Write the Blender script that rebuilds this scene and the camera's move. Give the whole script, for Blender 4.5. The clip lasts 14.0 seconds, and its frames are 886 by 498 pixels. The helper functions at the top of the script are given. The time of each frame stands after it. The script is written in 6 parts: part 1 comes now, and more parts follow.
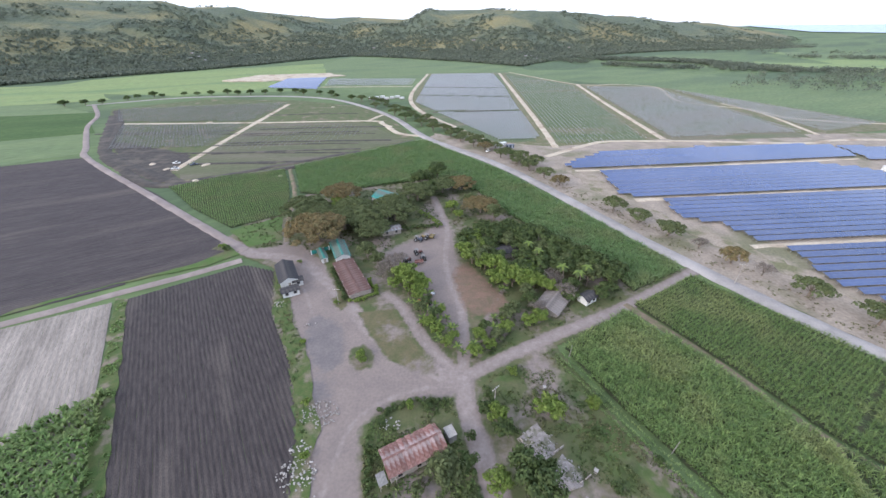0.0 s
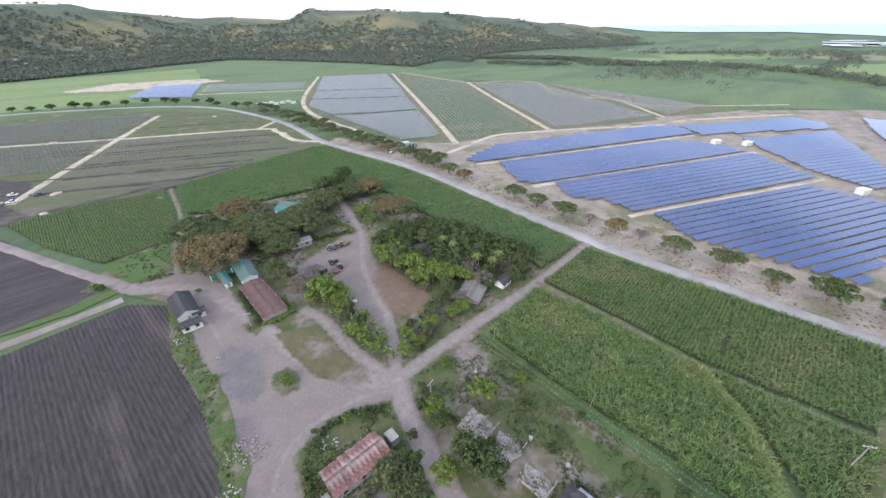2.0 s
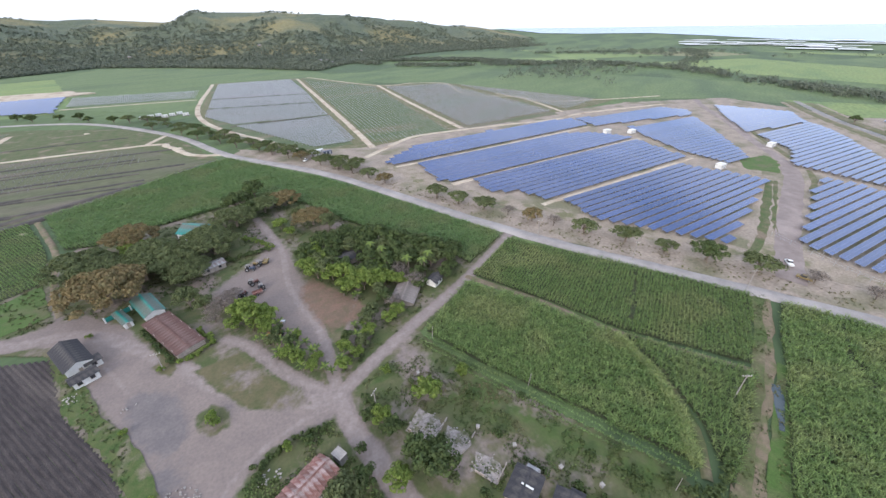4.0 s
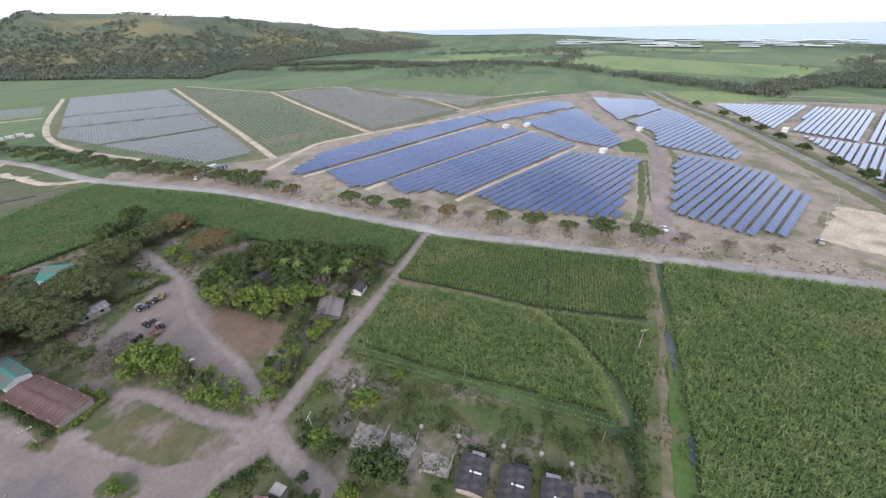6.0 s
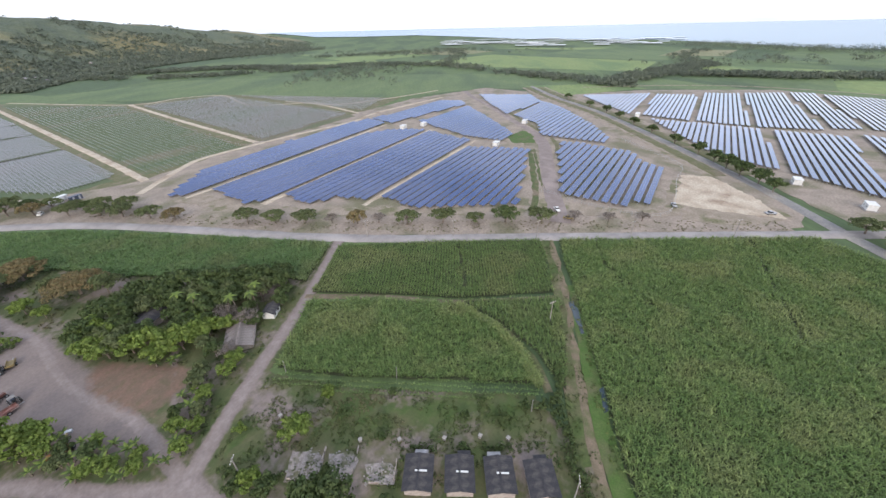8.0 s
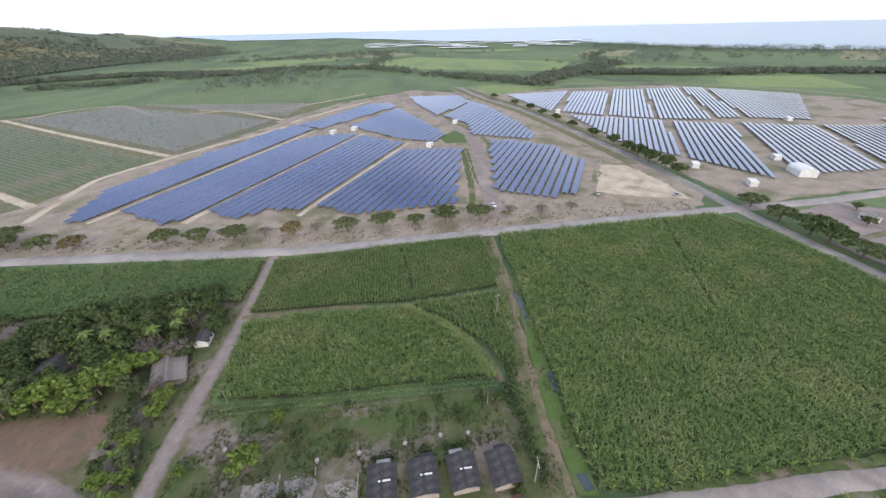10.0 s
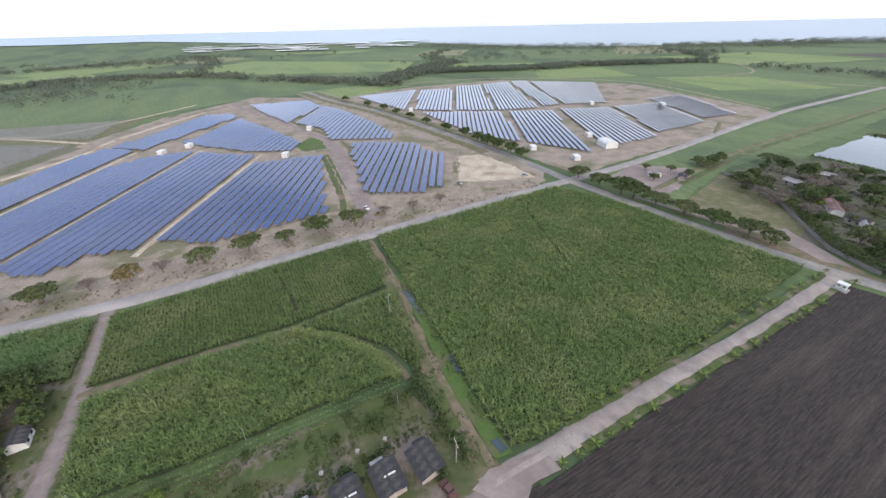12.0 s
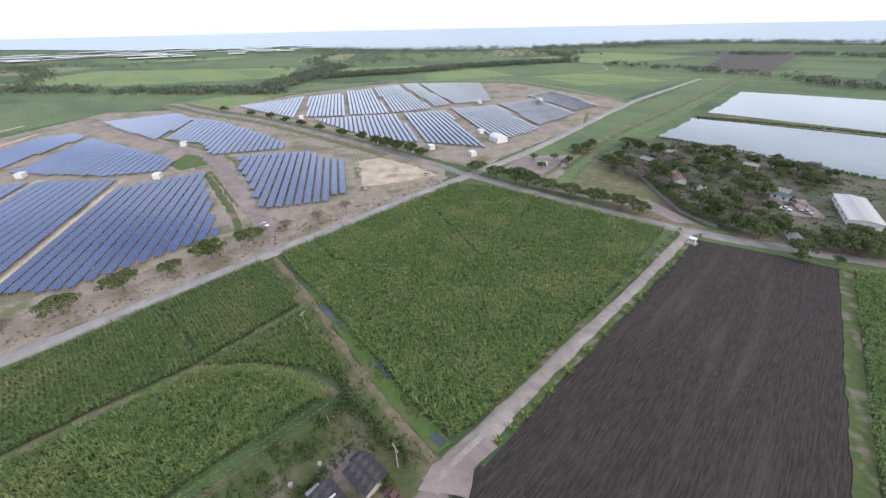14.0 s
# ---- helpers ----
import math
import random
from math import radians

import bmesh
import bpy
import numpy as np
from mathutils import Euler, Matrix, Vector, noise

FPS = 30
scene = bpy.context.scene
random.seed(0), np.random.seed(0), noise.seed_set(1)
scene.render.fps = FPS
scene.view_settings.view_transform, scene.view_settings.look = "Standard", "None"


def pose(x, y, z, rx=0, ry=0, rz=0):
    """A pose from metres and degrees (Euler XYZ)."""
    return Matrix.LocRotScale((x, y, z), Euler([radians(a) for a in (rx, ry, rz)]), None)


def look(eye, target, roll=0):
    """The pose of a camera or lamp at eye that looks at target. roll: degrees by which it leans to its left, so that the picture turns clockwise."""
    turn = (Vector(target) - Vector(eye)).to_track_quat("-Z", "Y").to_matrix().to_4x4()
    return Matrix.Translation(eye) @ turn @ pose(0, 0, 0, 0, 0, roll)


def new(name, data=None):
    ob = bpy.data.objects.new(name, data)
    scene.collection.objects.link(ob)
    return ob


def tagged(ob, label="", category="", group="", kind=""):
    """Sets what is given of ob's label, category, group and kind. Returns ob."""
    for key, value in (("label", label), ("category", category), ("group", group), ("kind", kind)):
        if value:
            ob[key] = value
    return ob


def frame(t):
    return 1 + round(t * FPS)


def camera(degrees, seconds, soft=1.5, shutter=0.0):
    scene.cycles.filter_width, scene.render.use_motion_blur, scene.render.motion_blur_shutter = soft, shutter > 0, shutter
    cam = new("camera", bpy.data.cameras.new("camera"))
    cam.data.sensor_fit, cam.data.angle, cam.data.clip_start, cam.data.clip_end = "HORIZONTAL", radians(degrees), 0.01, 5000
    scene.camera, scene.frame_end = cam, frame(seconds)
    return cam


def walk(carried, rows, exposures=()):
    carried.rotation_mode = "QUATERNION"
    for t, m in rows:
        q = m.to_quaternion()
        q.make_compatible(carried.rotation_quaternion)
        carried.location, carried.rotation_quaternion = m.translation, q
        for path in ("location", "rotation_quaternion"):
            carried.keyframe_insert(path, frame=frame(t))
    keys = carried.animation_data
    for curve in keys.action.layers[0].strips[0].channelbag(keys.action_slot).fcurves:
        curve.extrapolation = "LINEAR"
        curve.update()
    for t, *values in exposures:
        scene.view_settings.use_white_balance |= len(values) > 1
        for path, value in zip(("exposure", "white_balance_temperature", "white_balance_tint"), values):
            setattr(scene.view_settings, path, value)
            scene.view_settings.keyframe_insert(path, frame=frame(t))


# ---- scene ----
cam = camera(100.44, 14.0)
# seconds, eye x y z, yaw, pitch, roll
PATH = [
    (0.0, -0.00, -0.00, 84.54, -0.00, -31.07, -0.69),
    (0.5, 0.07, -0.05, 84.48, -3.01, -31.10, -0.56),
    (1.0, 0.09, -0.17, 84.47, -6.02, -31.10, -0.59),
    (1.5, 0.10, -0.40, 84.57, -10.22, -31.12, -0.73),
    (2.0, 0.12, -0.64, 84.66, -14.93, -31.15, -0.70),
    (4.5, 0.52, -1.26, 84.92, -30.52, -30.93, -0.86),
    (5.0, 0.59, -1.37, 85.02, -33.95, -30.89, -0.85),
    (5.5, 0.68, -1.52, 85.10, -37.85, -30.92, -1.01),
    (6.0, 0.75, -1.70, 85.11, -41.59, -30.95, -1.13),
    (6.5, 0.72, -1.96, 85.14, -46.56, -31.06, -1.10),
    (7.0, 0.67, -2.13, 85.23, -50.68, -31.05, -1.18),
    (7.5, 0.62, -2.22, 85.27, -53.71, -31.05, -1.17),
    (8.0, 0.54, -2.28, 85.26, -56.84, -31.07, -1.37),
    (10.5, 0.56, -2.36, 85.30, -71.34, -31.04, -1.38),
    (11.0, 0.51, -2.38, 85.37, -77.03, -31.18, -1.39),
    (11.5, 0.39, -2.45, 85.41, -83.10, -31.25, -1.36),
    (12.0, 0.22, -2.45, 85.37, -88.39, -31.23, -1.34),
    (12.5, -0.02, -2.54, 85.23, -92.33, -31.18, -1.30),
    (13.0, -0.17, -2.65, 85.07, -96.29, -31.11, -1.31),
    (13.5, -0.19, -2.76, 84.85, -100.50, -31.08, -1.29),
    (14.0, -0.20, -2.86, 84.63, -103.88, -31.03, -1.25),
]
walk(cam, [(t, pose(x, y, z, 90 + pitch, 0, yaw) @ pose(0, 0, 0, 0, 0, roll)) for t, x, y, z, yaw, pitch, roll in PATH],
     exposures=[(0.0, 0.66, 5990, 15), (2.0, 0.66, 6000, 15), (5.0, 0.47, 6230, 15), (8.0, 0.37, 6300, 15), (11.0, 0.3, 6330, 15), (14.0, 0.34, 6340, 15)])

# ---- light ----
SUN_AZ, SUN_EL = -125.0, 26.0   # degrees clockwise from +y, degrees up
world = bpy.data.worlds.new("overcast_sky")
world.use_nodes = True
scene.world = world
wn, wl = world.node_tree.nodes, world.node_tree.links
sky = wn.new("ShaderNodeTexSky")
sky.sky_type, sky.sun_disc = "NISHITA", False
sky.sun_elevation, sky.sun_rotation = radians(SUN_EL), radians(SUN_AZ)
sky.air_density, sky.dust_density, sky.ozone_density, sky.altitude = 1.0, 3.0, 1.0, 80
veil = wn.new("ShaderNodeMixRGB")
veil.inputs[2].default_value = (7.3, 7.9, 8.8, 1)
wc = wn.new("ShaderNodeTexCoord")
wm = wn.new("ShaderNodeMapping")
wm.inputs["Scale"].default_value = (1.6, 1.6, 9.0)
cl = wn.new("ShaderNodeTexNoise")
cl.inputs["Scale"].default_value, cl.inputs["Detail"].default_value = 1.4, 6
cr = wn.new("ShaderNodeMapRange")
cr.inputs["From Min"].default_value, cr.inputs["From Max"].default_value = 0.3, 0.7
cr.inputs["To Min"].default_value, cr.inputs["To Max"].default_value = 0.35, 0.8
wl.new(wc.outputs["Generated"], wm.inputs[0])
wl.new(wm.outputs[0], cl.inputs["Vector"])
wl.new(cl.outputs["Fac"], cr.inputs["Value"])
wl.new(cr.outputs[0], veil.inputs[0])
wl.new(sky.outputs[0], veil.inputs[1])
wl.new(veil.outputs[0], wn["Background"].inputs[0])
wn["Background"].inputs[1].default_value = 0.2
sun = new("sun", bpy.data.lights.new("sun", "SUN"))
sun.data.energy, sun.data.angle, sun.data.color = 1.3, radians(14), (1.0, 0.93, 0.82)
sa, se = radians(SUN_AZ), radians(SUN_EL)
sun.matrix_world = look((math.sin(sa) * math.cos(se) * 300, math.cos(sa) * math.cos(se) * 300, math.sin(se) * 300), (0, 0, 0))

# ---- materials ----


def shade(name, c1, c2, size=3.0, c3=None, size3=25.0, cut3=(0.5, 0.65), rough=0.9, bump=0.3, metal=0.0, streak=None, island=0.0, spec=0.3, fine=0.25, bsize=None, thin=0.0, splat=()):
    """Two tones over patches of `size` metres, a third tone in larger stains, fine grain and relief. streak=(degrees, ratio) draws the patches out along one way."""
    m = bpy.data.materials.new(name)
    m.use_nodes = True
    n, l = m.node_tree.nodes, m.node_tree.links
    b = n["Principled BSDF"]
    co = n.new("ShaderNodeTexCoord")
    src = co.outputs["Object"]
    if streak:
        mp = n.new("ShaderNodeMapping")
        mp.vector_type = "TEXTURE"
        mp.inputs["Rotation"].default_value = (0, 0, radians(streak[0]))
        mp.inputs["Scale"].default_value = (streak[1], 1, 1)
        l.new(src, mp.inputs[0])
        src = mp.outputs[0]

    def cloud(s, detail, vec):
        t = n.new("ShaderNodeTexNoise")
        t.inputs["Scale"].default_value, t.inputs["Detail"].default_value = 1 / s, detail
        l.new(vec, t.inputs["Vector"])
        return t.outputs["Fac"]

    def ramp(f, a, z):
        t = n.new("ShaderNodeMapRange")
        t.inputs["From Min"].default_value, t.inputs["From Max"].default_value = a, z
        l.new(f, t.inputs["Value"])
        return t.outputs[0]

    def mix(f, a, z, kind="MIX"):
        t = n.new("ShaderNodeMixRGB")
        t.blend_type = kind
        for k, v in enumerate((f, a, z)):
            if hasattr(v, "is_linked"):
                l.new(v, t.inputs[k])
            elif isinstance(v, (tuple, list)):
                t.inputs[k].default_value = (*v, 1)
            else:
                t.inputs[k].default_value = v
        return t.outputs[0]

    grain = cloud(size, 5, src)
    col = mix(ramp(grain, 0.36, 0.64), c1, c2)
    if c3:
        col = mix(ramp(cloud(size3, 6, src), *cut3), col, c3)
    tiny = cloud(size * 0.12, 3, src)
    lum = n.new("ShaderNodeMapRange")
    lum.inputs["To Min"].default_value, lum.inputs["To Max"].default_value = 1 - fine, 1 + fine
    lum.inputs["From Min"].default_value, lum.inputs["From Max"].default_value = 0.25, 0.75
    l.new(tiny, lum.inputs["Value"])
    col = mix(1.0, col, lum.outputs[0], "MULTIPLY")
    if island:
        geo = n.new("ShaderNodeNewGeometry")
        v = n.new("ShaderNodeMapRange")
        v.inputs["To Min"].default_value, v.inputs["To Max"].default_value = 1 - island, 1 + island
        l.new(geo.outputs["Random Per Island"], v.inputs["Value"])
        col = mix(1.0, col, v.outputs[0], "MULTIPLY")
        info = n.new("ShaderNodeObjectInfo")
        w = n.new("ShaderNodeMapRange")
        w.inputs["To Min"].default_value, w.inputs["To Max"].default_value = 1 - min(0.07, island * 0.6) if thin else 1 - island * 0.6, 1 + min(0.07, island * 0.6) if thin else 1 + island * 0.6
        l.new(info.outputs["Random"], w.inputs["Value"])
        col = mix(1.0, col, w.outputs[0], "MULTIPLY")
    # bare earth and the like, where the ground's own wear value says so, with a broken edge
    for name2, d1, d2, s2 in splat:
        at = n.new("ShaderNodeAttribute")
        at.attribute_name = name2
        add = n.new("ShaderNodeMath")
        add.operation = "MULTIPLY_ADD"
        l.new(cloud(2.2, 6, co.outputs["Object"]), add.inputs[0])
        add.inputs[1].default_value = 1.1
        l.new(at.outputs["Fac"], add.inputs[2])
        inner = mix(ramp(cloud(s2, 5, co.outputs["Object"]), 0.36, 0.64), d1, d2)
        inner = mix(1.0, inner, lum.outputs[0], "MULTIPLY")
        col = mix(ramp(add.outputs[0], 0.82, 1.28), col, inner)
    l.new(col, b.inputs["Base Color"])
    if thin:
        tr = n.new("ShaderNodeBsdfTranslucent")
        l.new(col, tr.inputs["Color"])
        ms = n.new("ShaderNodeMixShader")
        ms.inputs[0].default_value = thin
        l.new(b.outputs[0], ms.inputs[1])
        l.new(tr.outputs[0], ms.inputs[2])
        l.new(ms.outputs[0], n["Material Output"].inputs["Surface"])
    b.inputs["Roughness"].default_value, b.inputs["Metallic"].default_value = rough, metal
    b.inputs["Specular IOR Level"].default_value = spec
    if bump:
        bp = n.new("ShaderNodeBump")
        bp.inputs["Strength"].default_value, bp.inputs["Distance"].default_value = bump, bsize or size * 0.1
        l.new(cloud(size * 0.3, 6, src), bp.inputs["Height"])
        l.new(bp.outputs[0], b.inputs["Normal"])
    return m


M = {}
M["land"] = shade("farmland", (0.066, 0.098, 0.038), (0.086, 0.122, 0.045), 45, (0.05, 0.078, 0.034), 160, (0.48, 0.56), streak=(35, 3.0), bump=0.2)
M["rough"] = shade("rough_grass", (0.05, 0.075, 0.02), (0.085, 0.085, 0.04), 6, (0.14, 0.11, 0.075), 14, (0.55, 0.66))
M["hamlet"] = shade("hamlet_ground", (0.046, 0.064, 0.02), (0.074, 0.078, 0.034), 6, (0.115, 0.10, 0.06), 16, (0.55, 0.68), bump=0.4, fine=0.12,
                      splat=(("lawn", (0.038, 0.066, 0.015), (0.056, 0.08, 0.022), 3), ("dry", (0.1, 0.086, 0.046), (0.072, 0.072, 0.032), 4), ("wear", (0.172, 0.140, 0.124), (0.15, 0.123, 0.111), 6), ("pack", (0.218, 0.183, 0.167), (0.188, 0.156, 0.143), 4),
                             ("red", (0.145, 0.092, 0.066), (0.108, 0.080, 0.054), 5), ("tar", (0.112, 0.099, 0.097), (0.134, 0.117, 0.112), 5)))
M["brownpath"] = shade("dry_brown_path", (0.16, 0.122, 0.085), (0.115, 0.096, 0.058), 2, (0.08, 0.092, 0.036), 5, (0.48, 0.62), fine=0.25)
M["lawn"] = shade("green_grass", (0.046, 0.088, 0.017), (0.064, 0.098, 0.026), 2.5, (0.085, 0.088, 0.04), 9)
M["dryturf"] = shade("dry_turf", (0.115, 0.105, 0.055), (0.08, 0.09, 0.035), 3, (0.15, 0.125, 0.085), 8)
M["site"] = shade("site_soil", (0.25, 0.208, 0.166), (0.19, 0.158, 0.125), 9, (0.125, 0.118, 0.07), 26, (0.5, 0.64))
M["pale"] = shade("pale_fill", (0.40, 0.345, 0.265), (0.31, 0.255, 0.19), 8, (0.23, 0.175, 0.125), 20, (0.56, 0.66))
M["dirt"] = shade("dirt_road", (0.20, 0.165, 0.148), (0.165, 0.135, 0.122), 5, (0.24, 0.20, 0.18), 14, fine=0.1)
M["paledirt"] = shade("pale_dirt_road", (0.245, 0.21, 0.186), (0.2, 0.17, 0.149), 3, (0.275, 0.242, 0.215), 9, fine=0.16)
M["gravel"] = shade("gravel_road", (0.25, 0.23, 0.214), (0.21, 0.192, 0.179), 4, (0.285, 0.262, 0.243), 18, fine=0.1)
M["asphalt"] = shade("worn_asphalt", (0.15, 0.145, 0.14), (0.19, 0.18, 0.165), 4, (0.24, 0.22, 0.19), 12)
M["soil"] = shade("dark_ploughed_soil", (0.027, 0.022, 0.0215), (0.047, 0.039, 0.037), 0.8, (0.066, 0.055, 0.049), 9, (0.54, 0.7), streak=(123, 5), bump=0.8, fine=0.6)
M["soil_b"] = shade("dark_ploughed_clay", (0.034, 0.028, 0.0285), (0.050, 0.042, 0.0405), 2.0, (0.070, 0.058, 0.052), 18, (0.52, 0.7), streak=(31, 9), bump=0.8, fine=0.35)
# darker version of the ploughed soil for the field by the dirt road
M["soil_c"] = shade("darker_ploughed_soil", (0.018, 0.0145, 0.013), (0.040, 0.032, 0.028), 0.42, (0.054, 0.044, 0.036), 5, (0.52, 0.74), streak=(120, 10), bump=0.9, fine=0.7)
M["pale2"] = shade("trampled_clay", (0.24, 0.20, 0.155), (0.18, 0.15, 0.11), 6, (0.12, 0.115, 0.06), 12, (0.52, 0.64))
M["stubble"] = shade("pale_stubble", (0.205, 0.18, 0.155), (0.15, 0.13, 0.112), 2.5, (0.245, 0.215, 0.185), 11, streak=(123, 5))
# ground colour darkened to strengthen the dark gaps between cane rows
M["cane_soil"] = shade("dark_cane_ground", (0.026, 0.036, 0.015), (0.042, 0.046, 0.021), 2)
M["cane"] = shade("cane_leaves", (0.112, 0.178, 0.052), (0.156, 0.218, 0.069), 2.4, (0.198, 0.234, 0.086), 18, (0.48, 0.64), rough=0.6, bump=0, island=0.42, thin=0.38, fine=0.4)
M["cane_mid"] = shade("dense_cane_leaves", (0.134, 0.222, 0.076), (0.157, 0.236, 0.084), 4, (0.18, 0.23, 0.09), 24, (0.5, 0.62), rough=0.6, bump=0, island=0.2, thin=0.42, fine=0.25)
M["cane_edge"] = shade("yellowing_cane_leaves", (0.175, 0.22, 0.075), (0.2, 0.235, 0.085), 3, rough=0.6, bump=0, island=0.25, thin=0.4)
M["cane_pale"] = shade("young_cane_leaves", (0.125, 0.204, 0.06), (0.16, 0.232, 0.075), 4, (0.18, 0.222, 0.082), 14, rough=0.6, bump=0, island=0.25, thin=0.4)
# leaf_far is paled and greyed: distance haze put into the leaf colour
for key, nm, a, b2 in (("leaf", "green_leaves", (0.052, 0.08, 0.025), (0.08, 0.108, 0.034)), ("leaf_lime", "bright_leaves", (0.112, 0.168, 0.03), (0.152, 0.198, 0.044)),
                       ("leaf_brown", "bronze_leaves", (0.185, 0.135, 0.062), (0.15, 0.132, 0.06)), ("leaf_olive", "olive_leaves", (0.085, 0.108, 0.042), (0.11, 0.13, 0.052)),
                       ("leaf_grey", "grey_twigs", (0.2, 0.172, 0.15), (0.15, 0.13, 0.115)), ("leaf_far", "hazed_distant_woods", (0.108, 0.128, 0.096), (0.126, 0.144, 0.1))):
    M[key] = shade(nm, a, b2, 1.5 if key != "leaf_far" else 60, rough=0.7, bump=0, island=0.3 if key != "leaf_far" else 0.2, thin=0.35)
# the yellow third tone paints dry grass and sunlit patches together
M["hill"] = shade("sunlit_hill_scrub", (0.068, 0.086, 0.056), (0.088, 0.104, 0.06), 60, (0.165, 0.148, 0.07), 240, (0.47, 0.62), bump=0.8, bsize=18)
M["bark"] = shade("bark", (0.11, 0.085, 0.065), (0.17, 0.14, 0.115), 0.4)
M["water"] = shade("water", (0.02, 0.035, 0.045), (0.03, 0.045, 0.05), 30, rough=0.06, bump=0.02, spec=0.5)
M["sea"] = shade("sea", (0.05, 0.10, 0.14), (0.06, 0.12, 0.16), 300, rough=0.25, bump=0.05, spec=0.5)
# white base colour in place of the sky mirrored in shallow water
M["pan"] = shade("salt_pan", (0.6, 0.6, 0.58), (0.7, 0.7, 0.68), 60, rough=0.5, bump=0)
M["concrete"] = shade("concrete", (0.27, 0.25, 0.23), (0.20, 0.185, 0.17), 1.5)
M["white"] = shade("white_paint", (0.58, 0.58, 0.56), (0.48, 0.48, 0.46), 1.5, rough=0.5, fine=0.08)
M["steel"] = shade("galvanised_steel", (0.42, 0.43, 0.45), (0.34, 0.35, 0.36), 1, rough=0.45, metal=0.6, bump=0)
M["dull_steel"] = shade("weathered_steel", (0.2, 0.205, 0.205), (0.15, 0.152, 0.15), 1, rough=0.6, metal=0.3, bump=0)
M["wood"] = shade("weathered_wood", (0.3, 0.26, 0.22), (0.22, 0.19, 0.16), 0.5)
M["slate"] = shade("dark_roof_felt", (0.026, 0.026, 0.029), (0.042, 0.040, 0.042), 1.2, (0.075, 0.068, 0.062), 3, (0.56, 0.7), rough=0.85)
M["rust"] = shade("rusted_sheet", (0.115, 0.05, 0.04), (0.175, 0.1, 0.085), 0.9, (0.22, 0.175, 0.165), 2.2, (0.5, 0.66), rough=0.75, island=0.5)
M["rust_dark"] = shade("brown_rusted_sheet", (0.075, 0.04, 0.034), (0.10, 0.055, 0.046), 1.4, (0.125, 0.085, 0.075), 4, (0.55, 0.7), rough=0.8, island=0.2)
M["zinc"] = shade("grey_sheet_metal", (0.3, 0.295, 0.295), (0.2, 0.195, 0.195), 1.5, (0.15, 0.1, 0.08), 4, (0.56, 0.7), rough=0.55, metal=0.2)
M["pale_sheet"] = shade("pale_roof_sheet", (0.4, 0.395, 0.385), (0.33, 0.325, 0.315), 2, (0.26, 0.24, 0.22), 6, (0.55, 0.7), rough=0.5)
M["teal"] = shade("teal_roof_sheet", (0.012, 0.15, 0.13), (0.03, 0.20, 0.17), 2, (0.09, 0.1, 0.085), 5, (0.5, 0.62), rough=0.5)
M["thatch"] = shade("grey_thatch", (0.15, 0.13, 0.12), (0.2, 0.175, 0.16), 0.6, (0.11, 0.095, 0.085), 2.5, bump=0.8, fine=0.4)
M["brick"] = shade("rubble_wall", (0.34, 0.3, 0.26), (0.24, 0.2, 0.18), 0.8)
M["glass"] = shade("dark_window", (0.02, 0.025, 0.03), (0.03, 0.03, 0.035), 1, rough=0.1, bump=0, spec=0.6)
M["blue"] = shade("blue_paint", (0.05, 0.065, 0.1), (0.05, 0.06, 0.085), 1, rough=0.5)
M["yellow"] = shade("yellow_paint", (0.2, 0.15, 0.06), (0.15, 0.115, 0.055), 1, rough=0.6)
M["red"] = shade("red_paint", (0.11, 0.05, 0.04), (0.08, 0.042, 0.036), 1, rough=0.6)
M["rubber"] = shade("black_rubber", (0.02, 0.02, 0.02), (0.03, 0.03, 0.03), 1)
M["stone"] = shade("white_rubble", (0.33, 0.31, 0.285), (0.22, 0.205, 0.19), 1, island=0.45)


def panel_material():
    """Blue silicon cells behind glass, with the pale joints between the modules."""
    m = bpy.data.materials.new("solar_cells")
    m.use_nodes = True
    n, l = m.node_tree.nodes, m.node_tree.links
    b = n["Principled BSDF"]
    co = n.new("ShaderNodeTexCoord")
    br = n.new("ShaderNodeTexBrick")
    br.offset = 0.0
    br.inputs["Scale"].default_value = 1.0
    br.inputs["Brick Width"].default_value, br.inputs["Row Height"].default_value = 1.0, 1.65
    br.inputs["Mortar Size"].default_value, br.inputs["Mortar Smooth"].default_value = 0.03, 0.2
    br.inputs["Color1"].default_value = (0.007, 0.027, 0.10, 1)
    br.inputs["Color2"].default_value = (0.009, 0.033, 0.12, 1)
    br.inputs["Mortar"].default_value = (0.13, 0.16, 0.24, 1)
    l.new(co.outputs["Object"], br.inputs["Vector"])
    info = n.new("ShaderNodeObjectInfo")
    v = n.new("ShaderNodeMapRange")
    v.inputs["To Min"].default_value, v.inputs["To Max"].default_value = 0.85, 1.15
    l.new(info.outputs["Random"], v.inputs["Value"])
    mx = n.new("ShaderNodeMixRGB")
    mx.blend_type = "MULTIPLY"
    mx.inputs[0].default_value = 1
    l.new(br.outputs["Color"], mx.inputs[1])
    l.new(v.outputs[0], mx.inputs[2])
    l.new(mx.outputs[0], b.inputs["Base Color"])
    b.inputs["Roughness"].default_value, b.inputs["Specular IOR Level"].default_value = 0.06, 0.4
    b.inputs["Coat Weight"].default_value, b.inputs["Coat Roughness"].default_value = 0.1, 0.05
    return m


M["panel"] = panel_material()

# ---- tools ----
rnd = random.Random(7)
RNG = np.random.default_rng(11)


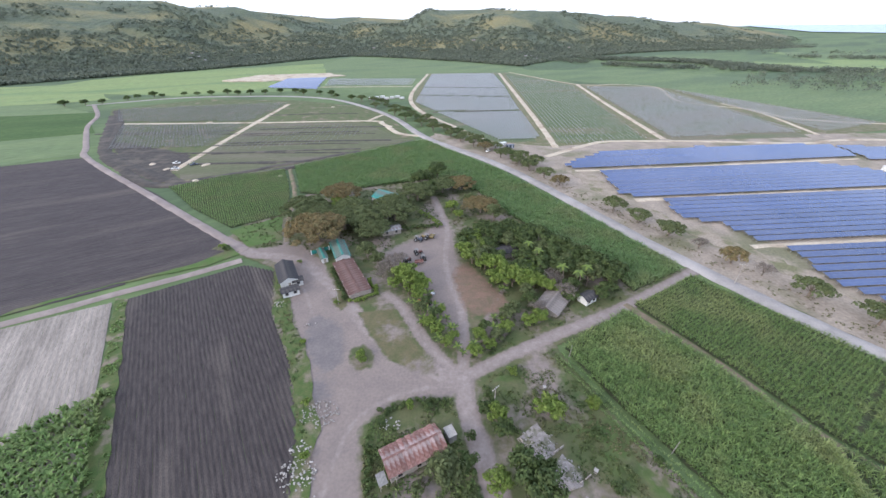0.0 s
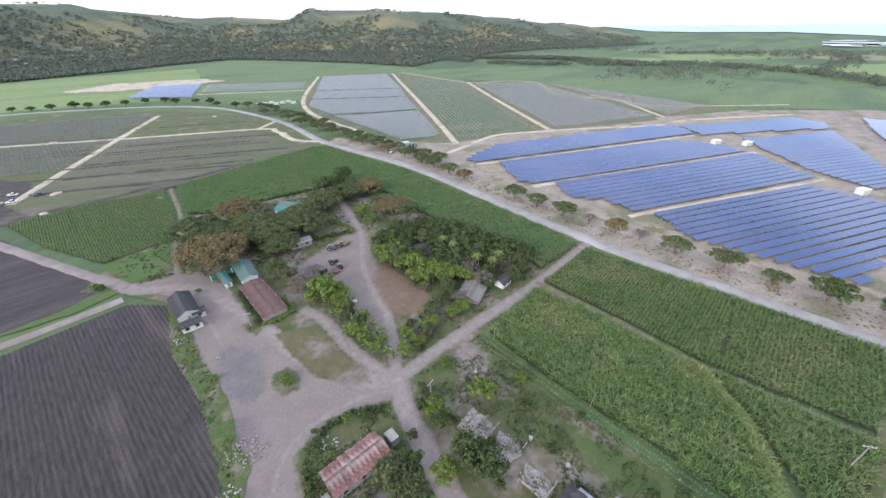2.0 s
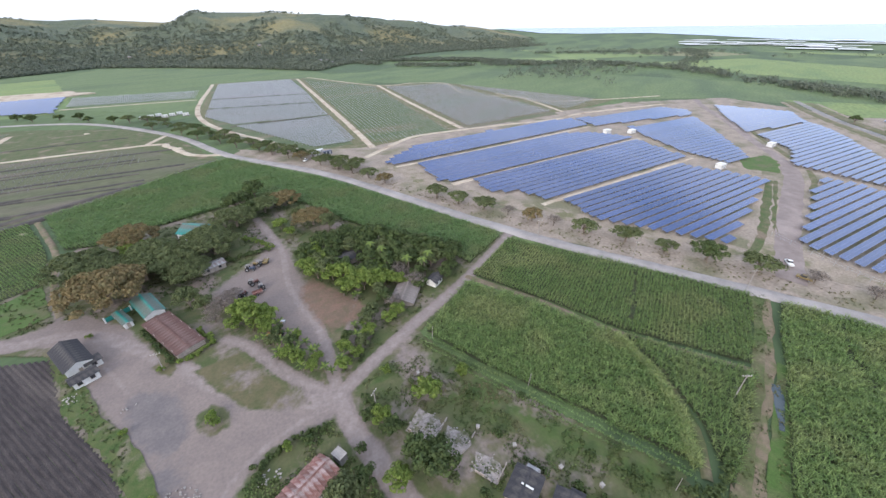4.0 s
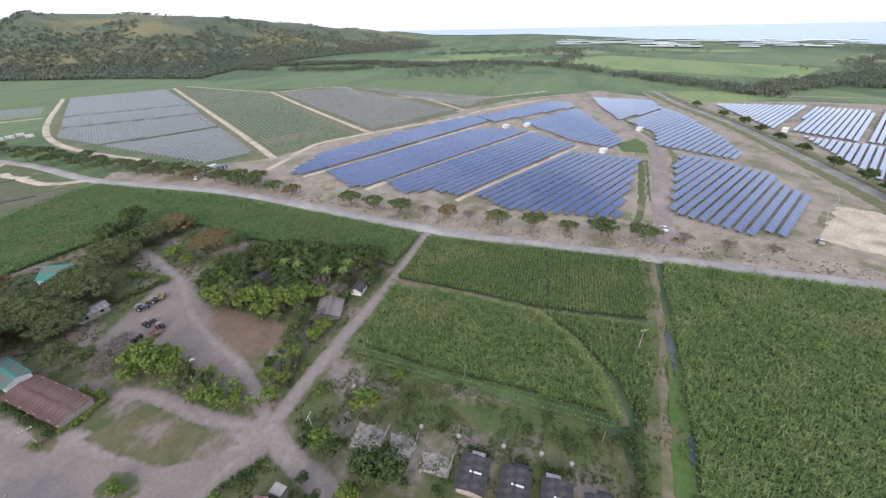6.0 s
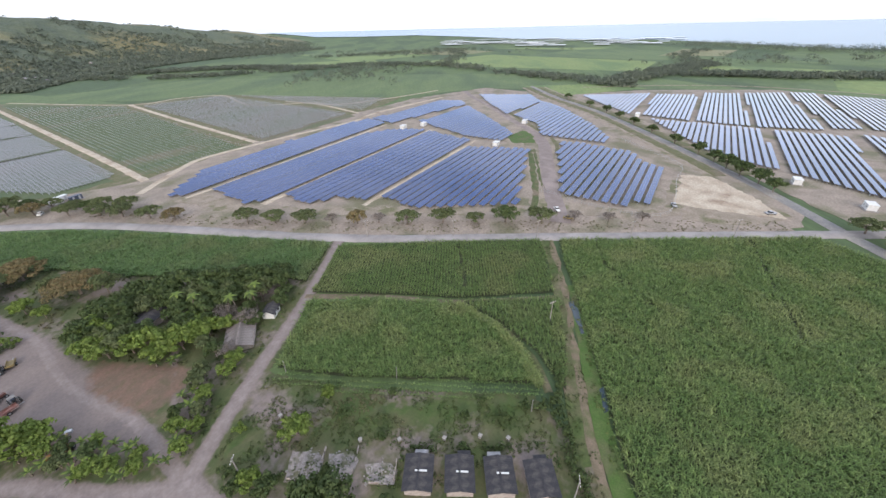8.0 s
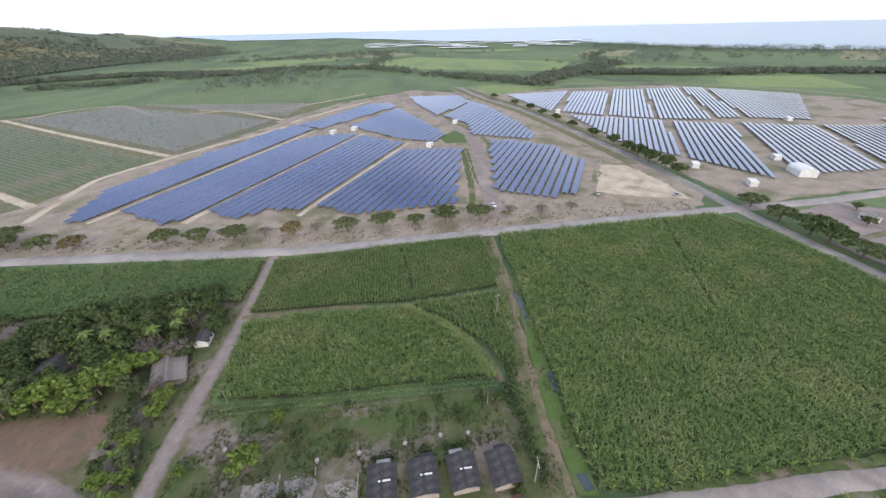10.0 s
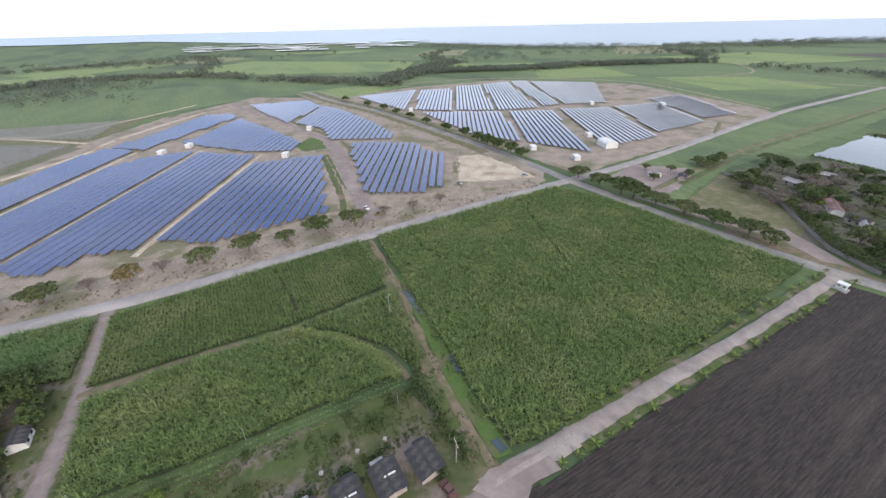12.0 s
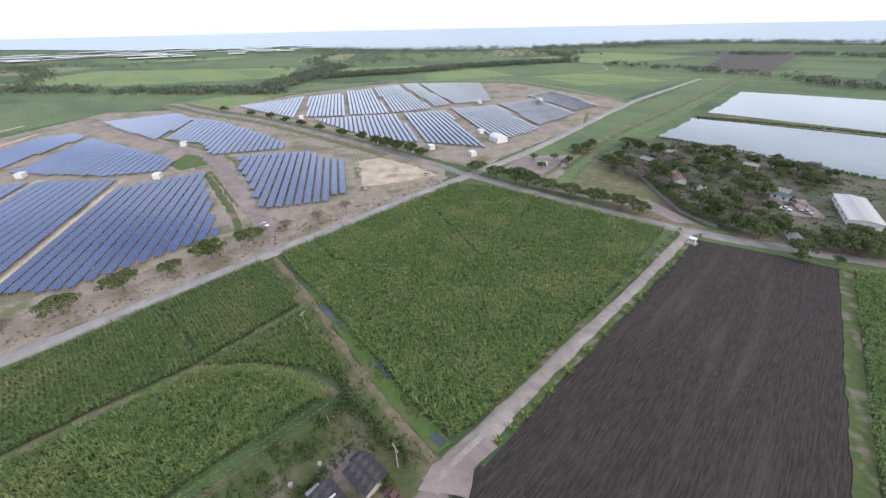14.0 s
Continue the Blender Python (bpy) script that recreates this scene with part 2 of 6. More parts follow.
def mesh_of(name, verts, faces, mat, smooth=False):
    me = bpy.data.meshes.new(name)
    me.from_pydata([tuple(v) for v in verts], [], [tuple(f) for f in faces])
    me.materials.append(mat)
    if smooth:
        me.polygons.foreach_set("use_smooth", [True] * len(me.polygons))
    me.update()
    return me


def part(name, data, parent, label="", m=None):
    ob = new(name, data)
    ob.parent = parent
    if m is not None:
        ob.matrix_basis = m
    return tagged(ob, label)


def thing(name, m, label, category, group="", kind="", data=None):
    ob = new(name, data)
    ob.matrix_basis = m
    return tagged(ob, label, category, group, kind)


def ragged(pts, step=3.0, rough=0.5, seed=0):
    """The outline of a patch of ground, its sides broken into short uneven steps."""
    out = []
    for i, a in enumerate(pts):
        b = pts[(i + 1) % len(pts)]
        d = math.hypot(b[0] - a[0], b[1] - a[1])
        k = max(1, int(d / step))
        for j in range(k):
            x, y = a[0] + (b[0] - a[0]) * j / k, a[1] + (b[1] - a[1]) * j / k
            out.append((x + rough * noise.noise((x * 0.21, y * 0.21, seed)), y + rough * noise.noise((x * 0.21, y * 0.21, seed + 9))))
    return out


LAID = []


def sheet(name, pts, z, mat, label, category, rough=0.6, step=3.0, kind="structure", thick=0.05):
    """A patch of ground with a low edge all round."""
    bm = bmesh.new()
    LAID.append(name)
    z += 0.0013 * (len(LAID) % 30)
    top = [bm.verts.new((x, y, z)) for x, y in ragged(pts, step, rough, len(pts))]
    low = [bm.verts.new((v.co.x, v.co.y, z - thick)) for v in top]
    f = bm.faces.new(top)
    if f.normal.z < 0:
        f.normal_flip()
    f.normal_update()
    if f.normal.z < 0:
        f.normal_flip()
    for i in range(len(top)):
        j = (i + 1) % len(top)
        bm.faces.new((top[i], top[j], low[j], low[i]))
    bmesh.ops.triangulate(bm, faces=[f])
    me = bpy.data.meshes.new(name)
    bm.to_mesh(me)
    bm.free()
    me.materials.append(mat)
    return thing(name, Matrix(), label, category, kind=kind, data=me)


def spline(pts, step=4.0):
    """A smooth line through the points, in even steps."""
    p = [Vector((*q[:2], 0)) for q in pts]
    p = [p[0] * 2 - p[1]] + p + [p[-1] * 2 - p[-2]]
    out = []
    for i in range(1, len(p) - 2):
        k = max(2, int((p[i + 1] - p[i]).length / step))
        for j in range(k):
            t = j / k
            out.append(0.5 * ((2 * p[i]) + (p[i + 1] - p[i - 1]) * t + (2 * p[i - 1] - 5 * p[i] + 4 * p[i + 1] - p[i + 2]) * t * t + (3 * p[i] - p[i - 1] - 3 * p[i + 1] + p[i + 2]) * t ** 3))
    out.append(p[-2])
    return out


def road(name, pts, width, z, mat, label, category="road", rough=0.3, crown=0.08, kind="structure"):
    """A road with a slight crown, uneven edges and sides that go down to the ground."""
    line = spline(pts)
    vs, fs = [], []
    for i, c in enumerate(line):
        d = (line[min(i + 1, len(line) - 1)] - line[max(i - 1, 0)]).normalized()
        s = Vector((d.y, -d.x, 0))
        wa = width / 2 + rough * noise.noise((c.x * 0.15, c.y * 0.15, 3))
        wb = width / 2 + rough * noise.noise((c.x * 0.15, c.y * 0.15, 8))
        for o, h in ((-wa - 0.4, 0.0), (-wa, z), (0, z + crown), (wb, z), (wb + 0.4, 0.0)):
            vs.append((c.x + s.x * o, c.y + s.y * o, h))
    for i in range(len(line) - 1):
        for k in range(4):
            a = i * 5 + k
            fs.append((a, a + 5, a + 6, a + 1))
    return thing(name, Matrix(), label, category, kind=kind, data=mesh_of(name, vs, fs, mat, True))


def scan(poly, angle, pitch, start=0.5):
    """Parallel lines across a patch: (y, x0, x1) in axes turned by angle degrees."""
    c, s = math.cos(radians(angle)), math.sin(radians(angle))
    q = [(x * c + y * s, -x * s + y * c) for x, y in poly]
    y = min(v for _, v in q) + pitch * start
    out = []
    while y < max(v for _, v in q):
        xs = []
        for i, a in enumerate(q):
            b = q[(i + 1) % len(q)]
            if (a[1] <= y) != (b[1] <= y):
                xs.append(a[0] + (y - a[1]) * (b[0] - a[0]) / (b[1] - a[1]))
        xs.sort()
        out += [(y, xs[k], xs[k + 1]) for k in range(0, len(xs) - 1, 2)]
        y += pitch
    return out, c, s


def cards(name, pos, nrm, size, mat, aspect=1.6, kind=""):
    """A mesh of many small leaves: one four-cornered leaf at each place, square to nrm."""
    n = len(pos)
    nrm = nrm / np.maximum(np.linalg.norm(nrm, axis=1, keepdims=True), 1e-6)
    r = RNG.normal(size=(n, 3))
    u = np.cross(nrm, r)
    u /= np.maximum(np.linalg.norm(u, axis=1, keepdims=True), 1e-6)
    v = np.cross(nrm, u)
    sz = (size * RNG.uniform(0.6, 1.3, n))[:, None]
    a, b = u * sz * aspect * 0.5, v * sz * 0.5
    bend = nrm * sz * 0.22
    vs = np.stack([pos - a, pos - b + bend, pos + a, pos + b + bend], 1).reshape(-1, 3)
    me = bpy.data.meshes.new(name)
    me.vertices.add(4 * n)
    me.vertices.foreach_set("co", vs.ravel())
    tri = (np.arange(n)[:, None] * 4 + np.array([[0, 1, 2, 0, 2, 3]])).ravel()
    me.loops.add(6 * n)
    me.loops.foreach_set("vertex_index", tri.astype(np.int32))
    me.polygons.add(2 * n)
    me.polygons.foreach_set("loop_start", np.arange(0, 6 * n, 3, dtype=np.int32))
    me.materials.append(mat)
    me.update(calc_edges=True)
    return me


def puffs(centres, radii, per, flat=0.7):
    """Places and directions of leaves on the outer part of clumps."""
    c = np.repeat(np.asarray(centres, float), per, 0)
    r = np.repeat(np.asarray(radii, float), per)
    d = RNG.normal(size=(len(c), 3))
    d /= np.linalg.norm(d, axis=1, keepdims=True)
    d[:, 2] = np.where(d[:, 2] < -0.35, -d[:, 2], d[:, 2])
    rr = r * RNG.uniform(0.55, 1.05, len(c))
    p = c + d * rr[:, None] * np.array([1, 1, flat])
    return p, d + RNG.normal(scale=0.35, size=d.shape)


def limb(vs, fs, a, b, r0, r1, k=6):
    a, b = Vector(a), Vector(b)
    d = (b - a).normalized()
    u = d.orthogonal().normalized()
    w = d.cross(u)
    o = len(vs)
    for c, r in ((a, r0), (b, r1)):
        for i in range(k):
            t = 2 * math.pi * i / k
            vs.append(c + u * (r * math.cos(t)) + w * (r * math.sin(t)))
    for i in range(k):
        fs.append((o + i, o + (i + 1) % k, o + k + (i + 1) % k, o + k + i))
    fs.append(tuple(o + k + i for i in range(k)))


def box(vs, fs, x0, x1, y0, y1, z0, z1):
    o = len(vs)
    vs += [(x0, y0, z0), (x1, y0, z0), (x1, y1, z0), (x0, y1, z0), (x0, y0, z1), (x1, y0, z1), (x1, y1, z1), (x0, y1, z1)]
    fs += [(o, o + 3, o + 2, o + 1), (o + 4, o + 5, o + 6, o + 7), (o, o + 1, o + 5, o + 4), (o + 1, o + 2, o + 6, o + 5), (o + 2, o + 3, o + 7, o + 6), (o + 3, o, o + 4, o + 7)]


def boxes(name, mat, *dims):
    vs, fs = [], []
    for d in dims:
        box(vs, fs, *d)
    return mesh_of(name, vs, fs, mat)

# ---- land ----


def ground():
    """One round sheet out to the horizon."""
    vs, fs = [(0, 0, -0.1)], []
    radii, k = (60, 150, 300, 500, 800, 1200, 1800, 2600, 3600, 4900), 96
    for r in radii:
        for i in range(k):
            a = 2 * math.pi * i / k
            far = max(0.0, (r - 1800) / 3100) ** 1.3 * 60
            lift = far
            vs.append((r * math.sin(a), r * math.cos(a), -0.1 + lift))
    for i in range(k):
        fs.append((0, 1 + (i + 1) % k, 1 + i))
        for j in range(len(radii) - 1):
            a, b = 1 + j * k + i, 1 + j * k + (i + 1) % k
            fs.append((a, b, b + k, a + k))
    return thing("ground", Matrix(), "flat green farmland reaching to the horizon", "ground", kind="structure", data=mesh_of("ground", vs, fs, M["land"], True))


ground()


def sea():
    """The sea beyond the coast, from the cape round to the south."""
    coast = [(35, 4850), (38, 4200), (41, 3600), (46, 3450), (54, 3450), (60, 3080), (63, 2880), (68, 2620), (76, 2480), (84, 2380), (92, 2080), (100, 1830), (108, 1790), (114, 1810), (121, 1960), (130, 2180), (140, 2240), (150, 2150), (165, 2100), (185, 2100)]
    vs, fs = [], []
    for i, (a, r) in enumerate(coast):
        for q in (r, (r + 4890) / 2, 4890):
            z = 1.5 + max(0.0, (q - 1800) / 3100) ** 1.3 * 66
            vs.append((q * math.sin(radians(a)), q * math.cos(radians(a)), z))
        if i:
            for j in range(2):
                o = i * 3 + j
                fs.append((o - 3, o - 2, o + 1, o))
    return thing("sea_water", Matrix(), "pale blue sea along the flat coast", "sea", kind="structure", data=mesh_of("sea_water", vs, fs, M["sea"]))


sea()

RIDGE = ((-80, 2.6), (-44, 2.6), (-32, 2.75), (-29.9, 2.1), (-24.7, 2.0), (-19.8, 1.55), (-13.8, 0.95), (-11.6, 1.2), (-4.4, 0.85), (-1.4, 1.85), (6.7, 1.85), (14.6, 1.45), (22.6, 0.8), (28.9, 0.15), (32.2, 0.05), (36, -0.55), (40, -1.3), (44, -1.8))
FOOT = ((-80, 1090), (-47, 1090), (-31, 1150), (-24, 1230), (-12, 1475), (-2, 1250), (11, 1010), (20, 1390), (30, 1770), (38, 1950), (44, 2200))


def along(table, a):
    return float(np.interp(a, [t[0] for t in table], [t[1] for t in table]))


def hill_height(a, r):
    r0, e = along(FOOT, a), along(RIDGE, a)
    top = r0 + 1100
    crest = 85 + math.tan(radians(e)) * top
    s = (r - r0) / (top - r0)
    x, y = r * math.sin(radians(a)), r * math.cos(radians(a))
    n = noise.noise((x / 420, y / 420, 2)) * 0.5 + noise.noise((x / 160, y / 160, 5)) * 0.4
    if s <= 0:
        return -0.3
    p = s * s * (3 - 2 * s) if s < 1 else max(0.3, 1 - 0.35 * (s - 1))
    h = crest * p * (1 + 0.75 * n * min(1, 4 * s) * (1 - min(s, 1) ** 2.5))
    return max(0, h) + 14 * s * (1 - min(s, 1)) * max(0, n) - 0.3


def hills():
    az = np.arange(-80, 44.1, 0.8)
    steps = [0, 0.04, 0.08, 0.13, 0.18, 0.24, 0.3, 0.37, 0.44, 0.52, 0.6, 0.68, 0.76, 0.84, 0.92, 1.0, 1.1, 1.25, 1.5, 2.0]
    vs, fs = [], []
    for i, a in enumerate(az):
        r0 = along(FOOT, a)
        for s in steps:
            r = min(r0 + 1100 * s, 4800)
            vs.append((r * math.sin(radians(a)), r * math.cos(radians(a)), hill_height(a, r)))
    k = len(steps)
    for i in range(len(az) - 1):
        for j in range(k - 1):
            o = i * k + j
            fs.append((o, o + k, o + k + 1, o + 1))
    return thing("wooded_hills", Matrix(), "low green hills covered with scrub and woods", "hills", kind="structure", data=mesh_of("wooded_hills", vs, fs, M["hill"], True))


hills()


def hill_woods():
    c, r = [], []
    for _ in range(30000):
        a = RNG.uniform(-75, 42)
        r0 = along(FOOT, a)
        s = RNG.uniform(0.0, 1.0) ** 1.5 if RNG.random() < 0.75 else RNG.uniform(0, 0.2)
        d = r0 + 1100 * s
        x, y = d * math.sin(radians(a)), d * math.cos(radians(a))
        # the lower slopes are closed woods, the tops open grass with scrub in the folds
        bare = noise.noise((x / 190, y / 190, 7)) * 0.6 + noise.noise((x / 60, y / 60, 4)) * 0.35 + 0.75 * (0.42 - s)
        if bare < -0.16:
            continue
        q = RNG.uniform(3.5, 8.5)
        c.append((x, y, max(0, hill_height(a, d)) + q * 0.4))
        r.append(q)
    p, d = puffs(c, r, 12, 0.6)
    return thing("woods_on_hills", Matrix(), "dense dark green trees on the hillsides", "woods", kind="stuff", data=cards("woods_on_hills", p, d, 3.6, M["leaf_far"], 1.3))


hill_woods()


def belt(label, lines, spread, count, low=6, high=13):
    """Trees in uneven belts along lines across the plain."""
    c, r = [], []
    for line in lines:
        ps = spline(line, 12)
        total = len(ps)
        for _ in range(count):
            q = ps[min(total - 1, int(RNG.random() * total))]
            s = RNG.uniform(low, high)
            if noise.noise((q.x / 60, q.y / 60, 3)) < -0.35:
                continue
            c.append((q.x + RNG.normal() * spread, q.y + RNG.normal() * spread, s * 0.45))
            r.append(s)
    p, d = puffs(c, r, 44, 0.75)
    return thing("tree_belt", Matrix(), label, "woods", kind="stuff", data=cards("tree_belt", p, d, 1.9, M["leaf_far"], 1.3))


belt("dark green belts of trees between the fields", [
    [(320, 1181), (450, 950), (700, 833), (825, 749), (875, 560), (810, 400), (745, 250), (690, 110)],
    [(690, 110), (866, 75), (1091, -7)], [(866, 70), (888, -124), (953, -343), (971, -585)], [(420, 1190), (615, 1065), (700, 830)]], 15, 760, 4.5, 9.5)
belt("woods along the coast behind the fields", [[(1980, 60), (1760, -120), (1620, -330), (1520, -640), (1480, -960), (1560, -1280), (1560, -1600), (1290, -1790), (1000, -1850), (600, -2000)]], 70, 1300, 10, 18)
belt("far tree lines across the plain", [[(1000, -620), (1200, -700), (1420, -720)], [(980, -1120), (860, -1260), (700, -1330)], [(1090, 0), (1350, 60), (1650, 0)], [(880, 560), (1200, 700), (1500, 900)], [(300, -700), (560, -720), (850, -640)], [(1000, 1150), (1300, 1000)]], 14, 110, 5, 10)
belt("scattered trees on the far plain", [[(900, 1500), (1300, 1100), (1500, 500)], [(1150, 900), (1500, 900)], [(1100, 60), (1300, -300), (1200, -800)], [(760, 690), (560, 620)]], 60, 110)


def coast_flats():
    """Shallow lagoons and salt pans behind the shore, split by low dykes. Every third is painted white for mirrored
    sky.
    """
    q = random.Random(12)
    for k in range(62):
        a, r = q.uniform(58, 87), q.uniform(1930, 2600)
        long, deep = q.uniform(25, 85), q.uniform(14, 38)
        c, s = math.sin(radians(a)), math.cos(radians(a))
        pts = [(c * (r + u * deep) - s * v * long, s * (r + u * deep) + c * v * long) for u, v in ((-1, -1), (1, -0.9), (0.9, 1), (-0.8, 0.9))]
        h = 4.5 + max(0.0, (r + deep - 1800) / 3100) ** 1.3 * 64
        sheet("salt_pan", pts, h, M["pan"] if k % 3 == 0 else M["water"], "pale shallow pond behind the shore", "pond", rough=4, step=25)


coast_flats()

# far fields of other greens
M["field_bright"] = shade("bright_field", (0.13, 0.178, 0.062), (0.15, 0.19, 0.066), 30, (0.098, 0.145, 0.055), 90, streak=(28, 3.0))
M["field_mid"] = shade("green_field", (0.082, 0.118, 0.048), (0.1, 0.134, 0.054), 24, (0.066, 0.098, 0.044), 80, streak=(31, 3.0))
FAR = (([(560, 290), (640, 140), (700, -80), (800, 60), (780, 330), (640, 620), (420, 900), (160, 900), (245, 690), (345, 620), (365, 440), (420, 370)], "field_mid"),
       ([(900, 60), (1080, -20), (1000, -500), (930, -330), (890, -130)], "field_bright"), ([(850, 720), (1300, 620), (1150, 100), (900, 100), (890, 560)], "field_bright"),
       ([(1100, 1400), (1500, 1100), (1350, 800), (900, 900)], "field_bright"), ([(700, -100), (900, -160), (960, -560), (700, -700), (600, -640), (430, -345), (640, -290)], "field_mid"),
       ([(-430, 475), (-364, 392), (-290, 295), (-330, 262), (-720, 330), (-720, 640)], "field_mid"), ([(-700, 660), (-380, 590), (-200, 640), (-180, 900), (-330, 1150), (-560, 1000), (-700, 820)], "field_bright"),
       ([(-180, 650), (-60, 560), (110, 860), (230, 680), (190, 960), (0, 1180), (-300, 1400), (-330, 1160)], "field_mid"))
for pts, key in FAR:
    sheet("green_field", pts, 0.05, M[key], "broad green crop field", "field", rough=6, step=25)

M["field_dry"] = shade("far_dry_field", (0.19, 0.175, 0.095), (0.155, 0.16, 0.085), 40, (0.13, 0.15, 0.07), 110)
M["field_dark"] = shade("dark_green_field", (0.054, 0.09, 0.034), (0.066, 0.1, 0.039), 14, (0.048, 0.078, 0.031), 60, streak=(31, 3.0), spec=0.05)
M["field_brown"] = shade("far_ploughed_field", (0.055, 0.047, 0.04), (0.075, 0.062, 0.05), 30)
for pts, key in (([(-620, 440), (-416, 468), (-338, 364), (-480, 300)], "field_dark"), ([(-900, 700), (-640, 742), (-470, 560), (-640, 500)], "field_bright"), ([(710, -755), (950, -1090), (838, -1190), (578, -774)], "field_brown"), ([(860, -640), (1150, -560), (1250, -900), (950, -980)], "field_bright"), ([(1200, -100), (1600, -200), (1500, -700), (1150, -500)], "field_mid"),
                 ([(1000, 1150), (1250, 900), (1500, 1200), (1200, 1500)], "field_mid"), ([(700, 860), (880, 760), (1000, 900), (800, 1050)], "field_bright"), ([(568, -786), (730, -1070), (598, -1110), (455, -840)], "field_mid"), ([(1250, 500), (1650, 420), (1600, 100), (1200, 80)], "field_mid"),
                 ([(620, 240), (690, 120), (660, 60), (560, 150)], "field_bright"), ([(720, -160), (860, -180), (900, -330), (740, -340)], "field_bright"), ([(560, -380), (720, -360), (700, -520), (560, -540)], "field_bright"),
                 ([(1350, 120), (1700, 80), (1680, -80), (1380, -40)], "field_dry"), ([(1650, 800), (1950, 600), (1750, 300), (1600, 420)], "field_bright"), ([(1250, 1000), (1550, 900), (1450, 700), (1250, 720)], "field_dry"), ([(1600, 1500), (2100, 1200), (1900, 900), (1500, 1150)], "field_mid"),
                 ([(1150, -950), (1500, -900), (1480, -1250), (1150, -1200)], "field_mid"), ([(1250, -500), (1600, -620), (1650, -800), (1300, -720)], "field_dry"), ([(850, -1050), (1100, -1000), (1100, -1250), (880, -1300)], "field_brown"), ([(100, -1150), (480, -1000), (460, -1300), (100, -1400)], "field_mid"),
                 ([(60, -900), (280, -760), (240, -1000), (0, -1100)], "field_brown")):
    sheet("far_field", pts, 0.12, M[key], "far crop field on the plain", "field", rough=8, step=40)

# near ground


def within(poly, x, y):
    """Which of the places lie inside the outline."""
    hit = np.zeros(x.shape, bool)
    for i, a in enumerate(poly):
        b = poly[(i + 1) % len(poly)]
        if a[1] != b[1]:
            hit ^= ((a[1] > y) != (b[1] > y)) & (x < (b[0] - a[0]) * (y - a[1]) / (b[1] - a[1]) + a[0])
    return hit


def away(line, x, y, closed=False):
    """Each place's distance from a line."""
    best = np.full(x.shape, 1e9)
    pts = list(line) + ([line[0]] if closed else [])
    for a, b in zip(pts[:-1], pts[1:]):
        dx, dy = b[0] - a[0], b[1] - a[1]
        t = np.clip(((x - a[0]) * dx + (y - a[1]) * dy) / (dx * dx + dy * dy), 0, 1)
        best = np.minimum(best, np.hypot(x - a[0] - t * dx, y - a[1] - t * dy))
    return best


def soft(poly, x, y, edge=1.5):
    """1 well inside the outline, 0 well outside it."""
    d = away(poly, x, y, True) * np.where(within(poly, x, y), 1, -1)
    return np.clip(0.5 + d / (2 * edge), 0, 1)


HAMLET = [(-104, 142), (-97, 188), (-78, 208), (-45, 223), (-5, 243), (25, 219), (37, 184), (73, 134), (92, 123), (101, 124), (103, 119), (98, 116), (65, 97), (35, 81), (43, 58), (55, 36), (68, 14), (58, -4), (46, -14), (34, -12), (10, 0), (-20, 5), (-34, 5), (-34, 40),
          (-37, 55), (-47, 77), (-60, 98), (-70, 126), (-90, 137)]
YARD = [(-90, 142), (-64, 145), (-50, 130), (-40, 112), (-28, 97), (-18, 85), (-6, 75), (4, 74), (3, 64), (-13, 63), (-21, 55), (-18, 39), (-16, 4), (-31, 4), (-31, 40), (-34, 55), (-41, 77), (-52, 97), (-66, 128)]
PARK = [(-26, 138), (-12, 152), (-2, 166), (5, 162), (6, 140), (9, 110), (7, 84), (3, 84), (-10, 110), (-22, 126)]
RED = [(5, 126), (10, 129), (20.5, 111), (24.5, 102), (17, 96), (9, 95), (6, 103), (3, 118)]
TAR = [(-45.4, 96), (-41.6, 96.5), (-34.5, 92), (-31.4, 85), (-30.2, 77.5), (-32, 73.5), (-35.7, 72.4), (-43, 82)]
ISLES = ([(-29, 81), (-25, 83), (-21, 79), (-21, 74), (-25, 73), (-28, 76)], [(-29.8, 98.1), (-18.1, 100.3), (-10.5, 86), (-1.8, 71.1), (-8.9, 72.3), (-16.9, 77.1), (-23.9, 87.5)], [(-41, 106), (-37, 108), (-34, 102), (-36, 99)], [(-46, 122), (-43, 128), (-33, 106), (-36, 103)])
TRACKS = (([(-104, 152), (-83, 138), (-62, 133), (-39, 109), (-23, 88), (-4, 73), (5, 69)], 5.5), ([(-21, 108), (-17.5, 104.5), (-13.5, 99), (-6.5, 85.3), (4.6, 69)], 3.6), ([(5.3, 72), (6.1, 84), (5.9, 99), (2.5, 116), (0.9, 133), (2.2, 155), (-0.4, 175), (-5, 198)], 3.4),
          ([(5, 70), (31, 84), (62, 99), (102, 122)], 3.9), ([(5, 68), (6.4, 57.1), (8.7, 47.8), (13, 32), (20, 16), (30, 4), (44, -16)], 5.0), ([(-72, 146), (-79, 170), (-87, 203)], 1.8), ([(14, 93), (20, 106), (26, 118)], 1.2), ([(-27, 8), (-26, 40), (-22, 58), (-8, 66), (4, 67)], 2.2), ([(-56, 118), (-42, 92)], 2.0))


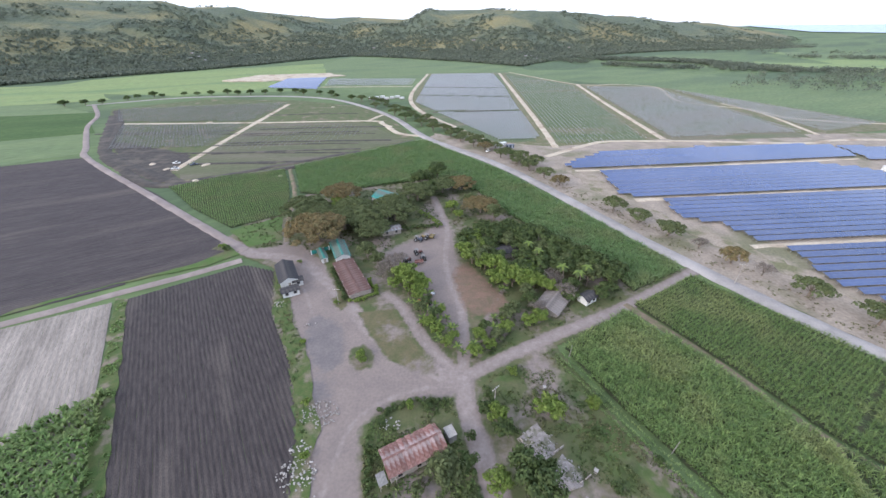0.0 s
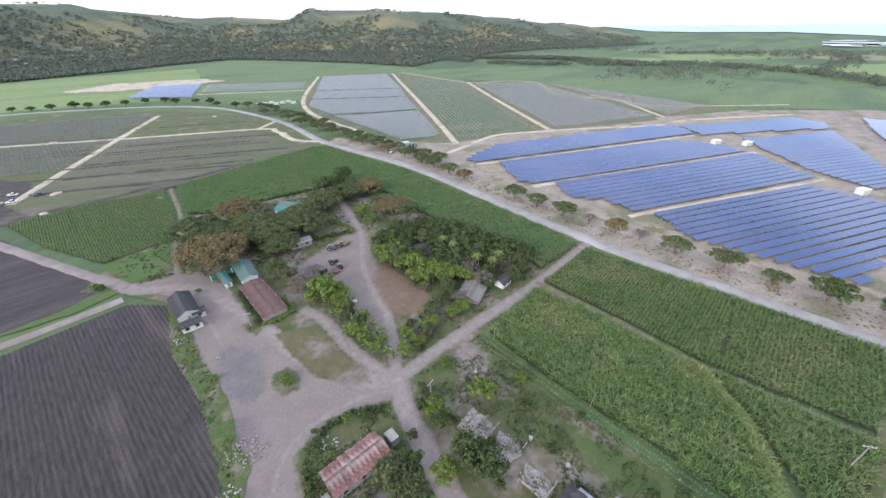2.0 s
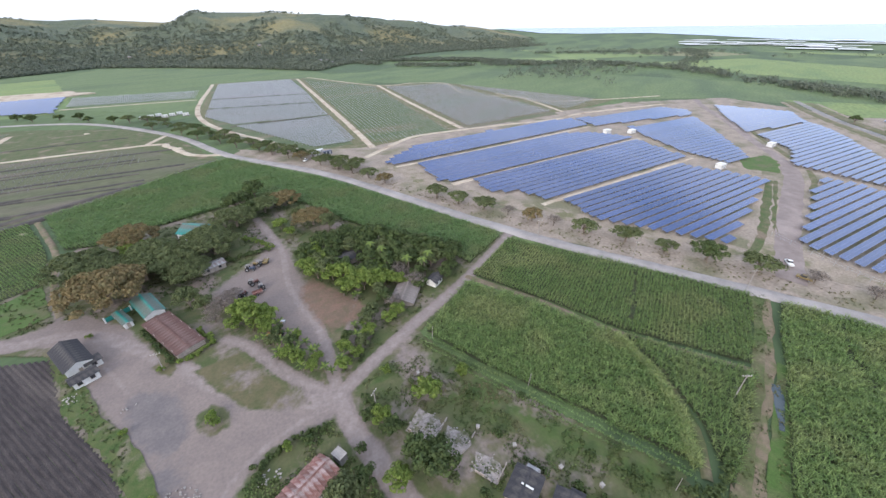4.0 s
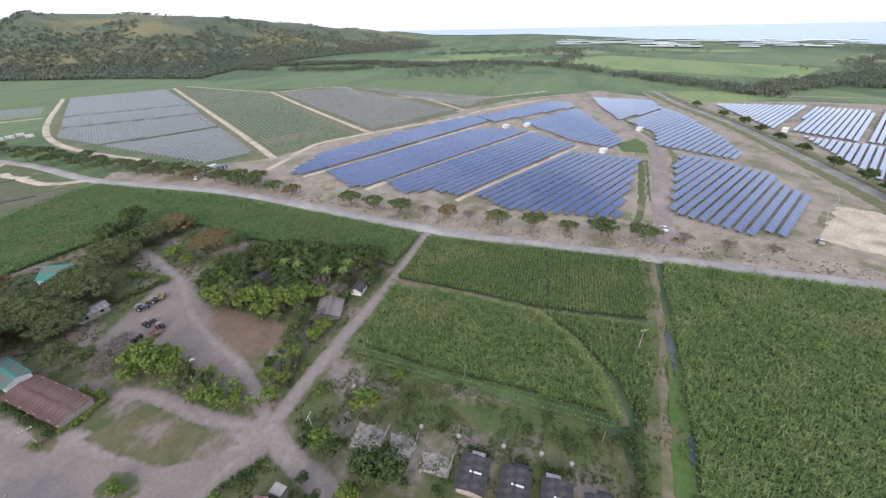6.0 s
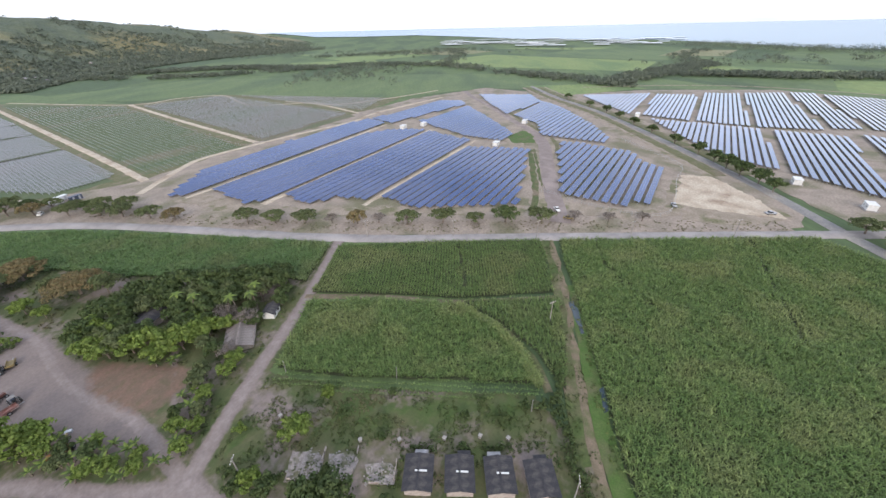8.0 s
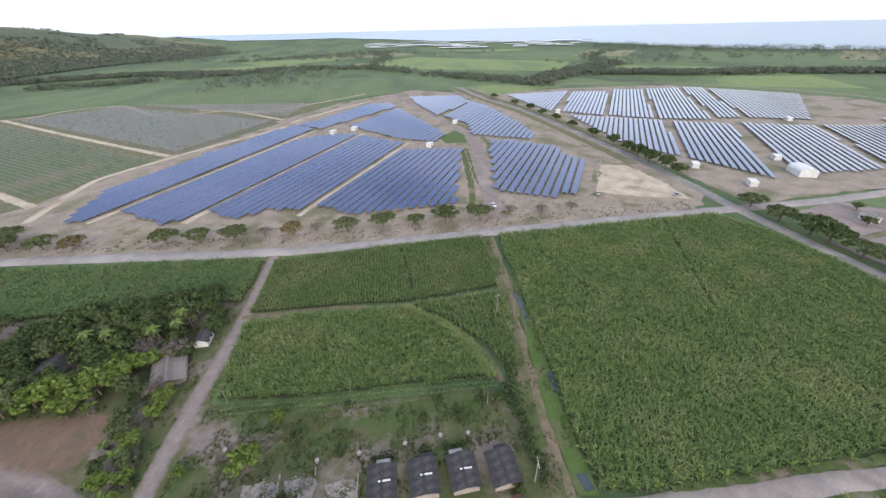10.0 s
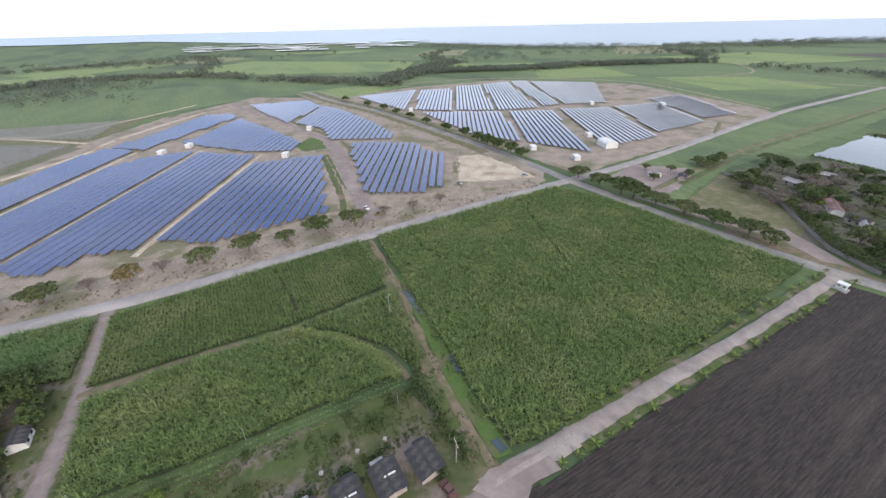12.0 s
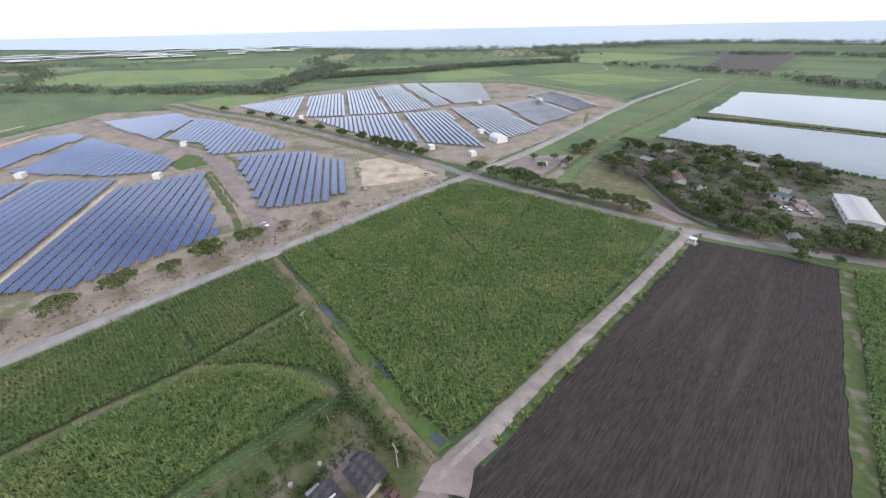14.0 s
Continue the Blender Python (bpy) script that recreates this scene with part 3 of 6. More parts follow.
def hamlet_ground():
    """The hamlet's uneven ground: how worn it is follows the tracks, the yard and the open places."""
    st = 0.8
    gx, gy = np.arange(-106, 106, st), np.arange(-18, 246, st)
    x, y = np.meshgrid(gx, gy, indexing="ij")
    keep = within(HAMLET, x, y)
    nz = np.array([[noise.noise((a / 11, b / 11, 2)) for b in gy] for a in gx])
    n2 = np.array([[noise.noise((a / 4, b / 4, 6)) for b in gy] for a in gx])
    wear = np.maximum(soft(YARD, x, y, 1.6), 0.92 * soft(PARK, x, y, 2.2))
    pack = np.zeros(x.shape)
    for line, w in TRACKS:
        fine = [(q.x, q.y) for q in spline(line, 3.0)]
        d = away(fine, x, y)
        wear = np.maximum(wear, np.clip((w / 2 + 1.0 - d) / 1.4, 0, 1))
        pack = np.maximum(pack, np.clip((w / 2 + 0.3 - d) / 2.0, 0, 0.55))
    for isle in ISLES:
        wear *= 1 - soft(isle, x, y, 1.0)
        pack *= 1 - soft(isle, x, y, 1.0)
    open_ground = np.where(y > 78, 0.3, 0.26)
    wear = np.maximum(wear, np.clip(open_ground + 0.75 * nz, 0, 0.75))
    lawn = np.clip(0.15 + 0.9 * n2 - wear, 0, 0.8) * (y < 82)
    lawn = np.maximum(lawn, soft([(18, 74), (33, 79), (46, 52), (66, 16), (58, 10), (36, 46), (24, 60)], x, y, 4) * (0.62 + 0.5 * n2))
    dry = np.clip(0.3 + 0.9 * nz + 0.4 * n2, 0, 0.85)
    for isle in ISLES[1:]:
        dry = np.maximum(dry, 0.85 * soft(isle, x, y, 1.0))
        lawn *= 1 - soft(isle, x, y, 1.0)
    fields = {"dry": dry, "wear": wear, "pack": pack, "lawn": lawn, "red": soft(RED, x, y, 2.0) * 0.75, "tar": np.maximum(soft(TAR, x, y, 2.0), 0.75 * soft([(-39, 71), (-31, 70), (-30, 63), (-37, 62)], x, y, 2.5))}
    z = 0.17 + 0.05 * n2 - 0.05 * wear
    idx = np.full(x.shape, -1)
    idx[keep] = np.arange(keep.sum())
    vs = np.stack([x[keep], y[keep], z[keep]], 1)
    q = np.stack([idx[:-1, :-1], idx[1:, :-1], idx[1:, 1:], idx[:-1, 1:]], -1).reshape(-1, 4)
    q = q[(q >= 0).all(1)]
    me = mesh_of("hamlet_ground", vs.tolist(), q.tolist(), M["hamlet"], True)
    for name, v in fields.items():
        me.attributes.new(name, "FLOAT", "POINT").data.foreach_set("value", v[keep].astype(np.float32))
    return thing("hamlet_ground", Matrix(), "worn earth, dirt tracks and thin grass of the hamlet", "ground", kind="structure", data=me)


M["dust"] = shade("dusty_village_ground", (0.1, 0.088, 0.068), (0.078, 0.076, 0.048), 5, (0.05, 0.062, 0.028), 13, (0.48, 0.6))
M["weedy"] = shade("weedy_strip", (0.042, 0.072, 0.017), (0.07, 0.084, 0.028), 2, (0.14, 0.118, 0.085), 5, (0.52, 0.64))
hamlet_ground()
sheet("solar_site_ground", [(-8, 348), (48, 262), (104, 141), (156, 54), (222, -62), (245, -64), (332, -8), (452, 78), (560, 175), (575, 285), (440, 330), (330, 330), (188, 318), (90, 300), (40, 318)], 0.08, M["site"], "bare brown soil round the solar arrays", "ground", 3, 6)
sheet("solar_site_ground", [(234, -86), (252, -72), (338, -16), (458, 70), (560, 160), (650, 60), (720, -90), (640, -290), (430, -345), (395, -335), (262, -128)], 0.08, M["site"], "bare brown soil round the bright solar arrays", "ground", 3, 6)
sheet("construction_field", [(-44, 530), (-24, 860), (112, 860), (140, 850), (228, 672), (340, 630), (440, 350), (330, 322), (190, 314), (92, 296), (44, 314), (-10, 380)], 0.07, M["dryturf"], "levelled field with mounting racks", "ground", 3, 8)
M["sitegrass"] = shade("site_grass", (0.062, 0.088, 0.04), (0.088, 0.104, 0.05), 8, (0.13, 0.115, 0.075), 30, (0.52, 0.64), streak=(3.5, 4))
M["siteturf"] = shade("thin_site_turf", (0.105, 0.1, 0.062), (0.13, 0.115, 0.08), 9, (0.08, 0.095, 0.045), 30, (0.5, 0.62), streak=(3.5, 4))
for pts, key, lab in (([(-30, 812), (122, 864), (80, 316), (48, 313), (-8, 399), (-28, 499)], "sitegrass", "green ground under the steel racks"), ([(134, 866), (214, 664), (174, 315), (98, 310)], "sitegrass", "green turf between rows of posts"), ([(232, 628), (332, 620), (293, 497), (338, 422), (315, 318), (196, 314)], "siteturf", "thin brownish turf between rows of posts")):
    sheet("site_turf", pts, 0.13, M[key], lab, "ground", 2, 6)
sheet("construction_field", [(-415, 490), (-272, 300), (-176, 221), (-112, 252), (-22, 325), (-60, 430), (-110, 495), (-199, 540), (-330, 560)], 0.07, M["rough"], "levelled field with racks and dark furrows", "ground", 2, 6)
sheet("verge", [(-15, 330), (44, 256), (99, 134), (150, 49), (216, -58), (224, -54), (158, 60), (108, 142), (52, 262), (-5, 345)], 0.11, M["site"], "dry brown verge along the road", "verge", 1.5)
sheet("grass_strip", [(-68, 126), (-63, 124), (-53, 98), (-40, 77), (-31, 55), (-28, 30), (-29, 8), (-33, 8), (-33, 40), (-36, 55), (-46, 77), (-59, 98)], 0.3, M["weedy"], "weedy green strip beside the ploughed field", "grass", 1.4, 2)
sheet("grass_strip", [(-121, 108), (-116, 107), (-98, 80), (-72, 40), (-58, 14), (-62, 12), (-77, 40), (-95, 67), (-102, 78)], 0.2, M["weedy"], "green strip between two fields", "grass", 0.8, 2)
sheet("grass_strip", [(-128, 116), (-100, 128), (-89, 138), (-102, 150), (-97, 140), (-104, 131), (-152, 102), (-154, 98)], 0.2, M["lawn"], "green bank at the corner of the ploughed field", "grass", 0.8, 2)
sheet("clay_apron", [(204, -12), (206, -28), (218, -47), (232, -60), (246, -52), (236, -30), (232, -10)], 0.14, M["pale2"], "trampled clay in front of the sand", "ground", 2, 3)
sheet("sand_site", [(222, -8), (275, -7), (281, -25), (253, -45), (230, -57), (226, -44), (224, -26)], 0.17, M["pale"], "pale sand and clay fill beside the crossroads", "ground", 3)
sheet("village_ground", [(140, -160), (190, -135), (238, -190), (262, -258), (200, -288), (136, -310), (60, -230), (84, -200), (112, -172)], 0.08, M["dust"], "dusty ground of the walled village", "ground", 2, 5)
sheet("meadow", [(140, -152), (176, -118), (232, -176), (205, -178), (160, -172)], 0.14, M["dryturf"], "yellow-green meadow beside the village wall", "meadow", 1.5)
sheet("meadow", [(232, -92), (262, -132), (392, -338), (600, -680), (560, -700), (330, -350), (240, -185), (190, -130), (205, -104)], 0.06, M["field_mid"], "green field along the road", "field", 3, 8)
for pts in ([(332, -384), (429, -538), (300, -640), (205, -450)], [(266, -262), (316, -350), (190, -440), (100, -352), (139, -314)]):
    sheet("fish_pond", pts, 0.25, M["water"], "calm fish pond mirroring the sky", "pond", 3, 8)
sheet("pond_bank", [(316, -352), (333, -382), (205, -452), (198, -434)], 0.6, M["rough"], "grassy bank between two ponds", "bank", 1.5, thick=0.6)

sheet("clay_apron", [(84, 246), (100, 238), (103, 202), (117, 166), (148, 114), (160, 90), (182, 60), (204, 64), (214, 56), (190, 46), (166, 66), (146, 100), (122, 140), (104, 172), (90, 208)], 0.13, M["pale2"], "trampled pale clay in front of the arrays", "ground", 4, 4)
sheet("clay_apron", [(196, 50), (200, 16), (212, -3), (262, -4), (262, -9), (208, -12), (190, 14), (184, 36)], 0.13, M["pale2"], "trampled clay beside the fenced array", "ground", 3, 4)
sheet("clay_apron", [(300, 128), (290, 150), (298, 200), (312, 226), (318, 222), (306, 180), (300, 150), (316, 122), (290, 104), (282, 112)], 0.13, M["pale2"], "trampled clay between the arrays", "ground", 2, 4)
for side in (1, -1):
    nx, ny = 0.88 * side, 0.476 * side
    a, b = (116, -147), (53.4, -31.5)
    sheet("verge", [(a[0] + nx * 2.2, a[1] + ny * 2.2), (b[0] + nx * 2.2, b[1] + ny * 2.2), (b[0] + nx * 4.3, b[1] + ny * 4.3), (a[0] + nx * 4.3, a[1] + ny * 4.3)], 0.24, M["weedy"], "weedy verge of the dirt road", "verge", 0.7, 2)
sheet("gravel_patch", [(153, -148), (157, -160), (124, -161), (128, -153)], 0.22, M["dirt"], "bare dirt corner beside the village wall", "ground", 1, 3)
sheet("dirt_apron", [(160, -135), (137, -160), (118, -163), (95, -190), (85, -205), (70, -220), (60, -214), (90, -180), (122, -146), (150, -127)], 0.16, M["brownpath"], "dusty brown ground along the village road", "ground", 1, 3)
sheet("dirt_apron", [(40.9, -5.8), (45.3, -10.5), (50.1, -23.6), (45.6, -26.9), (42.2, -19.5), (37.1, -16.5)], 0.24, M["dirt"], "worn dirt where the tracks meet", "ground", 1, 2)
# roads
road("road", [(-470, 520), (-381, 572), (-302, 580), (-220, 575), (-150, 545), (-95, 485), (-50, 415), (-13, 331), (46, 245), (102, 124), (151, 42), (215, -63), (268, -149), (404, -337), (484, -470), (562, -604)], 6.5, 0.28, M["gravel"], "long pale gravel road past the fields", rough=0.5)
road("road", [(620, 225), (532, 155), (451, 78), (332, -9), (272, -49), (222, -78)], 6.5, 0.24, M["asphalt"], "tree-lined grey road between the solar farms")
road("road", [(222, -78), (198, -94), (166, -116), (123, -149), (95, -179), (60, -222), (0, -300)], 6.5, 0.26, M["asphalt"], "grey asphalt road past the village")
road("dirt_road", [(119.5, -152), (108.6, -133.5), (86.5, -94.8), (69.4, -61.6), (53.4, -31.5), (41, -9)], 4.6, 0.22, M["paledirt"], "pale dirt road between cane and ploughed soil", rough=0.6)
road("dirt_road", [(-460, 520), (-400, 450), (-364, 392), (-300, 312), (-284, 291), (-240, 255), (-177, 208), (-102, 151), (-88, 141)], 3.9, 0.24, M["dirt"], "winding pale dirt road along the fields", rough=0.5)
road("dirt_road", [(-86, 133), (-103, 122), (-122, 111), (-150, 94), (-230, 50)], 3.2, 0.22, M["dirt"], "narrow farm track between ploughed fields")
road("dirt_road", [(-72, 148), (-79.6, 171), (-87, 203), (-96, 226), (-107, 252)], 1.9, 0.22, M["brownpath"], "track along the edge of the cane")
road("dirt_road", [(170, 38), (178, 41), (205, 54), (253, 73), (298, 91), (322, 104)], 9.5, 0.22, M["dirt"], "broad dirt road into the solar farm", rough=1.2)
road("dirt_road", [(314, 99), (335, 113), (373, 150), (404, 178), (439, 210), (487, 259), (531, 297)], 6.5, 0.2, M["dirt"], "dirt road between the solar arrays", rough=0.9)
for line, w, key, lab in (([(176, 55), (198, 61), (228, 73.5), (252, 84), (284, 98)], 3.4, "rough", "overgrown ditch beside the site road"), ([(196, 52), (226, 68.5), (252, 80), (286, 95)], 1.6, "rough", "dark weedy edge of the site road"), ([(206, 44), (256, 64), (302, 82), (326, 94)], 3.0, "dryturf", "dry grass edge of the site road"), ([(342, 108), (384, 148), (410, 170)], 4.0, "dryturf", "dry grass beside the farm road")):
    road("grass_edge", line, w, 0.17, M[key], lab, "grass", rough=1.4)
sheet("grass_patch", [(312, 130), (339, 126), (330, 114), (304, 101), (294, 116)], 0.16, M["lawn"], "green grass patch beside the site road", "grass", 2, 3)
for off, w, key, lab in ((-9.5, 8.0, "dryturf", "broad dry grass verge of the tree-lined road"), (10.0, 9.0, "dryturf", "broad dry grass verge of the tree-lined road"), (-16.5, 4.0, "pale2", "pale worn track along the fence"), (17.5, 3.5, "pale2", "pale worn track along the bright arrays")):
    road("verge", [(x + off * 0.58, y - off * 0.81) for x, y in ((610, 218), (532, 155), (451, 78), (332, -9), (290, -37))], w, 0.16, M[key], lab, "verge", rough=1.6)
road("field_track", [(640, -520), (562, -604), (484, -690), (407, -780), (330, -860)], 5.0, 0.22, M["pale2"], "pale farm track crossing the gravel road", "track", rough=0.8)
road("dirt_road", [(196, -106), (176, -124), (150, -148)], 2.5, 0.2, M["dirt"], "worn path beside the meadow")
for line, w in (([(108, 191), (190, 197), (301, 205)], 4.0), ([(136, 139), (212, 144), (287, 149)], 2.6), ([(90, 240.5), (106, 241), (200, 249.7), (300, 259)], 2.2), ([(78, 273), (119, 303), (140, 313), (185, 312), (224, 309), (294, 301), (345, 309), (469, 298)], 4.5), ([(92, 296), (100, 420), (122, 850)], 5), ([(190, 318), (205, 480), (226, 664)], 5), ([(330, 326), (350, 420), (345, 480)], 4),
                ([(-345, 404), (-197, 402), (-78, 404), (-60, 390), (-40, 350), (-16, 338)], 5), ([(-199, 512), (-195, 400), (-188, 250)], 5), ([(-78, 404), (-66, 436)], 4), ([(38, 318), (-40, 520), (-28, 850)], 5)):
    road("site_track", line, w, 0.2, M["pale"], "pale sandy track across the building site", "track", rough=0.8)
road("drain_path", [(153, 38), (130, 26), (113, 18), (93, 10), (74, 2.5), (59, -4.5), (46, -11)], 1.9, 0.2, M["brownpath"], "dry brown path beside the drain", "path", rough=1.4)
DRAIN = [(q.x, q.y) for q in spline([(120, 21), (113, 18), (93, 10), (74, 2.5), (59, -4.5), (47, -11)], 4)]
sheet("grass_strip", [(x + 0.5, y - 1.1) for x, y in DRAIN] + [(x + 2.2, y - 5.4) for x, y in reversed(DRAIN)], 0.18, M["lawn"], "green drain bank", "grass", 0.5, 2)
sheet("drain_water", [(78, -1.2), (79.8, -1.9), (72.8, -4.8), (71.2, -3.8)], 0.24, M["water"], "narrow strip of standing water in the drain", "water", 0.3, 1)
sheet("drain_water", [(110, 17), (112, 15), (104.5, 10.8), (97.6, 7.8), (96.9, 8.8), (103, 12.2)], 0.22, M["water"], "pool of standing water in the drain", "water", 0.5, 1)
sheet("drain_water", [(52, -11), (49, -13), (50, -15), (53, -13)], 0.22, M["water"], "dark puddle at the end of the drain", "water", 0.4, 1)
road("cane_path", [(64, 101), (79, 75), (90, 51), (111, 21)], 2.2, 0.16, M["brownpath"], "brown headland path through the cane", "path")
road("cane_path", [(90, 51), (87, 33), (80, 19), (70, 10)], 1.5, 0.3, M["rough"], "narrow grassy path curving through the cane", "path")
sheet("grass_strip", [(151, 42), (130, 30.5), (112, 22.5), (86, 12), (62, 2.5), (45, -5), (46, -10), (62, -3), (86, 7), (112, 18), (130, 27), (152, 38)], 0.15, M["rough"], "rough grass beside the drain path", "grass", 0.5, 2)

# ---- ploughed fields ----


def ploughed(poly, angle, pitch, height, mat, label, name="ploughed_field"):
    rows, c, s = scan(poly, angle, pitch)
    vs, fs = [], []
    for y, x0, x1 in rows:
        k = max(2, int((x1 - x0) / 3))
        o = len(vs)
        for i in range(k + 1):
            x = x0 + (x1 - x0) * i / k
            for dy, h in ((-pitch * 0.5, 0.06), (0, height * rnd.uniform(0.7, 1.15)), (pitch * 0.5, 0.06)):
                q = y + dy + 0.06 * rnd.uniform(-1, 1)
                vs.append((x * c - q * s, x * s + q * c, h))
        for i in range(k):
            a = o + 3 * i
            fs += [(a, a + 3, a + 4, a + 1), (a + 1, a + 4, a + 5, a + 2)]
    return thing(name, Matrix(), label, "field", kind="structure", data=mesh_of(name, vs, fs, mat))


D1 = [(-330, 262), (-280, 284), (-170, 207), (-90, 140), (-104, 131), (-128, 114), (-154, 98), (-230, 56), (-420, 120)]
D2 = [(-83, 129), (-118, 106), (-101, 78), (-75, 40), (-60, 12), (-31, 10), (-32, 40), (-37, 55), (-46, 77), (-59, 98), (-68, 124)]
D3 = [(113, -148), (100, -162), (88, -174), (77, -183), (44, -134), (16, -93), (-10, -57), (8, -12), (33, -8), (39, -15), (44, -25), (55, -43.5), (69, -70.5), (84, -97.5), (100, -127)]
LF = [(-151, 90), (-121, 105), (-96, 67), (-74, 34), (-110, 8), (-230, 44)]
ploughed(D1, 31, 1.4, 0.18, M["soil_b"], "dark ploughed field of heavy soil")
ploughed(D2, 123, 1.2, 0.2, M["soil"], "dark ploughed field with straight furrows")
ploughed(D3, 120, 0.85, 0.1, M["soil_c"], "dark ploughed field beside the dirt road")
sheet("grass_strip", [(78, -183), (45, -134.5), (17, -93.5), (-9, -57.5), (-12, -60), (14, -97), (41, -137), (73, -185)], 0.2, M["weedy"], "green strip beside the ploughed field", "grass", 0.6, 2)
ploughed(LF, 123, 1.6, 0.16, M["stubble"], "pale harvested field with stubble")

# ---- cane ----


def cane(poly, angle, pitch, gap, height, mat, label, leaves=9, width=0.085, lean=0.9, name="sugar_cane", sparse=-0.9, lanes=()):
    """Rows of cane: each stool is a tuft of long bent blades."""
    rows, c, s = scan(poly, angle, pitch)
    pts = []
    for y, x0, x1 in rows:
        x = x0 + gap * rnd.random()
        while x < x1:
            q = y + rnd.gauss(0, pitch * 0.08)
            p = (x * c - q * s, x * s + q * c)
            if noise.noise((p[0] / 9, p[1] / 9, 6)) > sparse and not any(away(l, np.array([p[0]]), np.array([p[1]]))[0] < half + 0.4 * noise.noise((p[0] / 3, p[1] / 3, 1)) for l, half in lanes):
                pts.append(p)
            x += gap * rnd.uniform(0.7, 1.3)
    n = len(pts)
    base = np.repeat(np.array(pts), leaves, 0)
    k = len(base)
    a = RNG.uniform(0, 2 * np.pi, k)
    big = np.repeat(RNG.uniform(0.6, 1.2, n), leaves) * height
    big *= 1 + 0.25 * np.array([noise.noise((x / 14, y / 14, 1)) for x, y in pts]).repeat(leaves)
    h1, h2 = big * RNG.uniform(0.7, 0.9, k), big * RNG.uniform(0.72, 1.1, k)
    o1, o2 = height * lean * RNG.uniform(0.15, 0.4, k), height * lean * RNG.uniform(0.6, 1.2, k)
    ca, sn = np.cos(a), np.sin(a)
    w = width * height * 0.5 * RNG.uniform(0.7, 1.3, k)
    zero = np.zeros(k)

    def at(o, side, h):
        return np.stack([base[:, 0] + ca * o - sn * side, base[:, 1] + sn * o + ca * side, h], 1)
    vs = np.stack([at(zero, -w * 0.6, zero + 0.1), at(zero, w * 0.6, zero + 0.1), at(o1, w, h1), at(o1, -w, h1), at(o2, zero, h2)], 1).reshape(-1, 3)
    me = bpy.data.meshes.new(name)
    me.vertices.add(5 * k)
    me.vertices.foreach_set("co", vs.ravel())
    tri = (np.arange(k)[:, None] * 5 + np.array([[0, 1, 2, 0, 2, 3, 3, 2, 4]])).ravel()
    me.loops.add(9 * k)
    me.loops.foreach_set("vertex_index", tri.astype(np.int32))
    me.polygons.add(3 * k)
    me.polygons.foreach_set("loop_start", np.arange(0, 9 * k, 3, dtype=np.int32))
    me.materials.append(mat)
    me.update(calc_edges=True)
    return thing(name, Matrix(), label, "crop", kind="stuff", data=me)


CANE = (([(67, 100.5), (97, 117), (124, 79), (148, 41), (130, 31), (113.5, 23), (92.3, 51.5), (81.5, 74)], 31, 1.15, 0.7, 1.5, "cane", "green sugar cane between the track and the road"),
        ([(36.5, 80.5), (62, 97), (77.5, 73.5), (88, 51.5), (86, 34), (79, 20.5), (71, 14), (58, 38), (46, 59)], 121, 1.2, 0.8, 2.1, "cane", "tall sugar cane with a curved edge"),
        ([(91.5, 49), (110.5, 20.5), (88, 11), (73, 6.5), (82, 18), (88.3, 33)], 31, 1.4, 0.8, 1.9, "cane", "corner of sugar cane beside the drain"),
        ([(152, 33), (211, -64), (195, -88), (165, -111), (124, -142), (90, -88), (52, -22), (51, -16), (59, -11), (72, -5.5), (88, 2.5), (105, 10.5), (121, 18), (134, 25)], 57, 1.2, 0.85, 2.0, "cane", "large field of sugar cane inside the crossroads"),
        ([(95, 125), (72, 174), (40, 240), (-15, 322), (-26, 316), (-60, 290), (-104, 255), (-85, 207), (-74, 204), (-54, 212), (-30, 220), (-6, 229), (8, 221), (21, 206), (32, 180), (42, 160), (54, 141), (66, 124), (70, 108), (94, 121)], 121, 1.25, 0.9, 2.1, "cane_mid", "dense green sugar cane behind the hamlet"),
        ([(-171, 219), (-145, 238), (-110, 250), (-99, 226), (-90, 203), (-83.5, 178), (-105, 163), (-138, 187)], 121, 1.1, 0.75, 1.15, "cane_pale", "bright young cane beside the track"),
        ([(74.6, -185.5), (41.8, -137), (14, -96.5), (-12, -60.5), (-45, -100), (40, -240)], 57, 1.4, 1.0, 1.8, "cane_pale", "pale green crop beside the ploughed field"))
LANES = (([(195, -40), (172, -43), (140, -48), (126, -50)], 0.5), ([(160, 20), (140, 10), (122, -10)], 0.4), ([(124, 70), (99, 52)], 0.5), ([(90, 51), (87, 33), (80, 19), (70, 10)], 1.2))
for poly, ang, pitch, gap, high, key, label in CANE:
    sheet("cane_field", poly, 0.26, M["cane_soil"], "dark soil under the cane", "field", 0.6, 4)
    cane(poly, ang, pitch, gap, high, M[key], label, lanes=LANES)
cane([(-92, 66), (-101, 57), (-116, 40), (-104, 8), (-60, 8), (-77, 40)], 20, 1.6, 1.3, 2.6, M["cane_pale"], "thicket of tall bushy cane", 9, 0.2, 0.6)
cane([(36, 79), (46, 58), (58, 37), (71, 13), (67, 11), (53, 33.5), (41, 55), (32, 77)], 118.5, 1.7, 0.7, 0.9, M["cane_pale"], "neat low rows of young crop along the cane", 6, 0.13, 0.8, "row_crop")
cane([(89.4, 49), (87, 35.4), (80.4, 22), (71, 12), (69, 13), (78, 23), (84.6, 36), (87, 49)], 80, 0.9, 0.6, 2.3, M["cane_edge"], "pale cane along the curved ditch", 8)
sheet("grass_patch", [(-104, 159.5), (-84, 175.5), (-75, 150), (-88, 143.5)], 0.27, M["lawn"], "grassy corner beside the dirt road", "grass", 0.8, 2)

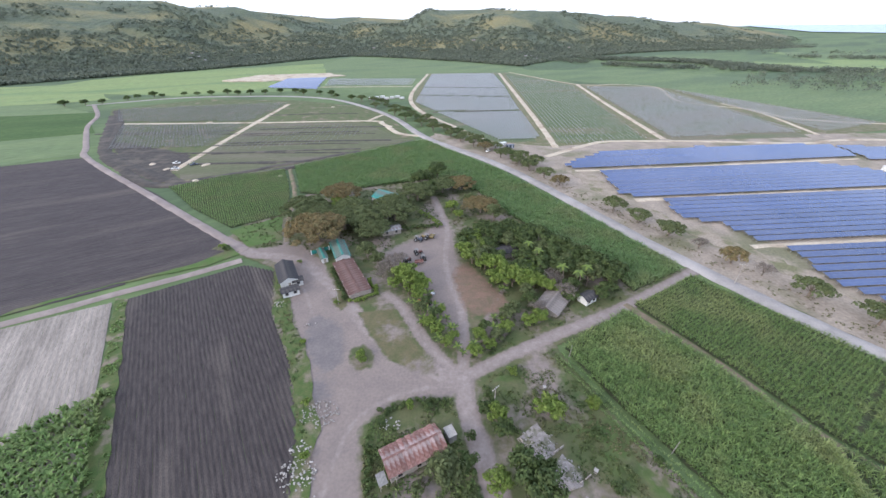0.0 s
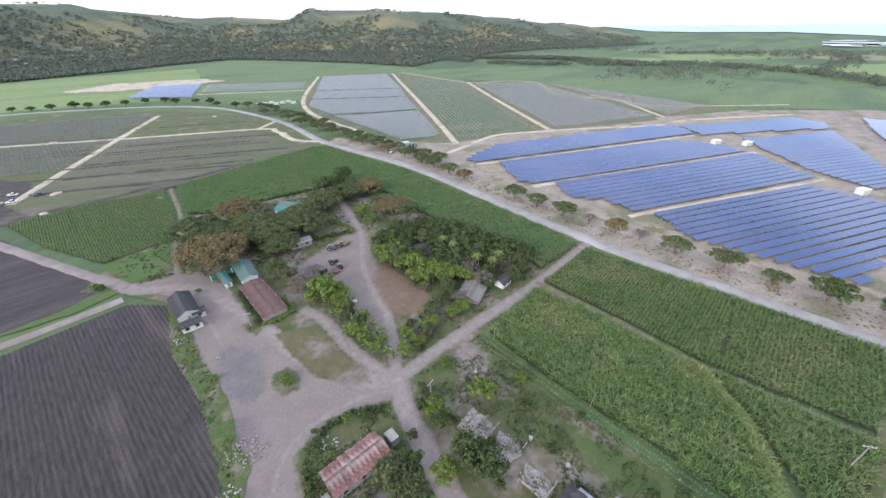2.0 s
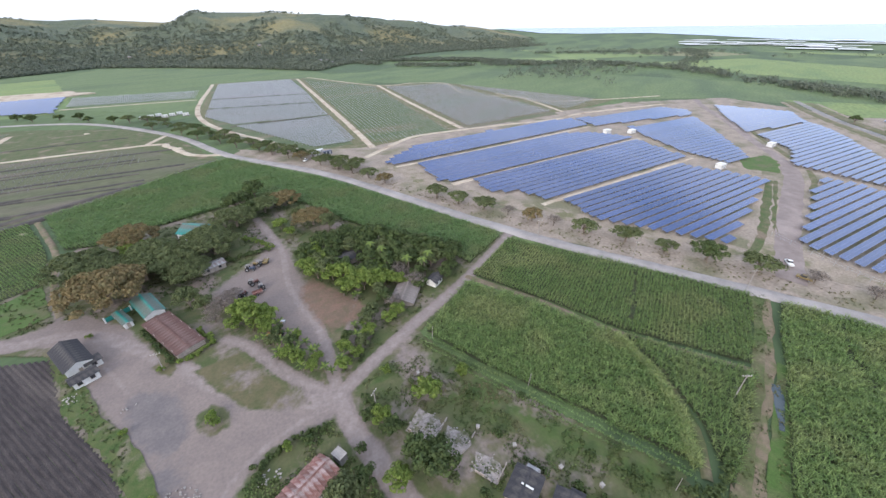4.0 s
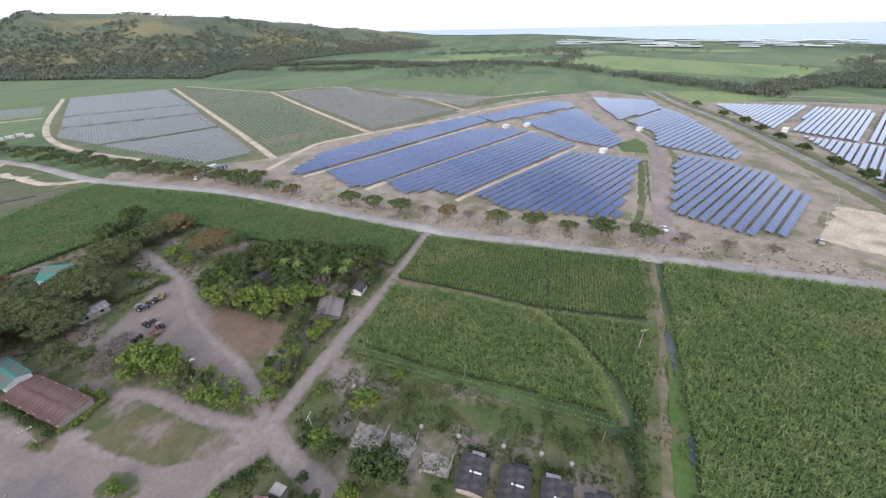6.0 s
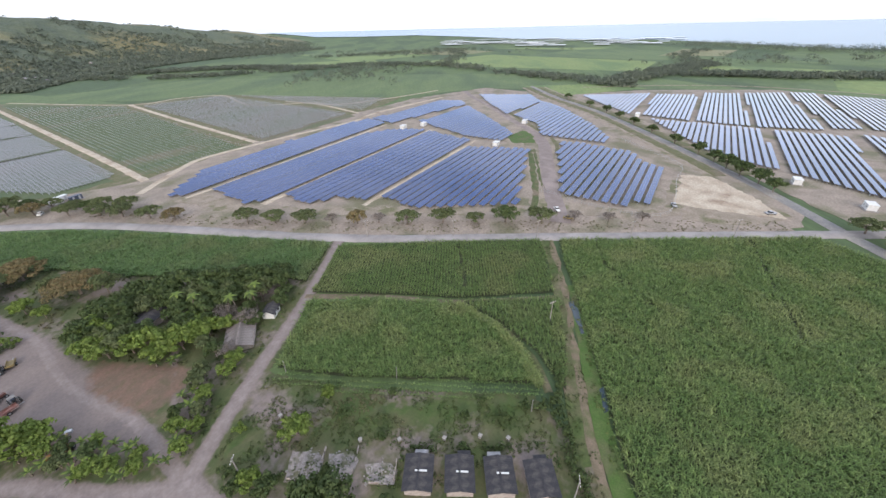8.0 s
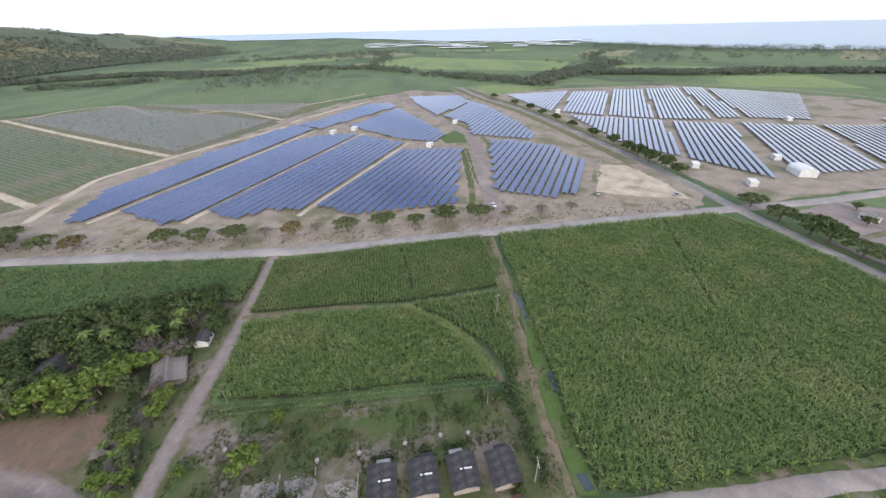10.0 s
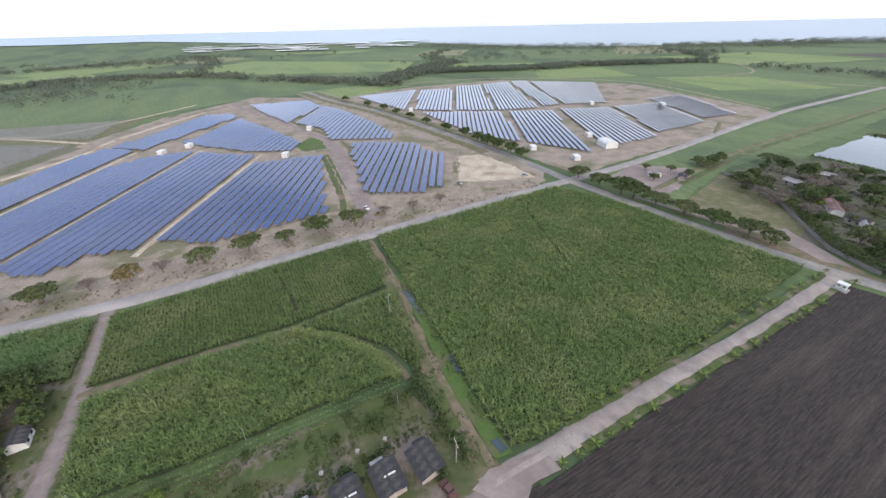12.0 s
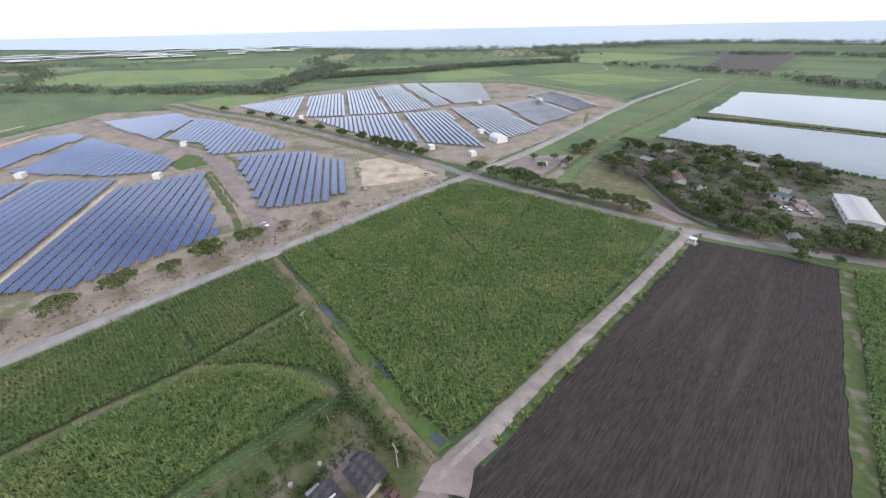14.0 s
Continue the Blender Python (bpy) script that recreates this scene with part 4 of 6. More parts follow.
# ---- solar farms ----
ROW = 3.5        # degrees by which the rows are turned
row_meshes = {}


def row_mesh(n, deep, tilt):
    """A table n modules long: the tilted slab, and its posts and rails."""
    if (n, deep) not in row_meshes:
        half = n * 0.5
        slab = boxes("solar_table", M["panel"], (-half, half, -deep / 2, deep / 2, -0.03, 0.03))
        vs, fs = [], []
        k = max(2, int(n / 5) + 1)
        t = math.tan(radians(tilt))
        for i in range(k):
            x = -half + 0.6 + (n - 1.2) * i / (k - 1)
            for y in (-1.0, 1.0):
                box(vs, fs, x - 0.06, x + 0.06, y - 0.06, y + 0.06, -1.5 - t * y, -0.08)
        for y in (-1.0, 1.0):
            box(vs, fs, -half, half, y - 0.05, y + 0.05, -0.14, -0.04)
        row_meshes[(n, deep)] = (slab, mesh_of("support_frame", vs, fs, M["steel"]))
    return row_meshes[(n, deep)]


def solar_block(poly, label, pitch=5.0, deep=3.35, turn=ROW, tilt=10.0):
    rows, c, s = scan(poly, turn, pitch)
    cx, cy = sum(p[0] for p in poly) / len(poly), sum(p[1] for p in poly) / len(poly)
    top = thing("solar_array", pose(cx, cy, 0.08), label, "solar panels", "solar arrays")
    for y, x0, x1 in rows:
        n = int((x1 - x0) / 3) * 3
        if n < 6:
            continue
        m = math.ceil(x0 / 3) * 3 + n / 2
        slab, frame_mesh = row_mesh(n, deep, tilt)
        r = part("solar_table", slab, top, "", pose(m * c - y * s - cx, m * s + y * c - cy, 1.45, tilt, 0, turn))
        part("support_frame", frame_mesh, r, "galvanised posts and rails")


FARM = (([(84, 247), (92, 243.5), (303, 262), (308, 294), (205, 291), (121, 280), (88, 254)], 5.2),
        ([(104, 237), (255, 250), (284, 236), (299, 207.5), (112, 193.5), (101, 197)], 4.5),
        ([(121, 188.5), (294, 201.5), (283, 151), (139, 142), (136, 158), (119, 165)], 3.9),
        ([(148, 136), (264, 144), (281, 98), (229, 81), (178, 64), (166, 79), (156, 93), (145, 109)], 3.2),
        ([(309, 287), (440, 284), (452, 256), (429, 239), (302, 256)], 0),
        ([(323, 235), (421, 230), (371, 178), (321, 127), (294, 127), (292, 159), (308, 203)], 0),
        ([(505, 260), (534, 194), (492, 163), (395, 167), (443, 211)], 0),
        ([(393, 160), (488, 162), (474, 136), (393, 78), (345, 50), (327, 51), (325, 74), (325, 104), (370, 124)], -0.3),
        ([(292, 79), (318, 80), (312, 27), (289, 17), (280, 2), (212, 3), (212, 11), (202, 15), (204, 24), (204, 49)], -0.2),
        ([(-290, 665), (-300, 790), (-226, 800), (-200, 640)], 3.5))
FARM2 = ([(560, 131), (610, 50), (451, 52)], [(607, 44), (620, -4), (446, -4), (455, 40)], [(642, -11), (657, -50), (446, -53), (447, -10)], [(660, -55), (684, -98), (456, -106), (444, -58)], [(690, -104), (694, -132), (474, -134), (464, -113)],
         [(440, 31), (438, -60), (310, -62), (330, -26)], [(437, -66), (438, -117), (278, -108), (309, -66)], [(446, -125), (450, -185), (320, -178), (292, -125)], [(454, -191), (470, -248), (370, -248), (334, -186)],
         [(500, -251), (530, -306), (405, -301), (386, -256)], [(688, -137), (655, -236), (480, -192), (474, -139)])
for p, turn in FARM:
    solar_block(p, "long tilted rows of blue solar panels on posts", turn=turn)
for p in FARM2:
    solar_block(p, "tilted rows of solar panels shining like white sky", 4.45, 3.1, -0.8, 6.8)


def racks(poly, label, pitch=5.5, step=3.0, rails=True, gone=0.1, purlins=2, key="steel"):
    """Bare mounting racks: pairs of posts in rows, most with a rail on top."""
    rows, c, s = scan(poly, ROW + 0.0, pitch)
    vs, fs = [], []

    def add(x0, x1, y0, y1, z0, z1):
        o = len(vs)
        for z in (z0, z1):
            for x, y in ((x0, y0), (x1, y0), (x1, y1), (x0, y1)):
                vs.append((x * c - y * s, x * s + y * c, z))
        fs.extend([(o + 4, o + 5, o + 6, o + 7), (o, o + 1, o + 5, o + 4), (o + 1, o + 2, o + 6, o + 5), (o + 2, o + 3, o + 7, o + 6), (o + 3, o, o + 4, o + 7)])
    for y, x0, x1 in rows:
        x = x0
        while x < x1 - 6:
            if rnd.random() > gone:
                add(x, x + 0.18, y - 1.2, y - 1.0, 0, 1.1)
                add(x, x + 0.18, y + 1.0, y + 1.2, 0, 1.6)
                if rails:
                    add(x, x + 0.2, y - 1.7, y + 1.7, 1.3, 1.45)
            x += step
        if rails:
            for k in range(purlins):
                u = -1.1 + 2.2 * k / (purlins - 1)
                add(x0, x1, y + u - 0.08, y + u + 0.08, 1.38 + 0.2 * u, 1.48 + 0.2 * u)
    return thing("mounting_racks", Matrix(), label, "racks", kind="stuff", data=mesh_of("mounting_racks", vs, fs, M[key]))


for p in ([(50, 320), (86, 325), (91, 443), (-4, 440)], [(-6, 449), (91, 451), (95, 539), (-32, 560), (-34, 512)], [(-31, 567), (96, 546), (101, 623), (-28, 641)], [(-28, 648), (102, 630), (108, 840), (-18, 840)]):
    racks(p, "rows of bare steel racks awaiting panels", 5, 2.4, True, 0.0, 5)
racks([(132, 820), (220, 655), (184, 322), (100, 304)], "rows of steel posts in green turf", 5.5, 4, False)
racks([(230, 632), (334, 616), (322, 335), (200, 322)], "rows of steel posts on bare soil", 5.0, 3.2)
racks([(345, 600), (425, 365), (345, 335)], "far rows of steel posts", 5.5, 3.5)
racks([(-400, 485), (-200, 520), (-200, 408), (-345, 410)], "rows of racks beyond the sandy track", 5.5, 3, key="dull_steel")
racks([(-330, 396), (-202, 396), (-195, 310), (-275, 305)], "pale rows of racks beside the sandy track", 5.0, 3, key="dull_steel")

M["fresh_soil"] = shade("fresh_dark_soil", (0.03, 0.026, 0.023), (0.052, 0.044, 0.037), 4, (0.085, 0.072, 0.056), 14)
M["newfield"] = shade("levelled_turf", (0.085, 0.088, 0.045), (0.07, 0.078, 0.038), 10, (0.105, 0.092, 0.065), 30, streak=(3.5, 4))
sheet("levelled_strip", [(-190, 396), (-80, 396), (-50, 350), (-30, 326), (-112, 256), (-172, 232), (-184, 250)], 0.12, M["newfield"], "levelled strip of thin grass on the building site", "ground", 2, 6)
for x0, y0, x1, y1, w in ((-178, 372, -56, 378, 4), (-186, 322, -44, 326, 4), (-182, 290, -66, 300, 3.5), (-176, 264, -104, 268, 3), (-188, 346, -62, 350, 2), (-196, 440, -96, 446, 3), (-330, 360, -200, 368, 3)):
    road("dark_furrow", [(x0, y0), ((x0 + x1) / 2, (y0 + y1) / 2 + 1.5), (x1, y1)], w, 0.26, M["fresh_soil"], "dark trench line across the levelled field", "trench", rough=1.2)
road("dark_bank", [(-400, 480), (-330, 390), (-276, 302), (-230, 258), (-176, 222), (-112, 252), (-60, 292), (-24, 322)], 7.0, 0.3, M["fresh_soil"], "dark earth bank round the building site", "bank", rough=2.0)
sheet("dark_soil", [(-296.6, 334.4), (-203.8, 292.8), (-185.9, 273.2), (-189.3, 248.2), (-166.1, 228.8), (-128, 242.6), (-173.5, 223.1), (-242.9, 275.4)], 0.2, M["fresh_soil"], "dark dug soil at the corner of the building site", "ground", 3, 4)
sheet("sand_heap", [(-420, 760), (-380, 860), (-240, 880), (-200, 830), (-260, 770), (-340, 750)], 1.5, M["pale"], "pale sand bank at the foot of the hills", "bank", 12, 15, thick=1.6)
racks([(-198, 688), (-49, 675), (-47, 763), (-212, 779)], "far rows of bluish racks behind the road", 5.0, 2.4, True, 0.0)
for a, b, w in (((-309, 358), (-192, 354), 2.5), ((-263, 297), (-215, 296), 3), ((-186, 353), (-78, 358), 3), ((-194, 314), (-71, 317), 3), ((-213, 293), (-66, 289), 3), ((-184, 265), (-121, 265), 3.5), ((-10, 445), (92, 447), 4), ((-34, 564), (96, 542), 4), ((-30, 644), (102, 627), 4)):
    road("trench", [a, ((a[0] + b[0]) / 2, (a[1] + b[1]) / 2 + 1), b], w, 0.31, M["fresh_soil"], "dark open trench across the building site", "trench", rough=0.9)
road("earth_bank", [(-380, 450), (-294, 326), (-258, 285), (-179, 229)], 9, 0.29, M["fresh_soil"], "dark heaped soil along the edge of the site", "bank", rough=2.0)
road("earth_bank", [(-164, 230), (-139, 244), (-115, 261), (-65, 292)], 6, 0.29, M["fresh_soil"], "dark dug soil beside the cane", "bank", rough=1.6)
road("site_track", [(144, 866), (225, 668), (288, 660), (336, 622), (304, 500), (352, 440), (362, 392), (427, 363), (520, 340)], 3.2, 0.24, M["pale"], "pale track round the edge of the building site", "track", rough=0.8)
road("site_track", [(-201, 670), (-120, 668), (-47, 663)], 4, 0.3, M["pale"], "pale strip below the far racks", "track", rough=0.8)
racks([(-190, 390), (-90, 392), (-62, 350), (-110, 310), (-186, 300)], "short posts set out in rows", 6.5, 4.5, False, key="dull_steel")



def mound(x, y, r, label):
    """A low uneven heap of tipped sand."""
    vs, fs = [(0, 0, r * 0.3)], []
    for j, (q, h) in enumerate(((0.35, 0.24), (0.7, 0.1), (1.0, -0.03))):
        for i in range(12):
            a = 2 * math.pi * i / 12
            w = q * r * (1 + 0.35 * noise.noise((math.cos(a) + x, math.sin(a) + y, j)))
            vs.append((w * math.cos(a) * 1.5, w * math.sin(a), r * h * (1 + 0.4 * noise.noise((x + i, y, j)))))
    for i in range(12):
        n = (i + 1) % 12
        fs.append((0, 1 + i, 1 + n))
        for j in range(2):
            fs.append((1 + 12 * j + i, 13 + 12 * j + i, 13 + 12 * j + n, 1 + 12 * j + n))
    return thing("sand_mound", pose(x, y, 0.25, 0, 0, (x * 7) % 180), label, "heap", "tipped sand heaps", data=mesh_of("sand_mound", vs, fs, M["pale"], True))


for x, y, r in ((-213, 266, 4), (-195, 254, 3.5), (-161, 230, 4), (-52, 378, 5), (-108, 237, 3), (-172, 263, 4.5), (-246, 404, 6), (-135, 486, 4), (-35, 236, 2.5), (-56, 249, 2.5)):
    mound(x, y, r * 0.55, "pale heap of tipped sand on the building site")

# strips and lines on the plain beyond the ponds
for line, w, key, lab in (([(206, -122), (289, -233), (376, -378), (570, -702)], 4.0, "dryturf", "dry grass bank along the drain"), ([(214, -141), (281, -232), (368, -378), (562, -702)], 3.4, "rough", "dark drain cut between the fields"), ([(330, -232), (372, -262)], 3.0, "dryturf", "dry track beside the bright array"),
                          ([(700, -420), (760, -560), (930, -640)], 4.0, "pale2", "pale farm track on the far plain"), ([(560, -700), (760, -640), (1000, -600)], 4.0, "dryturf", "dry track across the far plain"), ([(640, 150), (720, 20), (740, -110), (660, -300), (430, -352)], 4.5, "pale2", "pale track round the bright array")):
    road("field_track", line, w, 0.25, M[key], lab, "track", rough=1.0)

# ---- plants ----
kinds = {}


def make_kind(key, mats, height, radius, puff, count, per, leaf, shape="round", seeds=3, bare=0.0):
    """Some variants of one kind of tree: tapered trunk with limbs, and a crown of many small leaves in uneven clumps."""
    out = []
    for k in range(seeds):
        r = random.Random(k * 31 + len(key) * 7)
        vs, fs = [], []
        fork = height * (0.35 if shape != "round" else 0.3)
        tr = max(0.06, radius * 0.055)
        limb(vs, fs, (0, 0, -0.2), (r.uniform(-.2, .2), r.uniform(-.2, .2), fork), tr * 1.3, tr, 8)
        cs, rs = [], []
        for i in range(count):
            a = 2.4 * i + r.uniform(-0.5, 0.5)
            q = math.sqrt((i + 0.5) / count) * radius * r.uniform(0.8, 1.1)
            if shape == "umbrella":
                z = height * (0.95 - 0.30 * (q / radius) ** 2) * r.uniform(0.9, 1.05)
            else:
                z = height * (0.42 + 0.5 * math.sqrt(max(0, 1 - (q / radius / 1.15) ** 2)) * r.uniform(0.35, 1.05))
            if r.random() < 0.08:
                continue
            cs.append((q * math.cos(a), q * math.sin(a), z))
            rs.append(puff * r.uniform(0.7, 1.3))
        for c in cs[::max(1, len(cs) // 9)]:
            mid = (c[0] * 0.45, c[1] * 0.45, fork + (c[2] - fork) * 0.55)
            limb(vs, fs, (0, 0, fork * 0.95), mid, tr * 0.6, tr * 0.38, 5)
            limb(vs, fs, mid, c, tr * 0.38, tr * 0.12, 5)
        if bare:
            for c in cs:
                for _ in range(5):
                    e = tuple(c[j] + r.uniform(-1, 1) * puff for j in range(3))
                    limb(vs, fs, c, e, 0.05, 0.015, 3)
        p, d = puffs(cs, rs, per, 0.6 if shape == "umbrella" else 0.8)
        out.append((mesh_of("trunk", vs, fs, M["bark"]), [cards("crown", p, d, leaf, M[m]) for m in mats]))
    kinds[key] = out


make_kind("rain", ["leaf_olive", "leaf_brown", "leaf"], 9.5, 10.2, 2.1, 70, 125, 0.52, "umbrella", 3)
make_kind("round", ["leaf", "leaf_olive", "leaf_lime"], 7.8, 4.2, 1.6, 26, 66, 0.58, "round", 4)
make_kind("small", ["leaf_lime", "leaf", "leaf_olive"], 4.6, 2.5, 1.0, 18, 54, 0.46, "round", 4)
make_kind("shrub", ["leaf", "leaf_lime", "leaf_olive"], 1.9, 1.3, 0.6, 9, 34, 0.34, "round", 4)
make_kind("roadside", ["leaf_olive", "leaf_brown", "leaf"], 6.0, 5.6, 1.5, 30, 70, 0.5, "umbrella", 4)
make_kind("leafless", ["leaf_grey"], 6.5, 4.2, 1.6, 26, 40, 0.3, "round", 2, 1.0)
TREES = {"rain": ("rain_tree", "tree"), "round": ("tree", "tree"), "small": ("tree", "tree"), "shrub": ("shrub", "shrub"), "roadside": ("tree", "tree"), "leafless": ("leafless_tree", "tree")}


def plant(key, x, y, label, tone=0, size=1.0, z=0.1):
    variants = kinds[key]
    trunk, crowns = variants[rnd.randrange(len(variants))]
    name, cat = TREES[key]
    t = thing(name, pose(x, y, z, 0, 0, rnd.uniform(0, 360)) @ Matrix.Diagonal((size, size, size * rnd.uniform(0.9, 1.1), 1)), label, cat, "trees along the road" if "verge" in label or "along the road" in label else "")
    part("trunk", trunk, t)
    part("crown", crowns[tone % len(crowns)], t)
    return t


def palm_meshes():
    vs, fs = [], []
    for i in range(6):
        limb(vs, fs, (0.05 * i * i * 0.4, 0, 1.25 * i - 0.2), (0.05 * (i + 1) ** 2 * 0.4, 0, 1.25 * (i + 1) - 0.2), 0.2 - 0.012 * i, 0.2 - 0.012 * (i + 1), 7)
    trunk = mesh_of("trunk", vs, fs, M["bark"])
    fr = []
    for lift in (0.7, 0.3, -0.1):
        v2, f2 = [], []
        for k in range(8):
            q = k / 7
            w = 0.55 * math.sin(math.pi * min(1, q * 0.9 + 0.12)) + 0.04
            x, z = 3.1 * q, lift * 2.2 * q - 2.3 * q * q
            v2 += [(x, -w, z - 0.25 * w), (x, 0, z), (x, w, z - 0.25 * w)]
        for k in range(7):
            o = 3 * k
            # every second stretch is split, as torn fronds are
            f2 += [(o, o + 3, o + 4, o + 1), (o + 1, o + 4, o + 5, o + 2)]
        fr.append(mesh_of("frond", v2, f2, M["leaf_lime"] if lift > 0.5 else M["leaf"]))
    return trunk, fr


palm_trunk, palm_fronds = palm_meshes()


def palm(x, y, label, height=1.0, size=1.0, fronds=13, name="coconut_palm"):
    t = thing(name, pose(x, y, 0.1, 0, 0, rnd.uniform(0, 360)), label, "palm", "palms along the dirt road" if name == "young_palm" else "")
    part("trunk", palm_trunk, t, "", Matrix.Diagonal((1, 1, height, 1)))
    for k in range(fronds):
        m = pose(0.72 * height ** 2 if height > 0.5 else 0, 0, 7.3 * height, 0, rnd.uniform(-8, 8) if height > 0.5 else rnd.uniform(-58, -25), 360 * k / fronds + rnd.uniform(-9, 9))
        part("frond", palm_fronds[k % 3], t, "", m @ Matrix.Scale(size, 4))
    return t


# hamlet trees
plant("rain", -57, 148, "bronze-leaved spreading rain tree beside the yard", 1, 1.25)
for x, y, k, tone in ((-70, 173, 1.1, 0), (-38, 164, 1.0, 0), (-24, 169, 1.05, 0), (-14, 194, 0.95, 0), (-56, 192, 1.0, 1), (11, 209, 0.8, 1), (20, 177, 0.85, 1), (-48, 160, 1.0, 0), (-32, 152, 0.8, 0), (-62, 165, 1.0, 0), (-26, 176, 0.9, 0), (-46, 172, 1.0, 0), (0, 205, 0.8, 0)):
    plant("rain", x, y, "wide flat-crowned rain tree over the hamlet" if not tone else "brownish flat-crowned rain tree behind the hamlet", tone, k)
for x, y, k, tone in ((-13, 212, 1.3, 0), (-3, 226, 1.3, 0), (11, 142, 1.0, 0), (22, 144, 1.1, 0), (30, 149, 1.1, 0), (36, 142, 1.2, 0), (43, 140, 1.2, 0), (48, 132, 1.2, 0), (53, 126, 1.2, 0), (58, 119, 1.2, 0), (62, 112, 1.0, 0), (66, 116, 0.9, 0),
                      (25, 120, 0.8, 1), (39, 121, 1.0, 0), (46, 119, 1.0, 0), (15, 127, 0.9, 1), (33, 128, 1.0, 0), (17, 43, 0.9, 0), (20, 40, 1.0, 0), (18, 150, 1.0, 0), (45, 126, 1.1, 0), (28, 140, 1.0, 1), (-32, 133, 0.9, 1), (-27, 128, 0.7, 1),
                      (0, 43, 0.85, 1), (11, 41, 0.65, 2), (-46, 176, 1.0, 0), (-6, 203, 1.1, 0), (52, 117, 0.9, 0), (35, 148, 1.0, 0), (14, 136, 0.8, 1)):
    plant("round", x, y, "dense dark green tree in the hamlet" if tone == 0 else "olive-green tree with a loose crown", tone, k)
for x, y, k, tone in ((-55, 179, 1.3, 0), (5, 179, 1.2, 0), (16, 136, 1.4, 0), (26, 112, 1.4, 0), (31, 111, 1.3, 0), (21, 121, 1.5, 0), (-14, 116, 1.5, 0), (-11, 110, 1.4, 0), (-9, 105, 1.2, 0), (-8, 98, 1.0, 2), (-5, 91, 1.0, 0), (-2, 87, 1.0, 0), (1, 82, 0.9, 0), (3, 85, 0.8, 0),
                      (-3, 95, 1.0, 1), (-6, 102, 1.0, 1), (11, 85, 1.0, 0), (14, 81, 0.9, 0), (9, 78, 1.0, 0), (17, 85, 1.1, 2), (13, 89, 0.9, 1), (26, 58, 1.3, 0), (5, 45, 0.9, 1), (13, 57, 0.9, 0), (14, 53, 0.9, 1), (38, 60, 0.7, 0), (10, 59, 0.7, 1), (-18, 112, 1.0, 0), (8, 170, 1.0, 0), (30, 106, 1.0, 2)):
    plant("small", x, y, "bright yellow-green young tree" if tone == 0 else "low leafy tree by the track", tone, k * (0.8 if -11 < x < 18 and 77 < y < 108 else 1))
for x, y, k in ((14, 146, 1.1), (26, 150, 1.1), (40, 147, 1.1), (57, 128, 1.1), (60, 122, 1.0), (20, 138, 1.0), (34, 135, 1.0), (41, 131, 1.1), (30, 118, 0.9), (36, 115, 0.9), (48, 122, 1.0), (55, 114, 0.9), (-10, 220, 1.2), (4, 218, 1.1), (26, 168, 0.9), (15, 190, 0.9)):
    plant("round", x, y, "dense green tree in the hamlet grove", rnd.choice((0, 0, 1)), k * rnd.uniform(0.7, 1.15))
for x, y, k in ((20, 114, 1.4), (24, 116, 1.5), (34, 112, 1.3), (29, 114, 1.5), (12, 128, 1.5), (17, 124, 1.5), (38, 108, 1.1), (43, 106, 0.9), (9, 134, 1.3), (33, 119, 1.4)):
    plant("small", x, y, "bright leafy tree at the grove's edge", 0, k)
for x, y, k, tone in ((45, 103, 1.0, 1), (32, 93, 1.0, 0), (28, 91, 0.9, 0), (24, 97, 0.9, 2), (56, 104, 1.0, 1), (60, 107, 1.1, 1), (20, 88, 0.9, 0), (47, 109, 1.2, 1), (30, 101, 1.0, 1)):
    plant("small", x, y, "leafy young tree beside the access track", tone, k)
for x, y, k in ((-21, 124, 1.0), (-24, 119, 0.8), (-18, 128, 0.8), (41, 113, 0.9), (44, 105, 0.9), (32, 97, 0.7)):
    plant("leafless", x, y, "grey leafless tree with fine twigs", 0, k)
for x, y in ((37, 125), (50, 109), (45, 113), (54, 112)):
    palm(x, y, "tall coconut palm among the hamlet trees", 1.2, 0.8, 15)


for x, y, k in ((-15, 121, 0.9), (-12, 113, 1.0), (-13, 108, 0.8), (-9, 109, 1.0), (-6, 106, 0.9), (-10, 101, 0.9), (-6, 97, 1.0), (-3, 100, 0.8), (-7, 93, 0.9), (-2, 90, 1.0), (1, 93, 0.8), (2, 88, 1.0), (-2, 84, 0.9), (4, 80, 0.9), (12, 83, 0.9), (16, 88, 1.0), (19, 92, 0.9), (9, 81, 0.9), (22, 108, 1.0), (18, 112, 0.9)):
    palm(x, y, "clump of torn yellow-green banana leaves", 0.3 * k, 0.66 * k, 9, "banana_plant")
    palm(x + rnd.uniform(-2.5, 2.5), y + rnd.uniform(-2.5, 2.5), "clump of torn yellow-green banana leaves", 0.25 * k, 0.55 * k, 8, "banana_plant")
for x, y, k, tone in ((-16, 117, 1.3, 0), (-10, 114, 1.1, 0), (-8, 110, 1.2, 0), (-1, 97, 0.7, 0), (21, 94, 1.0, 2), (-55, 184, 1.7, 0), (22, 128, 1.3, 1), (13, 143, 1.5, 0), (18, 132, 1.4, 2)):
    plant("small", x, y, "fresh green leafy tree beside the track", tone, k)
palm(34, 130, "tall coconut palm among the hamlet trees", 1.25, 0.8, 15)


